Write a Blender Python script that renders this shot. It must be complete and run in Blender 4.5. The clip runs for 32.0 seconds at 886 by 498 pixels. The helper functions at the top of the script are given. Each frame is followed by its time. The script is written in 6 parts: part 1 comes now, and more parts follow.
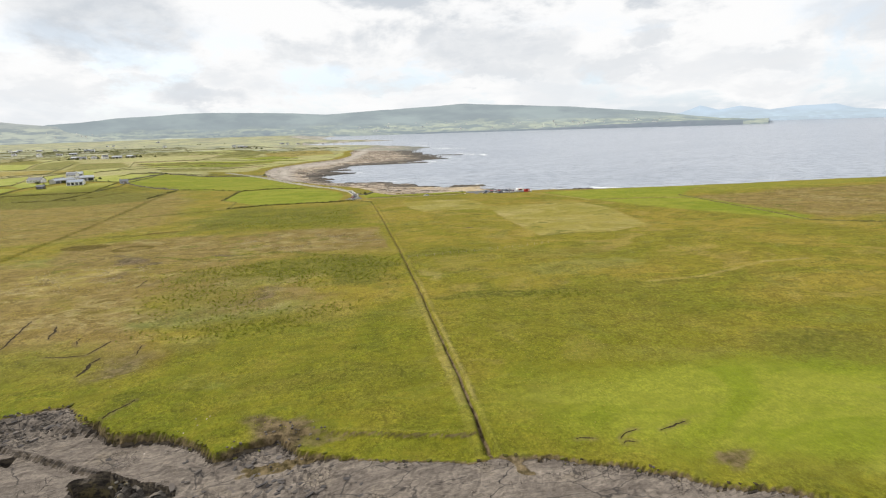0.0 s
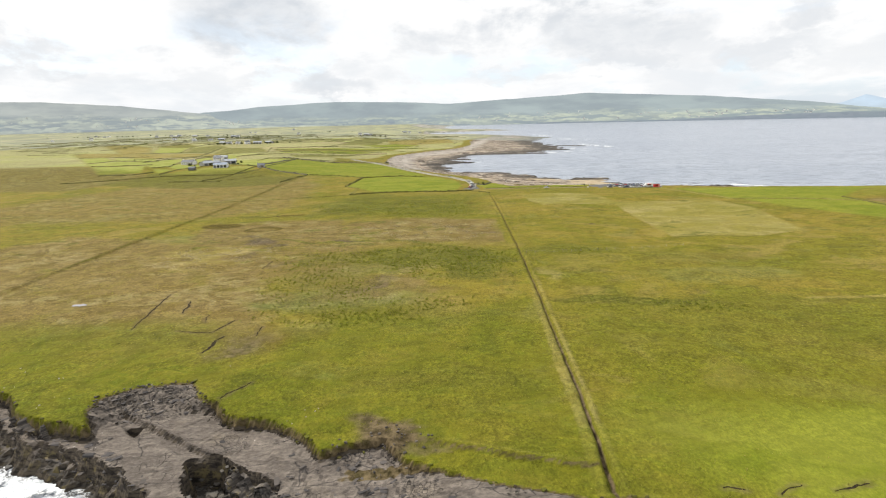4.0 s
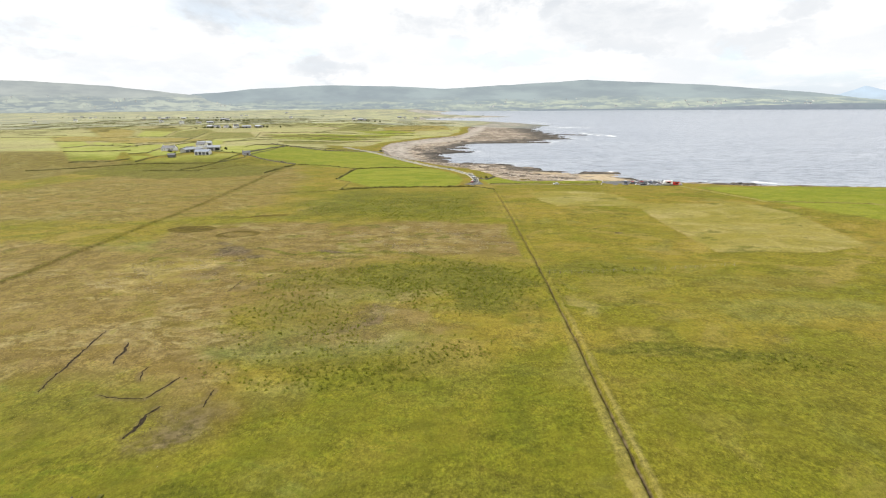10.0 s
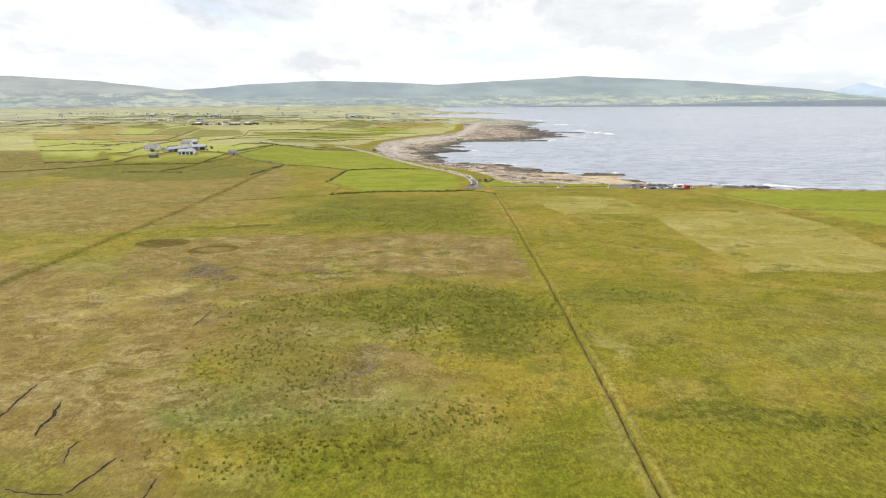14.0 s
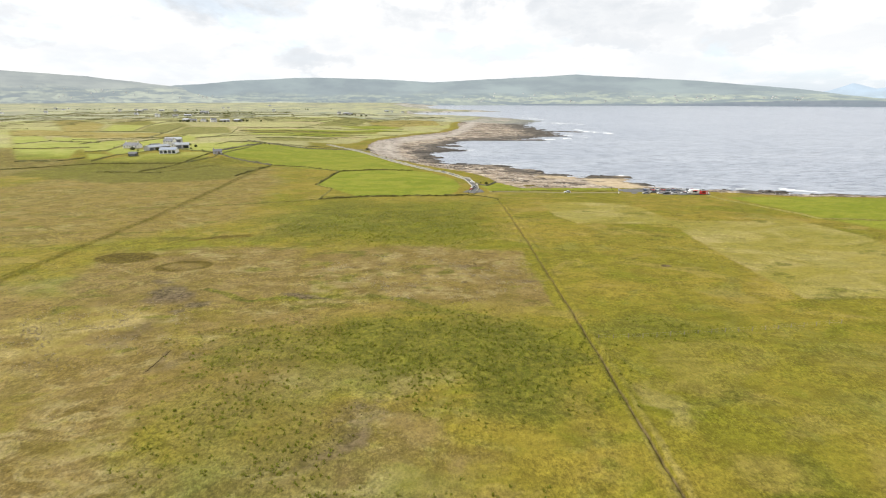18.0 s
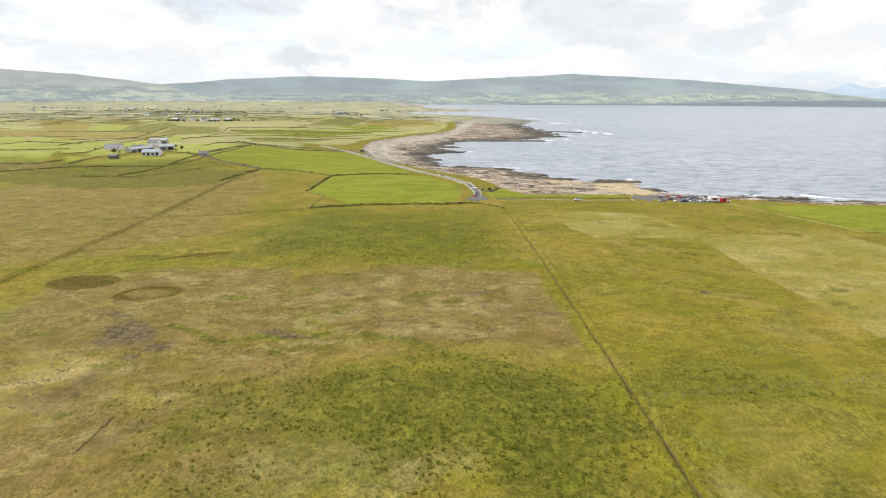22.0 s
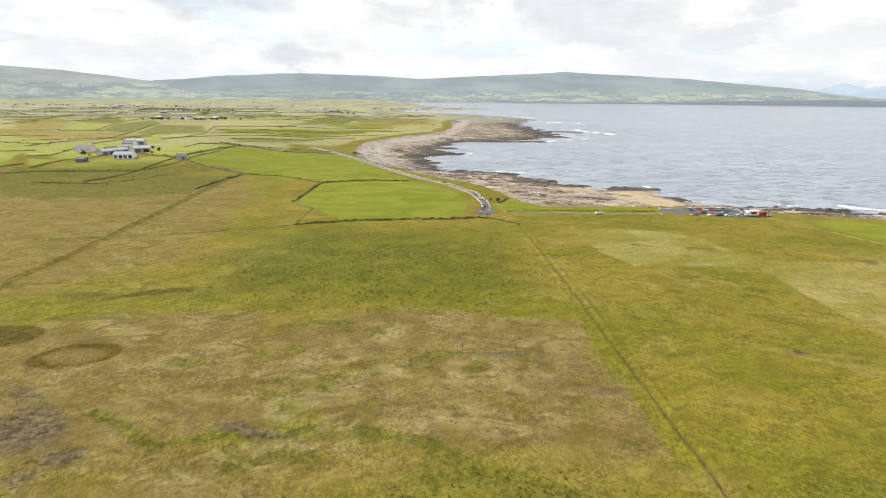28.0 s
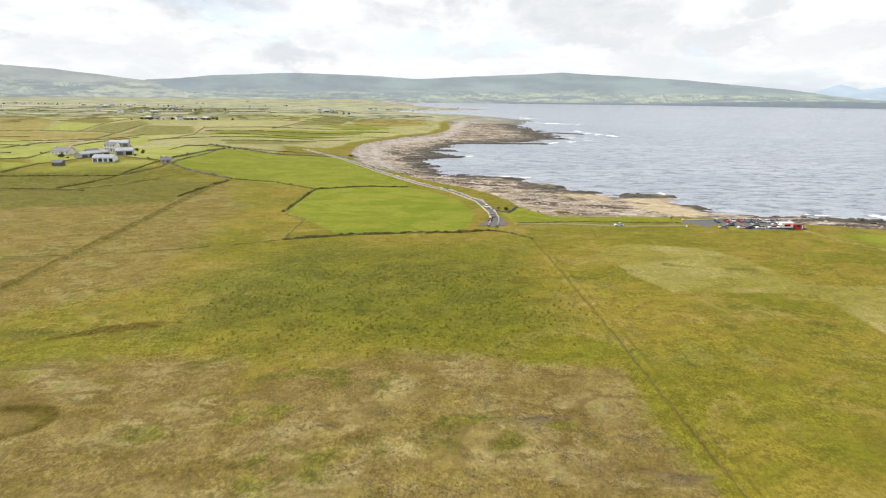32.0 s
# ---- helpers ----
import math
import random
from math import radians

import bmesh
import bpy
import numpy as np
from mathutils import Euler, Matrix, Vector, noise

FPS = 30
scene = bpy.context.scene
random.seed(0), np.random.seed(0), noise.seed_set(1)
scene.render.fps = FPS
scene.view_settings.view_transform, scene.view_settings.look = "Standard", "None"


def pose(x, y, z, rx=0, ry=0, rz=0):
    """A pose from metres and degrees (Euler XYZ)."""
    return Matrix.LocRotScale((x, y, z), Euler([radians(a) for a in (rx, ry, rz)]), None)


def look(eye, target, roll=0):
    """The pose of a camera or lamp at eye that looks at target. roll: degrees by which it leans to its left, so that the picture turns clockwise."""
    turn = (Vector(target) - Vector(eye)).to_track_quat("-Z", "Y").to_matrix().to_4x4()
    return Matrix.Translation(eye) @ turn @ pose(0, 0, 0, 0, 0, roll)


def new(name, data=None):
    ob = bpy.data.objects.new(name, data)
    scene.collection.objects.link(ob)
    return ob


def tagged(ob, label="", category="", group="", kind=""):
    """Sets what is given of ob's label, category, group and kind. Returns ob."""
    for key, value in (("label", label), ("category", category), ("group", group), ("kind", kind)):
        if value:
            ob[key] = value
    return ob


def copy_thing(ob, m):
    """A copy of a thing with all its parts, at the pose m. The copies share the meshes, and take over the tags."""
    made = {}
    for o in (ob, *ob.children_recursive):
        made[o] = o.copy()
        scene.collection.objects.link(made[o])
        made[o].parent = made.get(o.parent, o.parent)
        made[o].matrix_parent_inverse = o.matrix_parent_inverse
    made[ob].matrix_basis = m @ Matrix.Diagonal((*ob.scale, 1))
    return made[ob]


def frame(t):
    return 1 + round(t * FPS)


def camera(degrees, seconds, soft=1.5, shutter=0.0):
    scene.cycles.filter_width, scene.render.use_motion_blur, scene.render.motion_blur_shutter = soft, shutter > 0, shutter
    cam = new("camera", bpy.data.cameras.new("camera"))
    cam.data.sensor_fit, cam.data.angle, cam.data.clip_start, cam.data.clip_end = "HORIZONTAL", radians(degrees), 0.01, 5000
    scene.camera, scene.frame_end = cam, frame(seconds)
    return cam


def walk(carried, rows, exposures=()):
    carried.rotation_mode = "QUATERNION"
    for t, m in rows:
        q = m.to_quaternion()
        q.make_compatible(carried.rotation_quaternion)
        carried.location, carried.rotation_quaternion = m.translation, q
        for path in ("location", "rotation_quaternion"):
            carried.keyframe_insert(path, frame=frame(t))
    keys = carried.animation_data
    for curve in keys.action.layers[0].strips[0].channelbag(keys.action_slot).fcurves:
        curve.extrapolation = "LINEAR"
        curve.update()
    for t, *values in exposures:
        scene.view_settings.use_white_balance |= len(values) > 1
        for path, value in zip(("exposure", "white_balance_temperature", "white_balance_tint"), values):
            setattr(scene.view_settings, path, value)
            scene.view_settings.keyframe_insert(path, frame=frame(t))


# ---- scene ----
cam = camera(77.2, 32.0, soft=1.15)
PATH = [
    (0, 1.60, -22.04, 53.51, -12.36, -1.81, -11.76), (0.1, 1.64, -21.96, 53.48, -12.30, -1.81, -9.30),
    (0.2, 1.68, -21.88, 53.44, -12.24, -1.80, -7.40), (0.3, 1.71, -21.79, 53.41, -12.19, -1.80, -5.55),
    (0.5, 1.78, -21.61, 53.34, -12.13, -1.80, -3.72), (1, 1.89, -21.26, 53.23, -12.16, -1.77, -1.48),
    (1.5, 1.82, -20.55, 53.21, -12.30, -1.70, -0.83), (2, 1.89, -19.63, 53.07, -12.41, -1.69, -0.33),
    (2.5, 1.97, -18.11, 52.96, -12.55, -1.61, 0.04), (3, 1.85, -16.50, 52.95, -12.70, -1.55, 0.22),
    (3.5, 1.58, -14.60, 53.00, -12.87, -1.49, 0.25), (6, -0.06, 0.01, 53.69, -13.81, -0.81, 0.01),
    (7, -0.91, 6.95, 54.11, -14.07, -0.70, -0.02), (8, -1.60, 13.77, 54.50, -14.26, -0.63, -0.11),
    (9, -2.39, 20.68, 54.74, -14.34, -0.55, -0.31), (10, -2.92, 27.36, 55.12, -14.52, -0.51, -0.45),
    (11, -2.99, 33.70, 55.90, -14.62, -0.50, -0.59), (12, -3.36, 39.87, 56.48, -14.74, -0.46, -0.75),
    (13, -4.09, 46.56, 56.78, -14.85, -0.43, -0.90), (14, -4.84, 53.45, 56.82, -14.92, -0.42, -1.09),
    (17, -7.15, 74.53, 56.53, -15.11, -0.10, -1.67), (18, -7.87, 81.27, 56.58, -15.14, -0.03, -1.87),
    (19, -8.46, 88.14, 56.60, -15.16, -0.02, -2.01), (20, -8.90, 94.95, 56.76, -15.16, 0.03, -2.12),
    (21, -9.44, 101.74, 56.87, -15.16, 0.05, -2.22), (22, -10.41, 108.55, 57.13, -15.23, 0.10, -2.40),
    (23, -11.43, 115.13, 57.54, -15.32, 0.20, -2.64), (24, -12.00, 122.03, 57.65, -15.39, 0.24, -2.73),
    (25, -12.68, 129.06, 57.64, -15.42, 0.24, -2.83), (28, -14.99, 149.67, 57.99, -15.44, 0.35, -3.21),
    (29, -15.68, 156.62, 57.99, -15.43, 0.36, -3.31), (30, -16.49, 163.37, 58.10, -15.43, 0.41, -3.45),
    (31, -17.34, 170.18, 58.19, -15.44, 0.47, -3.59), (32, -18.10, 177.03, 58.00, -15.41, 0.53, -3.72),
]
walk(cam, [(t, pose(x, y, z, 90 + p, 0, w) @ pose(0, 0, 0, 0, 0, r)) for t, x, y, z, p, r, w in PATH],
     exposures=((0, 0.26), (6, 0.36), (13, 0.42), (19, 0.40), (25, 0.34), (32, 0.34)))

# ---- light ----
SUN_EL, SUN_AZ = 48, -62          # degrees; azimuth from +y towards +x
world = bpy.data.worlds.new("sky")
scene.world = world
world.use_nodes = True


class Tree:
    """A node tree and a short way to add nodes to it."""

    def __init__(self, tree):
        self.t = tree
        tree.nodes.clear()

    def n(self, kind, out=0, ins=None, **props):
        node = self.t.nodes.new(kind)
        for k, v in props.items():
            setattr(node, k, v)
        for k, v in (ins or {}).items():
            if isinstance(v, bpy.types.NodeSocket):
                self.t.links.new(v, node.inputs[k])
            else:
                node.inputs[k].default_value = v
        return node.outputs[out]

    def noise(self, vec, scale, detail=4, rough=0.55, distort=0.0, out=0):
        return self.n("ShaderNodeTexNoise", out, {"Vector": vec, "Scale": scale, "Detail": detail, "Roughness": rough, "Distortion": distort})

    def ramp(self, fac, lo, hi, a=0.0, b=1.0):
        return self.n("ShaderNodeMapRange", 0, {"Value": fac, "From Min": lo, "From Max": hi, "To Min": a, "To Max": b}, interpolation_type="SMOOTHSTEP")

    def mix(self, fac, a, b, blend="MIX"):
        col = lambda c: c if isinstance(c, bpy.types.NodeSocket) else (*c, 1)
        return self.n("ShaderNodeMix", 2, {0: fac, 6: col(a), 7: col(b)}, data_type="RGBA", blend_type=blend)

    def math(self, op, a, b=0.0, c=0.0):
        return self.n("ShaderNodeMath", 0, {0: a, 1: b, 2: c}, operation=op)

    def vmul(self, vec, xyz):
        return self.n("ShaderNodeVectorMath", 0, {0: vec, 1: xyz}, operation="MULTIPLY")


CLOUDS = [(-17.5, 9.3, 7.0, 3.4, 0.85), (-11.3, 3.7, 4.5, 1.4, 0.62), (-17, 4.2, 4.0, 1.0, 0.35), (3.2, 6.2, 2.2, 0.9, 0.40), (17.0, 7.3, 7.5, 2.2, 0.62),
          (18.0, 5.2, 6.0, 1.0, 0.50), (31.8, 7.3, 1.8, 1.6, 0.50), (29.0, 5.0, 6.0, 1.1, 0.45), (41.0, 4.6, 6.0, 0.8, 0.35), (-23.5, 3.8, 5.0, 0.8, 0.30),
          (7.0, 4.2, 6.0, 0.8, 0.32), (-34.0, 5.5, 7.0, 1.6, 0.45), (50.0, 7.5, 6.0, 2.0, 0.5)]


def build_world():
    t = Tree(world.node_tree)
    sky = t.n("ShaderNodeTexSky", sky_type="NISHITA", sun_disc=False, sun_elevation=radians(SUN_EL),
              sun_rotation=radians(SUN_AZ), altitude=50, air_density=1.0, dust_density=2.0, ozone_density=1.0)
    way = t.n("ShaderNodeTexCoord", 0)
    sep = t.t.nodes.new("ShaderNodeSeparateXYZ")
    t.t.links.new(way, sep.inputs[0])
    z = t.math("MAXIMUM", sep.outputs[2], 0.0)
    p = t.vmul(way, (1.0, 1.0, 2.3))
    heap = t.noise(p, 4.2, 8, 0.60, 0.25)
    base = t.noise(t.n("ShaderNodeVectorMath", 0, {0: p, 1: (0.31, 0.12, 0.07)}, operation="ADD"), 4.2, 8, 0.60, 0.25)
    veil = t.noise(t.vmul(way, (1.0, 1.0, 5.0)), 3.0, 5, 0.6, 0.5)
    # undersides: where the heap thins out towards the ground
    puff = t.noise(p, 11.0, 7, 0.62, 0.3)
    under = t.ramp(t.math("ADD", t.math("SUBTRACT", heap, base), t.math("MULTIPLY", t.math("SUBTRACT", puff, 0.5), 0.35)), -0.05, 0.15)
    grey = t.math("MULTIPLY", t.math("MULTIPLY", under, t.ramp(heap, 0.36, 0.56)), t.ramp(z, 0.06, 0.24, 0.25, 0.95))
    # the larger clouds: bearing, height, half width, half height in degrees, and how dark they are
    bearing = t.math("MULTIPLY", t.math("ARCTAN2", sep.outputs[0], sep.outputs[1]), 57.296)
    height = t.math("MULTIPLY", sep.outputs[2], 57.296)
    curl = t.math("SUBTRACT", t.noise(p, 16.0, 8, 0.62, 0.2), 0.5)
    roll = t.math("SUBTRACT", t.noise(t.vmul(way, (1.0, 1.0, 1.6)), 9.0, 6, 0.6), 0.5)
    for az, el, w, h, dark in CLOUDS:
        u = t.math("DIVIDE", t.math("ADD", t.math("SUBTRACT", bearing, az), t.math("MULTIPLY", roll, 9.0)), w)
        v = t.math("DIVIDE", t.math("ADD", t.math("SUBTRACT", height, el), t.math("MULTIPLY", curl, 5.0)), h)
        far = t.math("ADD", t.math("MULTIPLY", u, u), t.math("MULTIPLY", v, v))
        one = t.math("MULTIPLY", t.ramp(far, 1.5, 0.15), t.math("MULTIPLY", t.ramp(puff, 0.28, 0.62, 0.55, 1.0), dark))
        grey = t.math("MAXIMUM", grey, one)
    cloud = t.mix(grey, (1.03, 1.03, 1.03), (0.60, 0.65, 0.71))
    gap = t.math("MULTIPLY", t.ramp(heap, 0.50, 0.40), t.ramp(z, 0.20, 0.06))
    blue = t.mix(1.0, t.n("ShaderNodeVectorMath", 0, {0: sky, 3: 0.10}, operation="SCALE"), (0.48, 0.56, 0.66), "ADD")
    cloud = t.mix(t.math("MULTIPLY", t.math("MULTIPLY", t.ramp(veil, 0.42, 0.62), t.ramp(z, 0.13, 0.03)), 0.60), cloud, (0.80, 0.85, 0.90))
    col = t.mix(t.math("MULTIPLY", gap, 0.7), cloud, blue)
    bg = t.n("ShaderNodeBackground", 0, {"Color": col, "Strength": 0.8})
    o = t.t.nodes.new("ShaderNodeOutputWorld")
    t.t.links.new(bg, o.inputs[0])


build_world()
sun = new("sun", bpy.data.lights.new("sun", "SUN"))
sun.data.energy, sun.data.angle, sun.data.color = 3.6, radians(2.0), (1.0, 0.95, 0.86)
_a, _e = radians(SUN_AZ), radians(SUN_EL)
sun.matrix_world = look((math.sin(_a) * math.cos(_e) * 100, math.cos(_a) * math.cos(_e) * 100, math.sin(_e) * 100), (0, 0, 0))

# ---- plan ----
SEA = -9.0
REF = np.array([-8.0, 80.0, 56.0])
NEAR_R, FAR_R = 1500.0, 4750.0


def squeeze(v):
    """Draws what lies past 1.5 km closer in, along its line of sight, so that the whole bay fits into five kilometres."""
    v = np.asarray(v, float).copy()
    d = np.hypot(v[..., 0] - REF[0], v[..., 1] - REF[1])
    k = FAR_R - NEAR_R
    m = np.where(d > NEAR_R, NEAR_R + k * (1 - np.exp(-(np.maximum(d, NEAR_R) - NEAR_R) / k)), d) / np.maximum(d, 1e-6)
    return REF + (v - REF) * m[..., None]


def sdist(poly, x, y):
    """Signed distance to a closed outline, positive inside."""
    poly = np.array(poly, float)
    best, inside = np.full(x.shape, 1e18), np.zeros(x.shape, bool)
    for (ax, ay), (bx, by) in zip(poly, np.roll(poly, -1, 0)):
        dx, dy = bx - ax, by - ay
        s = np.clip(((x - ax) * dx + (y - ay) * dy) / (dx * dx + dy * dy + 1e-9), 0, 1)
        best = np.minimum(best, (x - ax - s * dx) ** 2 + (y - ay - s * dy) ** 2)
        if dy:
            inside ^= ((ay > y) != (by > y)) & (x < (y - ay) / dy * dx + ax)
    return np.where(inside, 1, -1) * np.sqrt(best)


def ldist(line, x, y):
    line = np.array(line, float)
    best = np.full(x.shape, 1e18)
    for (ax, ay), (bx, by) in zip(line[:-1], line[1:]):
        dx, dy = bx - ax, by - ay
        s = np.clip(((x - ax) * dx + (y - ay) * dy) / (dx * dx + dy * dy + 1e-9), 0, 1)
        best = np.minimum(best, (x - ax - s * dx) ** 2 + (y - ay - s * dy) ** 2)
    return np.sqrt(best)


def sstep(a, b, v):
    t = np.clip((v - a) / (b - a), 0, 1)
    return t * t * (3 - 2 * t)


def _hash(i, j, seed):
    h = (i * 374761393 + j * 668265263 + seed * 974634593) & 0x7FFFFFFF
    h = ((h ^ (h >> 13)) * 1274126177) & 0x7FFFFFFF
    return ((h ^ (h >> 16)) & 0xFFFF) / 65535.0


def vnoise(x, y, seed=0, octaves=3):
    """Value noise in -1..1."""
    x, y = np.asarray(x, float), np.asarray(y, float)
    total, amp, norm = np.zeros(np.broadcast(x, y).shape), 1.0, 0.0
    for o in range(octaves):
        i, j = np.floor(x).astype(np.int64), np.floor(y).astype(np.int64)
        u, v = x - i, y - j
        u, v = u * u * (3 - 2 * u), v * v * (3 - 2 * v)
        a, b = _hash(i, j, seed + o), _hash(i + 1, j, seed + o)
        c, d = _hash(i, j + 1, seed + o), _hash(i + 1, j + 1, seed + o)
        total += amp * ((a + (b - a) * u) * (1 - v) + (c + (d - c) * u) * v)
        norm += amp
        x, y, amp = x * 2.03 + 17.1, y * 2.03 + 5.3, amp * 0.5
    return total / norm * 2 - 1


# outer edge of the rock at the water
COAST = [(-9000, 900), (-3000, 420), (-600, 190), (-200, 118), (-110, 95), (-90, 88), (-79, 82), (-59, 74), (-50, 67), (-41, 60), (-37, 70),
         (-27, 63), (-20, 57), (-6, 49), (8, 43), (30, 36), (60, 24), (110, 2), (300, -70), (700, -150), (1000, -60), (1050, 150),
         (860, 320), (620, 400), (480, 425), (340, 452), (255, 471), (237, 478), (221, 485), (195, 490), (176, 500), (170, 524), (168, 545), (159, 561),
         (115, 579), (92, 606), (81, 647), (51, 664), (17, 664), (12, 703), (3, 774), (44, 821), (18, 881), (38, 904), (55, 985),
         (132, 1006), (188, 1029), (255, 1142), (268, 1248), (250, 1500), (340, 1800), (300, 2050), (220, 2260), (-40, 2500), (-60, 2850),
         (436, 3081), (250, 3400), (60, 4200), (40, 5200), (400, 7600), (-9000, 9500)]
# edge of the turf
TURF = [(-9000, 950), (-3000, 450), (-600, 205), (-200, 126), (-96, 96), (-89, 93), (-81, 84), (-75, 82), (-66, 80), (-69, 86), (-70, 91), (-65, 95.5), (-53.5, 98),
        (-50, 92), (-44, 87), (-39.5, 82), (-31, 80.5), (-24.5, 75.5), (-20.5, 71), (-15, 72.5), (-10, 73), (-6, 68.5), (0.5, 65.5), (9, 61.5),
        (15, 60), (22, 57.5), (25.6, 58.5), (29, 57), (35, 55), (42, 52), (47.5, 48.5), (52.5, 45), (55, 42), (61, 40.5), (66, 37.5),
        (75, 32), (120, 14), (300, -55), (690, -130), (980, -50), (1020, 140), (830, 290), (600, 365), (494, 384), (415, 394), (327, 405), (229, 417),
        (200, 432), (176, 440), (168, 452), (122, 458), (59, 457), (45, 486), (41, 512), (36, 528), (23, 555), (4.5, 576), (-10, 596), (-25, 627),
        (-42, 648), (-66, 700), (-76, 755), (-81, 821), (-76, 897), (-19, 1040), (34, 1136), (64, 1273), (78, 1534), (117, 1703), (190, 1924),
        (150, 2150), (-80, 2420), (-90, 2900), (300, 3100), (0, 3600), (-300, 5200), (-300, 7600), (-9000, 9300)]
FIELD_NEAR = [(-82, 459), (-79, 529), (-74, 542), (-18, 551), (-3, 539), (13, 503), (17, 466), (13, 440), (5, 423), (-8, 419), (-46, 409), (-68, 443)]
FIELD_FAR = [(-211, 631), (-222, 770), (-201, 758), (-88, 728), (-57, 658), (-18, 569), (-20, 554), (-77, 533), (-138, 575), (-191, 614)]
PALE = [(57, 388), (76, 396), (98, 388), (108, 372), (111, 340), (147, 337), (172, 341), (178, 300), (168, 239), (143, 229), (103, 231), (104, 280), (107, 332), (64, 334), (57, 354)]
ROAD = [(22, 432), (26, 450), (27, 468), (24, 502), (11, 538), (-10, 569), (-36, 620), (-70, 694), (-91, 735), (-130, 800)]
CARPARK = [(117, 430), (121, 445), (150, 448), (176, 443), (174, 427), (157, 423.5), (136, 425)]


def ditch_x(y):
    return 25.7 + 0.0525 * (y - 58) - 7.03e-5 * (y - 58) ** 2


def in_ellipse(x, y, cx, cy, rx, ry, turn=0, soft=0.4):
    c, s = math.cos(radians(turn)), math.sin(radians(turn))
    u, v = ((x - cx) * c + (y - cy) * s) / rx, (-(x - cx) * s + (y - cy) * c) / ry
    return 1 - sstep(1 - soft, 1 + soft, np.hypot(u, v))


SEAM = ((-56.5, 84.0), (-25.9, 64.0))
RECESS = [(-44, 73), (-38.5, 73), (-31.6, 68), (-25.5, 63), (-34, 58), (-41, 64)]
NOTCH = [(-61, 84), (-57.5, 83.6), (-57.0, 80.4), (-58.6, 81.6)]
BANK = [(-7, 75), (0.8, 72), (10.6, 68.5), (20.3, 65.5), (25, 65)]
# cracks and cut edges in the peat: width and line
SCARS = [(1.0, [(-45.5, 85.5), (-44, 90), (-40.7, 96)]), (1.3, [(-84.2, 129.5), (-85.3, 134.2), (-85.5, 140.1), (-86.7, 148.3), (-88.6, 161.2)]),
         (1.5, [(-75.8, 141.6), (-76.8, 145.0), (-76.7, 147.8), (-78.6, 152.9)]), (0.8, [(-65.6, 133.6), (-67.4, 137.4), (-67.0, 139.7)]),
         (1.3, [(-60.9, 126.4), (-60.0, 128.2), (-58.9, 130.7), (-57.6, 134.5)]), (2.2, [(-58.2, 112.8), (-57.5, 115.0), (-57.4, 118.1), (-57.7, 120.1), (-56.5, 122.8)]),
         (0.9, [(-48.2, 122.7), (-48.4, 125.5), (-48.6, 129.1)]), (0.5, [(-68.5, 191.8), (-67.6, 201.9)]),
         (0.5, [(-71.0, 127.6), (-66.1, 126.2), (-61.2, 125.9)]), 
         (0.7, [(40.9, 58.3), (42.0, 58.8), (43.8, 57.6)]), (0.8, [(48.2, 56.6), (49.8, 57.8), (52.6, 58.7)]),
         (0.8, [(56.3, 57.2), (58.9, 57.9), (62.4, 58.7)]), (0.7, [(47.8, 54.9), (49.1, 55.4), (50.2, 55.2)])]

# reefs that stand out of the water round the bay: two ends and a half width
REEFS = [(-5, 796, 43, 814, 5), (-29, 912, 37, 884, 9), (49, 634, 96, 595, 7), (88, 588, 99, 577, 4), (52, 1003, 181, 1000, 12), (55, 1093, 235, 1103, 16),
         (225, 2090, 326, 1793, 25), (261, 1250, 304, 1221, 9), (138, 559, 167, 550, 5), (-5, 716, 12, 725, 5), (237, 475, 254, 470, 2)]
SAND = [[(124.3, 545.2), (143.7, 544.0), (155.7, 519.4), (161.6, 487.9), (133.1, 454.8), (124.6, 469.4), (120.2, 505.5)], [(86.3, 557.9), (128.5, 561.7), (116.7, 535.1), (82.6, 536.7)]]
WRACK = [(61.2, 475.4), (78.8, 475.3), (77.9, 453.6), (61.8, 460.0)]
SHINGLE = [(-78.8, 791.7), (-75.5, 889.8), (-43.0, 988.0), (36.5, 1100.6), (80.0, 1419.4), (114.5, 1636.0), (137.7, 1607.1), (76.3, 1178.5), (42.8, 1056.9),
           (-18.8, 945.5), (-39.9, 881.7), (-43.5, 793.1), (-35.1, 717.0), (-18.8, 664.4), (-33.2, 655.1), (-62.3, 719.5)]


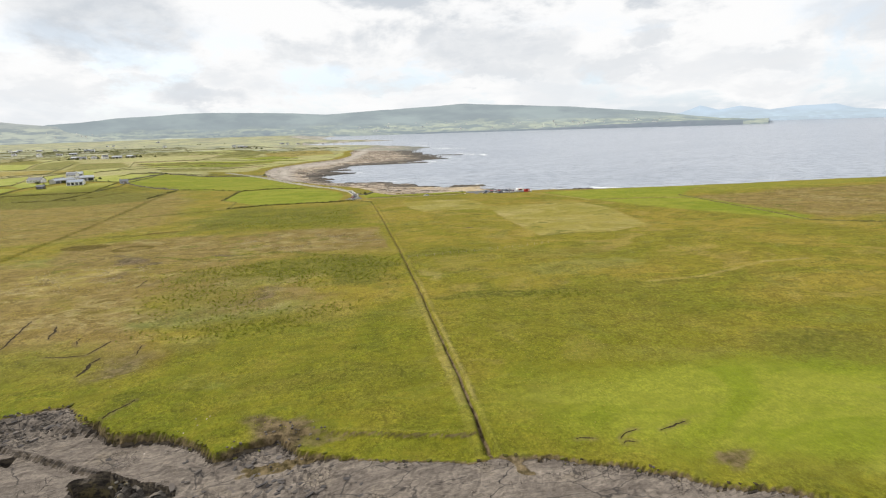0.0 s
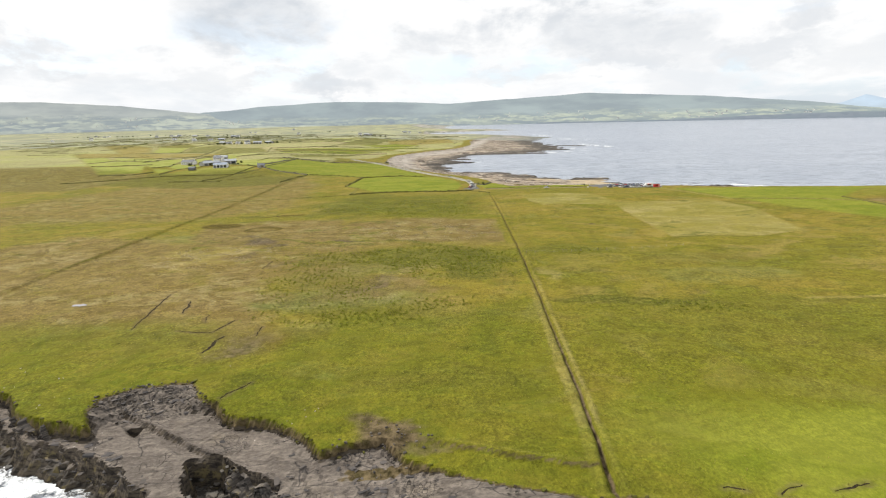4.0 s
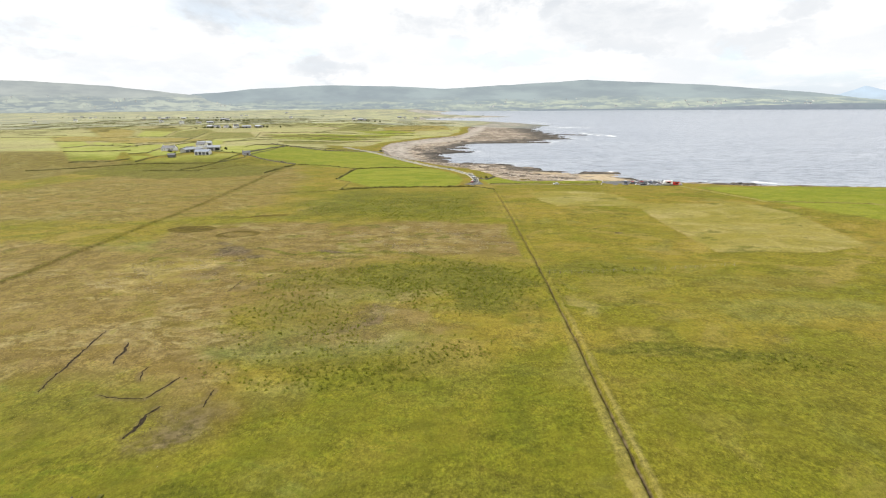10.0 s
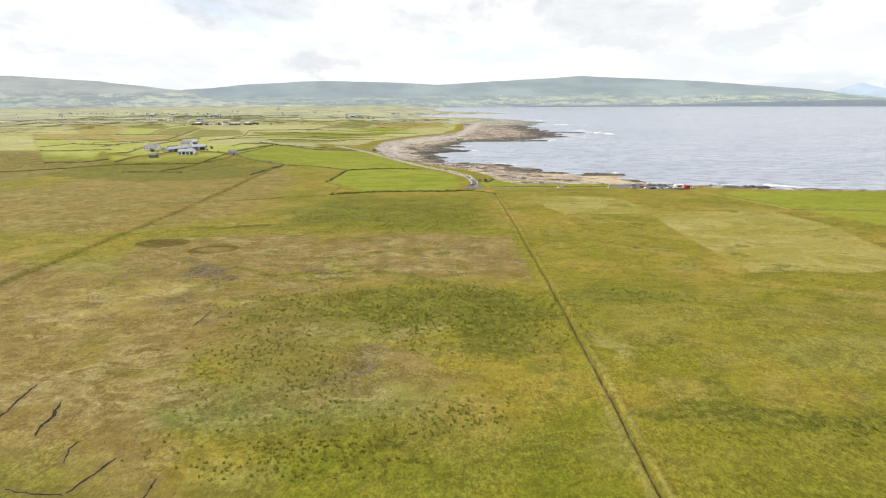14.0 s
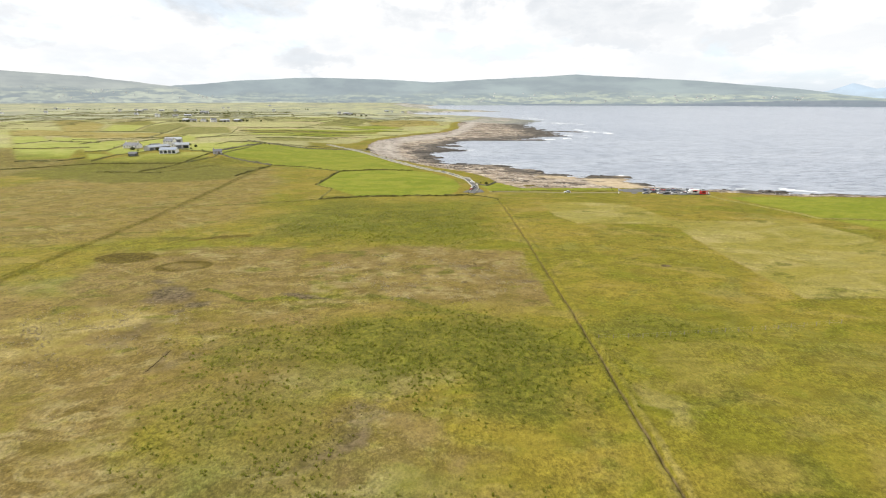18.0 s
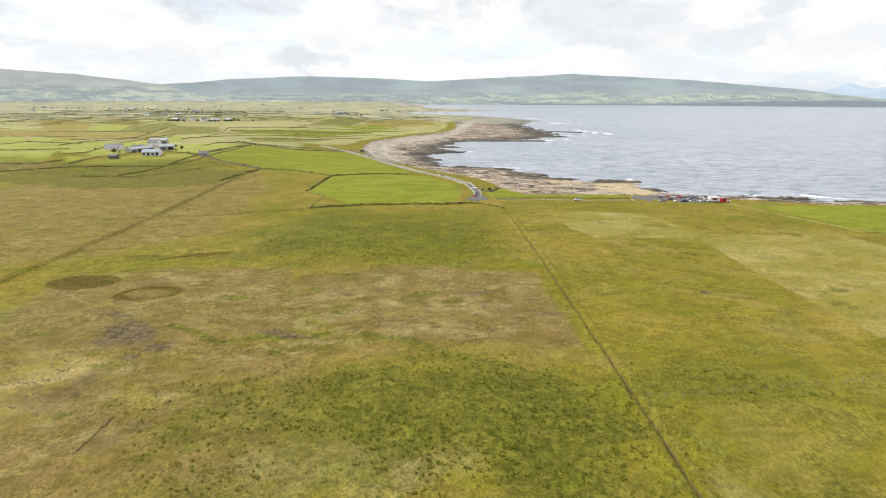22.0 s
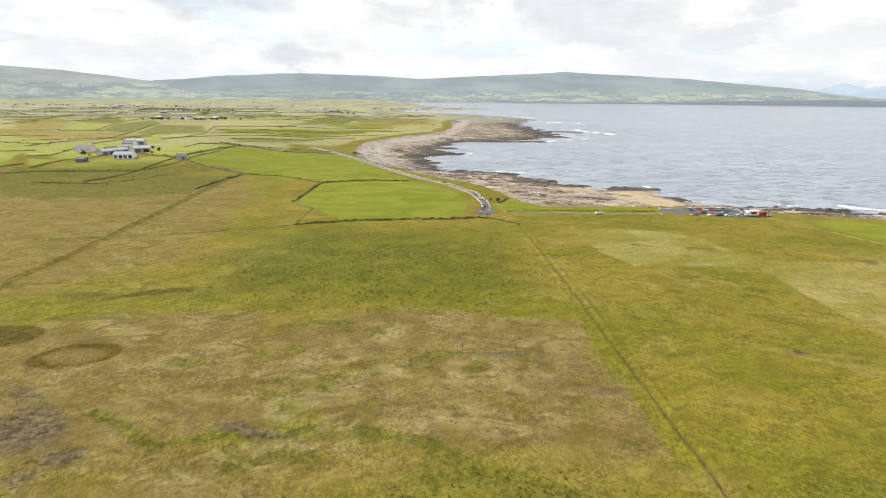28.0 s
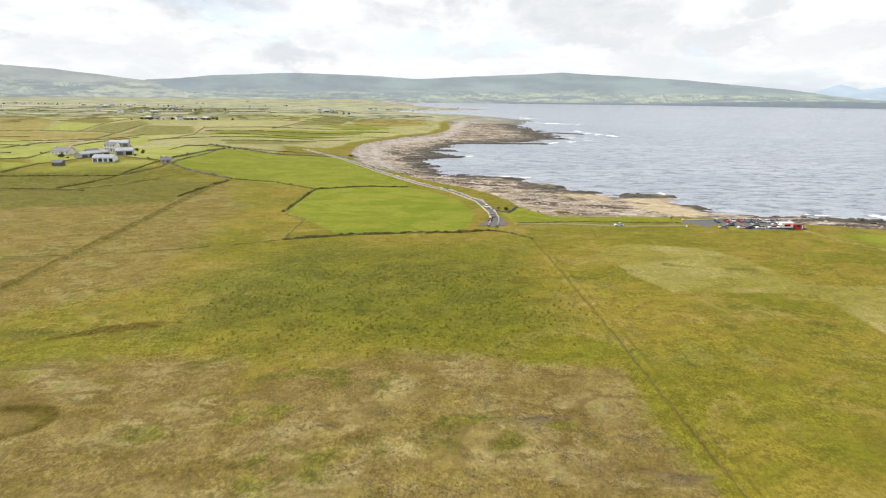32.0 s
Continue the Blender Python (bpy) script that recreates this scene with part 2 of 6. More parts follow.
def ground(x, y, parts=False):
    """Height of the ground at a place of the plan."""
    x, y = np.asarray(x, float), np.asarray(y, float)
    near = sstep(330, 250, y)
    far = 1 + np.clip((y - 300) / 300, 0, 6)
    wx = vnoise(x / 5, y / 5, 3) * 1.3 + vnoise(x / 1.3, y / 1.3, 5, 2) * 0.6
    dt = sdist(TURF, x, y) + wx * far * 0.8
    dc = sdist(COAST, x, y) + vnoise(x / 7, y / 7, 11) * 1.2 * far ** 1.5 + vnoise(x / 26, y / 17, 13) * 7 * sstep(420, 470, y) * sstep(2000, 1500, y) + vnoise(x / 1.8, y / 1.8, 12, 2) * 0.5
    z = vnoise(x / 60, y / 60, 21) * 0.5 + vnoise(x / 9, y / 9, 22) * 0.2 + vnoise(x / 2.2, y / 2.2, 23, 2) * 0.12
    # lower ground along the bay, a rise under the farms
    z -= 2.6 * sstep(330, 430, y) * (1 - sstep(0, 110, dt)) * sstep(-150, 20, x)
    z += 8.0 * sstep(545, 650, y) * sstep(-120, -240, x) + 4 * sstep(700, 1400, y) * sstep(60, 300, dt)
    # ditch with banks, the ditch on the far side of the bog, the old bank along the edge
    wob = vnoise(y / 6, y * 0, 24) * 0.35
    d = x - ditch_x(y) + wob
    on = sstep(54, 62, y) * sstep(415, 398, y)
    deep = (0.75 + 0.9 * sstep(80, 60, y)) * (1 + 0.3 * vnoise(y / 3, y * 0, 25))
    wide = 0.42 + 0.5 * sstep(72, 58, y)
    z += on * (0.28 * np.exp(-((d + 1.5) / 0.8) ** 2) + 0.22 * np.exp(-((d - 1.4) / 0.7) ** 2) - deep * np.exp(-np.minimum(np.abs(d) / wide, 3) ** 3))
    d2 = x + 146.5 + 2.5 * np.sin(y / 80)
    on2 = sstep(60, 140, y) * sstep(570, 555, y)
    z += on2 * (0.9 * np.exp(-((d2 - 2.0) / 1.0) ** 2) - 1.0 * np.exp(-np.minimum(np.abs(d2) / 0.9, 3) ** 3))
    db = ldist(BANK, x, y)
    z += (0.2 * np.exp(-(db / 0.9) ** 2) - 0.75 * sstep(0.3, -0.5, y - np.interp(x, *zip(*BANK)) + vnoise(x / 1.5, y / 1.5, 65) * 0.5)) * sstep(-9, -6, x) * sstep(25.5, 24.3, x)
    turf_z = z
    # bare rock: a ledge near the camera, a stony shore further round the bay
    ledge = -2.6 + 1.5 * sstep(-42, -12, x) + 0.4 * sstep(-2, 14, x) + 0.04 * vnoise(x / 1.5, y / 1.5, 33)
    (ax, ay), (bx, by) = SEAM
    ln = math.hypot(bx - ax, by - ay)
    side = ((bx - ax) * (y - ay) - (by - ay) * (x - ax)) / ln + vnoise(x / 4, y / 4, 34) * 0.25
    ledge += sstep(-24, -27, x) * (0.55 * sstep(-0.5, 0.1, side) + 0.35 * np.exp(-((side - 0.3) / 0.5) ** 2) - 0.45)
    ledge -= 5.2 * sstep(-0.2, 0.9, sdist(RECESS, x, y) + 0.6 * vnoise(x / 2, y / 2, 35)) + 1.9 * sstep(-0.1, 0.4, sdist(NOTCH, x, y))
    broken = sstep(-26, -22, x) * sstep(6, -4, x) * sstep(76, 70, y)
    tilt = (x + y * 0.7) / 3.1 + vnoise(x / 5, y / 5, 36) * 1.2
    ledge += broken * (-0.9 + 0.75 * (tilt - np.floor(tilt)) * (0.5 + 0.5 * vnoise(x / 6, y / 6, 37)))
    strata = (y * 0.95 + x * 0.35 + vnoise(x / 9, y / 9, 38) * 2.5) / 4.2
    ledge += sstep(0, 25, x) * 0.3 * (strata - np.floor(strata) - 0.5) ** 3 * 4
    plate = 2.2 * vnoise(x / 10, y / 8, 46, 2) + 0.5 * vnoise(x / 2.5, y / 2.5, 47, 2) + (x * 0.5 + y) / 9
    ledge += 0.24 * (np.floor(plate * 1.6) + sstep(0.86, 1.0, plate * 1.6 - np.floor(plate * 1.6)) - plate * 1.6) 
    slump = 0.75 + 5.95 * in_ellipse(x, y, -60, 93, 12, 9, 0, 0.5)
    talus = vnoise(x / 1.1, y / 1.1, 39, 2) * 0.35 * in_ellipse(x, y, -60, 92, 13, 8, 0, 0.4)
    share = np.clip(-dt / np.maximum(-dt + dc, 0.5), 0, 1)
    beds = share + 0.20 * vnoise(x / 30, y / 16, 41) + 0.12 * vnoise(x / 9, y / 5, 42)
    steps = (np.floor(beds * 8) + sstep(0.75, 1.0, beds * 8 - np.floor(beds * 8))) / 8
    shore = turf_z - 0.6 + (SEA - 0.6 - turf_z + 0.6) * np.clip(0.25 * share + 0.75 * steps, 0, 1.05) + vnoise(x / 3, y / 3, 43) * 0.45
    rock = near * (ledge + talus) + (1 - near) * shore
    z = turf_z + (rock - turf_z) * sstep(0.15, -1.0, dt / np.where(near > 0.5, slump, 1.3))
    bite = in_ellipse(x, y, -60, 92.5, 13, 7, 0, 0.3) * sstep(0.2, -0.4, dt)
    tz = (z + 0.35 * vnoise(x / 6, y / 6, 48) + 0.12 * vnoise(x / 1.3, y / 1.3, 49, 2)) / 0.42
    z += bite * 0.42 * (np.floor(tz) + sstep(0.7, 1.0, tz - np.floor(tz)) - tz)
    # the cliff steps down in beds to the sea
    q = np.clip(-dc / 6.5 + 0.25 * vnoise(x / 3, y / 3, 44), 0, 1) * sstep(0.3, -0.6, dc)
    q = 0.45 * (np.floor(q * 6) + sstep(0.6, 1.0, q * 6 - np.floor(q * 6))) / 6 + 0.55 * q ** 0.6
    cliff = z + (SEA - 3 - z) * np.clip(q, 0, 1) + 0.5 * vnoise(x / 1.2, y / 1.2, 45, 2) * sstep(0, 1, -dc) * sstep(8, 5, -dc)
    sea_bed = z + (SEA - 4 - z) * sstep(2, -6, dc)
    z = near * np.where(dc < 0.5, cliff, z) + (1 - near) * sea_bed
    m = (x > -60) & (x < 380) & (y > 440) & (y < 2150)
    if m.any():
        u, v, w = x[m], y[m], z[m]
        lump = 0.9 * vnoise(u / 4, v / 3, 68)
        p, q = u + 5 * vnoise(u / 12, v / 12, 66), v + 6 * vnoise(u / 12, v / 12, 67)
        for ax, ay, bx, by, half in REEFS:
            d = ldist([(ax, ay), (bx, by)], p, q) / half
            w = np.where(d < 1.6, np.maximum(w, SEA + 1.6 - 1.7 * d ** 2 + lump), w)
        z = np.array(z)
        z[m] = w
    return (z, dt, dc) if parts else z


def axis(stops):
    """Grid lines from stops of (place, step)."""
    out = []
    for (a, sa), (b, sb) in zip(stops[:-1], stops[1:]):
        n = max(2, int(round((b - a) / ((sa + sb) / 2))))
        u = np.linspace(0, 1, n, endpoint=False)
        w = sa / sb
        out.append(a + (b - a) * (u if abs(w - 1) < 1e-3 else (1 - w ** -u) / (1 - w ** -1) if w != 1 else u))
    return np.concatenate(out + [[stops[-1][0]]])


# fields of the farms, between hedges
LUSH_FIELDS = [
    [(-437, 784), (-396, 772), (-394, 721)], [(-386, 709), (-388, 767), (-366, 787), (-342, 715), (-320, 642), (-337, 636)],
    [(-347, 755), (-338, 812), (-314, 752), (-304, 693), (-314, 694)], [(-315, 633), (-330, 694), (-306, 656), (-281, 652), (-274, 637), (-288, 625), (-302, 620)],
    [(-328, 623), (-302, 618), (-310, 595)], [(-245, 646), (-217, 638), (-203, 701), (-210, 733), (-236, 748), (-273, 721), (-267, 697)],
    [(-328, 797), (-333, 867), (-309, 837), (-289, 786), (-286, 745), (-304, 773)], [(-505, 972), (-580, 1142), (-510, 1119), (-447, 957)],
    [(-310, 1014), (-218, 1027), (-96, 1152), (-38, 1129), (-90, 1082), (-264, 964)], [(-270, 904), (-150, 1008), (-114, 974), (-222, 871)],
    [(-177, 1187), (-107, 1293), (-39, 1210), (-96, 1160)],
    [(-553, 844), (-469, 726), (-460, 778), (-517, 854)], [(-502, 845), (-419, 809), (-393, 752), (-458, 779)], [(-461, 715), (-448, 759), (-392, 734), (-372, 685), (-398, 672), (-434, 677)], [(-421, 659), (-391, 662), (-359, 667), (-331, 601), (-374, 594)]]
CUT_FIELD = [(-303, 585), (-306, 590), (-281, 613), (-265, 628), (-220, 633), (-209, 615), (-220, 583), (-282, 588)]
STRAW_FIELDS = [
    [(-540, 938), (-485, 933), (-383, 903), (-376, 870), (-370, 833), (-446, 799)], [(-362, 824), (-377, 895), (-340, 882), (-343, 811)],
    [(-820, 1354), (-745, 1337), (-613, 1177), (-510, 972), (-552, 955)], [(-144, 1450), (13, 1786), (29, 1376), (-99, 1186)],
    [(-654, 986), (-603, 985), (-505, 947), (-466, 866), (-570, 867)]]
DULL_FIELDS = [
    [(-438, 945), (-495, 1101), (-493, 1228), (-426, 1112), (-390, 925)], [(-369, 896), (-419, 1077), (-349, 1074), (-293, 929), (-331, 886)],
    [(-222, 826), (-172, 886), (-133, 898), (-163, 840), (-211, 790)], [(-207, 1138), (-207, 1548), (-139, 1706), (-147, 1259)]]
DARK_FIELDS = [[(-623, 1233), (-604, 1331), (-529, 1202), (-506, 1118), (-590, 1163)], [(-290, 957), (-90, 1082), (-88, 1046), (-250, 917)]]
HEDGES = [
    [(-391, 717), (-392, 773), (-369, 794), (-349, 835), (-340, 901)], [(-441, 790), (-393, 806), (-365, 824), (-381, 904), (-432, 1094)],
    [(-448, 948), (-506, 1130), (-540, 1292)], [(-547, 948), (-498, 954), (-440, 947), (-381, 914)], [(-302, 814), (-289, 840), (-287, 912), (-321, 1048)],
    [(-300, 829), (-268, 859), (-227, 887), (-166, 922), (-94, 939)], [(-335, 633), (-317, 639), (-335, 704)], [(-305, 589), (-298, 614), (-288, 625)],
    [(-344, 749), (-343, 788), (-331, 857)], [(-286, 625), (-274, 639)], [(-258, 655), (-242, 642), (-215, 634)],
    [(-219, 582), (-205, 609), (-202, 658), (-200, 698), (-201, 730)], [(-239, 714), (-238, 752), (-192, 764), (-135, 765), (-87, 744)],
    [(-317, 1036), (-227, 1063), (-97, 1172), (-48, 1165)], [(-294, 967), (-210, 989), (-91, 1094), (-30, 1108)], [(-283, 912), (-197, 936), (-84, 1001), (-45, 1002)],
    [(-227, 822), (-188, 865), (-134, 906)], [(-616, 1197), (-607, 1259), (-594, 1333), (-524, 1320)], [(-804, 1332), (-757, 1357), (-670, 1488), (-486, 1420)],
    [(-1059, 1709), (-851, 1712), (-594, 1672), (-396, 1795)], [(-442, 1331), (-395, 1472), (-233, 1397)], [(-221, 1040), (-211, 1161), (-208, 1387)],
    [(-144, 1450), (-77, 1660), (47, 1854)], [(-238, 1458), (-184, 1585)], [(-1390, 2202), (-1122, 2116), (-990, 2387)], [(-856, 1966), (-762, 2162), (-468, 2108)],
    [(-465, 720), (-454, 767), (-383, 744)], [(-425, 665), (-395, 669), (-357, 679)], [(-561, 856), (-450, 852)], [(-370, 587), (-334, 590), (-318, 603)]]


# ---- materials ----
def material(name):
    m = bpy.data.materials.new(name)
    m.use_nodes = True
    return m, Tree(m.node_tree)


def finish(t, shader):
    o = t.t.nodes.new("ShaderNodeOutputMaterial")
    t.t.links.new(shader, o.inputs[0])


def bsdf(t, color, rough=0.9, bump=None, dist=0.05, strength=1.0, spec=0.2, **more):
    ins = {"Base Color": color if isinstance(color, bpy.types.NodeSocket) else (*color, 1), "Roughness": rough, "Specular IOR Level": spec}
    if bump is not None:
        ins["Normal"] = t.n("ShaderNodeBump", 0, {"Height": bump, "Distance": dist, "Strength": strength})
    ins.update(more)
    return t.n("ShaderNodeBsdfPrincipled", 0, ins)


def plain(name, color, rough=0.8, var=0.25, scale=2.0, spec=0.3, metal=0.0, bump=0.01):
    """Paint, plaster, metal: a base colour with stains at two scales and a fine relief."""
    m, t = material(name)
    p = t.n("ShaderNodeNewGeometry", 0)
    n1, n2 = t.noise(p, scale, 4), t.noise(p, scale * 9, 3)
    k = t.math("ADD", t.math("MULTIPLY", n1, 0.65), t.math("MULTIPLY", n2, 0.35))
    col = t.mix(t.ramp(k, 0.3, 0.7), tuple(c * (1 - var) for c in color), tuple(min(1, c * (1 + var * 0.6)) for c in color))
    finish(t, bsdf(t, col, rough, n2, bump, spec=spec, Metallic=metal))
    return m


def ground_material(name="ground", glow=0.0):
    m, t = material(name)
    p = t.n("ShaderNodeNewGeometry", 0)
    za = t.t.nodes.new("ShaderNodeAttribute")
    za.attribute_name = "zone_a"
    zb = t.t.nodes.new("ShaderNodeAttribute")
    zb.attribute_name = "zone_b"
    sa = t.t.nodes.new("ShaderNodeSeparateColor")
    sb = t.t.nodes.new("ShaderNodeSeparateColor")
    t.t.links.new(za.outputs[0], sa.inputs[0])
    t.t.links.new(zb.outputs[0], sb.inputs[0])
    n50 = t.noise(p, 0.018, 5, 0.6, 0.3)
    n9 = t.noise(p, 0.11, 5, 0.62, 0.4)
    n2 = t.noise(p, 0.55, 5, 0.65)
    n03 = t.noise(p, 2.6, 3, 0.6)
    zc = t.t.nodes.new("ShaderNodeAttribute")
    zc.attribute_name = "zone_c"
    sc = t.t.nodes.new("ShaderNodeSeparateColor")
    t.t.links.new(zc.outputs[0], sc.inputs[0])
    n005 = t.noise(p, 5.5, 3, 0.6)
    # rough grassland: olive, lime, straw and moss in soft irregular patches
    n25 = t.noise(t.vmul(p, (0.75, 1.0, 1.0)), 0.04, 7, 0.6, 1.2)
    n25b = t.noise(t.n("ShaderNodeVectorMath", 0, {0: p, 1: (311.0, 97.0, 0.0)}, operation="ADD"), 0.05, 7, 0.62, 1.0)
    n6 = t.noise(t.vmul(p, (0.7, 1.0, 1.0)), 0.17, 5, 0.58, 1.4)
    col = t.mix(t.ramp(n50, 0.40, 0.60), (0.205, 0.188, 0.022), (0.262, 0.212, 0.036))
    col = t.mix(t.ramp(n25, 0.50, 0.66, 0, 0.75), col, (0.172, 0.180, 0.016))
    col = t.mix(t.ramp(n25, 0.46, 0.36, 0, 0.6), col, (0.315, 0.250, 0.078))
    col = t.mix(t.ramp(n25b, 0.56, 0.70, 0, 0.30), col, (0.270, 0.200, 0.040))
    col = t.mix(t.ramp(n25b, 0.44, 0.34, 0, 0.5), col, (0.220, 0.212, 0.060))
    grain = t.math("SUBTRACT", t.math("ADD", t.math("MULTIPLY", n2, 0.45), t.math("MULTIPLY", n9, 0.55)), 0.5)
    fuzz = lambda z, k=0.6: t.ramp(t.math("ADD", z, t.math("MULTIPLY", grain, k)), 0.08, 0.92)
    glau = t.mix(t.ramp(n9, 0.40, 0.62), (0.175, 0.195, 0.065), (0.270, 0.262, 0.110))
    col = t.mix(t.math("MULTIPLY", fuzz(sc.outputs[0], 0.9), 0.85), col, glau)
    bog = t.mix(t.ramp(n9, 0.38, 0.62), (0.200, 0.146, 0.050), (0.262, 0.194, 0.084))
    bog = t.mix(t.math("MULTIPLY", t.ramp(n25, 0.48, 0.60), t.ramp(n6, 0.42, 0.60)), bog, (0.315, 0.258, 0.140))
    bog = t.mix(t.ramp(n25b, 0.52, 0.66, 0, 0.6), bog, (0.175, 0.146, 0.032))
    bog = t.mix(t.ramp(n6, 0.56, 0.70, 0, 0.5), bog, (0.175, 0.165, 0.030))
    col = t.mix(t.math("MULTIPLY", fuzz(sa.outputs[1], 0.8), 0.92), col, bog)
    hay = t.mix(t.ramp(n25, 0.36, 0.62), (0.300, 0.252, 0.066), (0.465, 0.382, 0.195))
    hay = t.mix(t.ramp(n6, 0.55, 0.70, 0, 0.5), hay, (0.24, 0.185, 0.060))
    col = t.mix(t.math("MULTIPLY", fuzz(sb.outputs[2], 0.7), 0.85), col, hay)
    lush = t.mix(t.ramp(n25, 0.38, 0.60), (0.185, 0.236, 0.016), (0.262, 0.290, 0.036))
    # pastures further inland are paler: haze put into their colour
    far_haze = t.math("MULTIPLY", t.ramp(t.n("ShaderNodeSeparateXYZ", 1, {0: p}), 590, 640), t.ramp(t.n("ShaderNodeSeparateXYZ", 0, {0: p}), -190, -225))
    lush = t.mix(far_haze, lush, t.mix(t.ramp(n25, 0.38, 0.60), (0.300, 0.345, 0.078), (0.385, 0.410, 0.125)))
    col = t.mix(t.math("MULTIPLY", fuzz(sa.outputs[0], 0.3), 0.92), col, lush)
    turf = t.mix(t.ramp(n9, 0.36, 0.64), (0.124, 0.147, 0.010), (0.194, 0.196, 0.017))
    turf = t.mix(t.ramp(n25b, 0.50, 0.66, 0, 0.55), turf, (0.240, 0.215, 0.032))
    turf = t.mix(t.ramp(n6, 0.52, 0.66, 0, 0.7), turf, (0.098, 0.128, 0.010))
    col = t.mix(t.math("MULTIPLY", fuzz(sc.outputs[2], 0.8), 0.85), col, turf)
    rush = t.mix(t.ramp(n2, 0.40, 0.62), (0.104, 0.114, 0.014), (0.172, 0.168, 0.028))
    rush = t.mix(t.ramp(n9, 0.48, 0.66, 0, 0.5), rush, (0.200, 0.186, 0.030))
    col = t.mix(t.math("MULTIPLY", fuzz(sa.outputs[2], 1.0), 0.9), col, rush)
    ochre = t.mix(t.ramp(n2, 0.4, 0.6), (0.084, 0.065, 0.008), (0.130, 0.100, 0.012))
    col = t.mix(t.math("MULTIPLY", fuzz(zb.outputs[3], 0.3), 0.92), col, ochre)
    heath = t.mix(t.ramp(n2, 0.40, 0.60), (0.085, 0.068, 0.042), (0.205, 0.165, 0.105))
    col = t.mix(t.math("MULTIPLY", fuzz(sc.outputs[1], 1.5), 0.9), col, heath)
    # farmland: small fields between hedges and walls
    px, py = t.n("ShaderNodeSeparateXYZ", 0, {0: p}), t.n("ShaderNodeSeparateXYZ", 1, {0: p})
    fu = t.math("SUBTRACT", t.math("MULTIPLY", px, 0.98), t.math("MULTIPLY", py, 0.2))
    fv = t.math("ADD", t.math("MULTIPLY", py, 0.98), t.math("MULTIPLY", px, 0.2))
    fv = t.math("ADD", t.math("DIVIDE", fv, 62.0), t.math("MULTIPLY", t.math("SINE", t.math("DIVIDE", fu, 400.0)), 0.1))
    frow = t.math("FLOOR", fv)
    fu = t.math("DIVIDE", t.math("ADD", fu, t.math("MULTIPLY", t.math("MODULO", frow, 3.0), 37.0)), 105.0)
    kind = t.n("ShaderNodeTexWhiteNoise", 0, {"Vector": t.n("ShaderNodeCombineXYZ", 0, {0: t.math("FLOOR", fu), 1: frow})}, noise_dimensions="3D")
    eu, ev = t.math("PINGPONG", fu, 0.5), t.math("PINGPONG", fv, 0.5)
    edge = t.math("MINIMUM", t.math("MULTIPLY", eu, 1.7), ev)
    farm = t.mix(t.ramp(kind, 0.28, 0.30), (0.255, 0.255, 0.088), (0.370, 0.300, 0.160))
    farm = t.mix(t.ramp(kind, 0.46, 0.48), farm, (0.300, 0.335, 0.065))
    farm = t.mix(t.ramp(kind, 0.64, 0.66), farm, (0.205, 0.210, 0.066))
    farm = t.mix(t.ramp(kind, 0.80, 0.82), farm, (0.355, 0.370, 0.130))
    farm = t.mix(t.ramp(n25, 0.40, 0.62, 0, 0.45), farm, (0.270, 0.245, 0.105))
    farm = t.mix(t.math("MULTIPLY", t.ramp(edge, 0.05, 0.02), t.ramp(n6, 0.40, 0.56, 0.0, 0.6)), farm, (0.150, 0.150, 0.060))
    # every field paled and raised: the plain's haze put into the base colour
    farm = t.mix(0.35, farm, (0.520, 0.490, 0.230))
    farm = t.n("ShaderNodeVectorMath", 0, {0: farm, 3: 1.08}, operation="SCALE")
    farm = t.mix(t.ramp(n50, 0.42, 0.58, 0, 0.45), farm, (0.345, 0.310, 0.150))
    col = t.vmul(col, (1.02, 1.0, 0.84))
    col = t.mix(zc.outputs[3], col, farm)
    # tufts, seed heads and gaps in the sward
    blade = t.noise(t.vmul(p, (1.0, 0.8, 1.0)), 0.8, 7, 0.74, 0.4)
    clump = t.noise(t.vmul(p, (1.0, 0.70, 1.0)), 2.1, 4, 0.66, 0.3)
    lively = t.ramp(t.math("ADD", t.noise(p, 0.075, 4, 0.6), t.math("MULTIPLY", sa.outputs[2], 0.22)), 0.36, 0.62, 0.45, 1.0)
    tone = t.math("ADD", 1.0, t.math("MULTIPLY", t.ramp(blade, 0.32, 0.68, -0.29, 0.27), lively))
    tone = t.math("MULTIPLY", tone, t.math("ADD", 1.0, t.math("MULTIPLY", t.ramp(clump, 0.34, 0.66, -0.27, 0.25), lively)))
    tone = t.math("MULTIPLY", tone, t.ramp(n6, 0.34, 0.66, 0.84, 1.14))
    tone = t.math("MULTIPLY", tone, t.ramp(n005, 0.35, 0.65, 0.90, 1.10))
    calm = t.math("SUBTRACT", 1.0, t.math("MULTIPLY", sa.outputs[0], 0.5))
    tone = t.math("ADD", t.math("MULTIPLY", tone, calm), t.math("SUBTRACT", 1.0, calm))
    col = t.n("ShaderNodeVectorMath", 0, {0: col, 3: tone}, operation="SCALE")
    # bare peat and soil
    soil = t.mix(t.ramp(n2, 0.35, 0.65), (0.066, 0.048, 0.026), (0.225, 0.168, 0.095))
    col = t.mix(fuzz(sb.outputs[1], 0.6), col, soil)
    col = t.n("ShaderNodeVectorMath", 0, {0: col, 3: 0.67}, operation="SCALE")
    # rock in beds with cracks
    warp = t.n("ShaderNodeVectorMath", 0, {0: p, 1: t.n("ShaderNodeTexNoise", 1, {"Vector": p, "Scale": 0.45, "Detail": 3.0})}, operation="ADD")
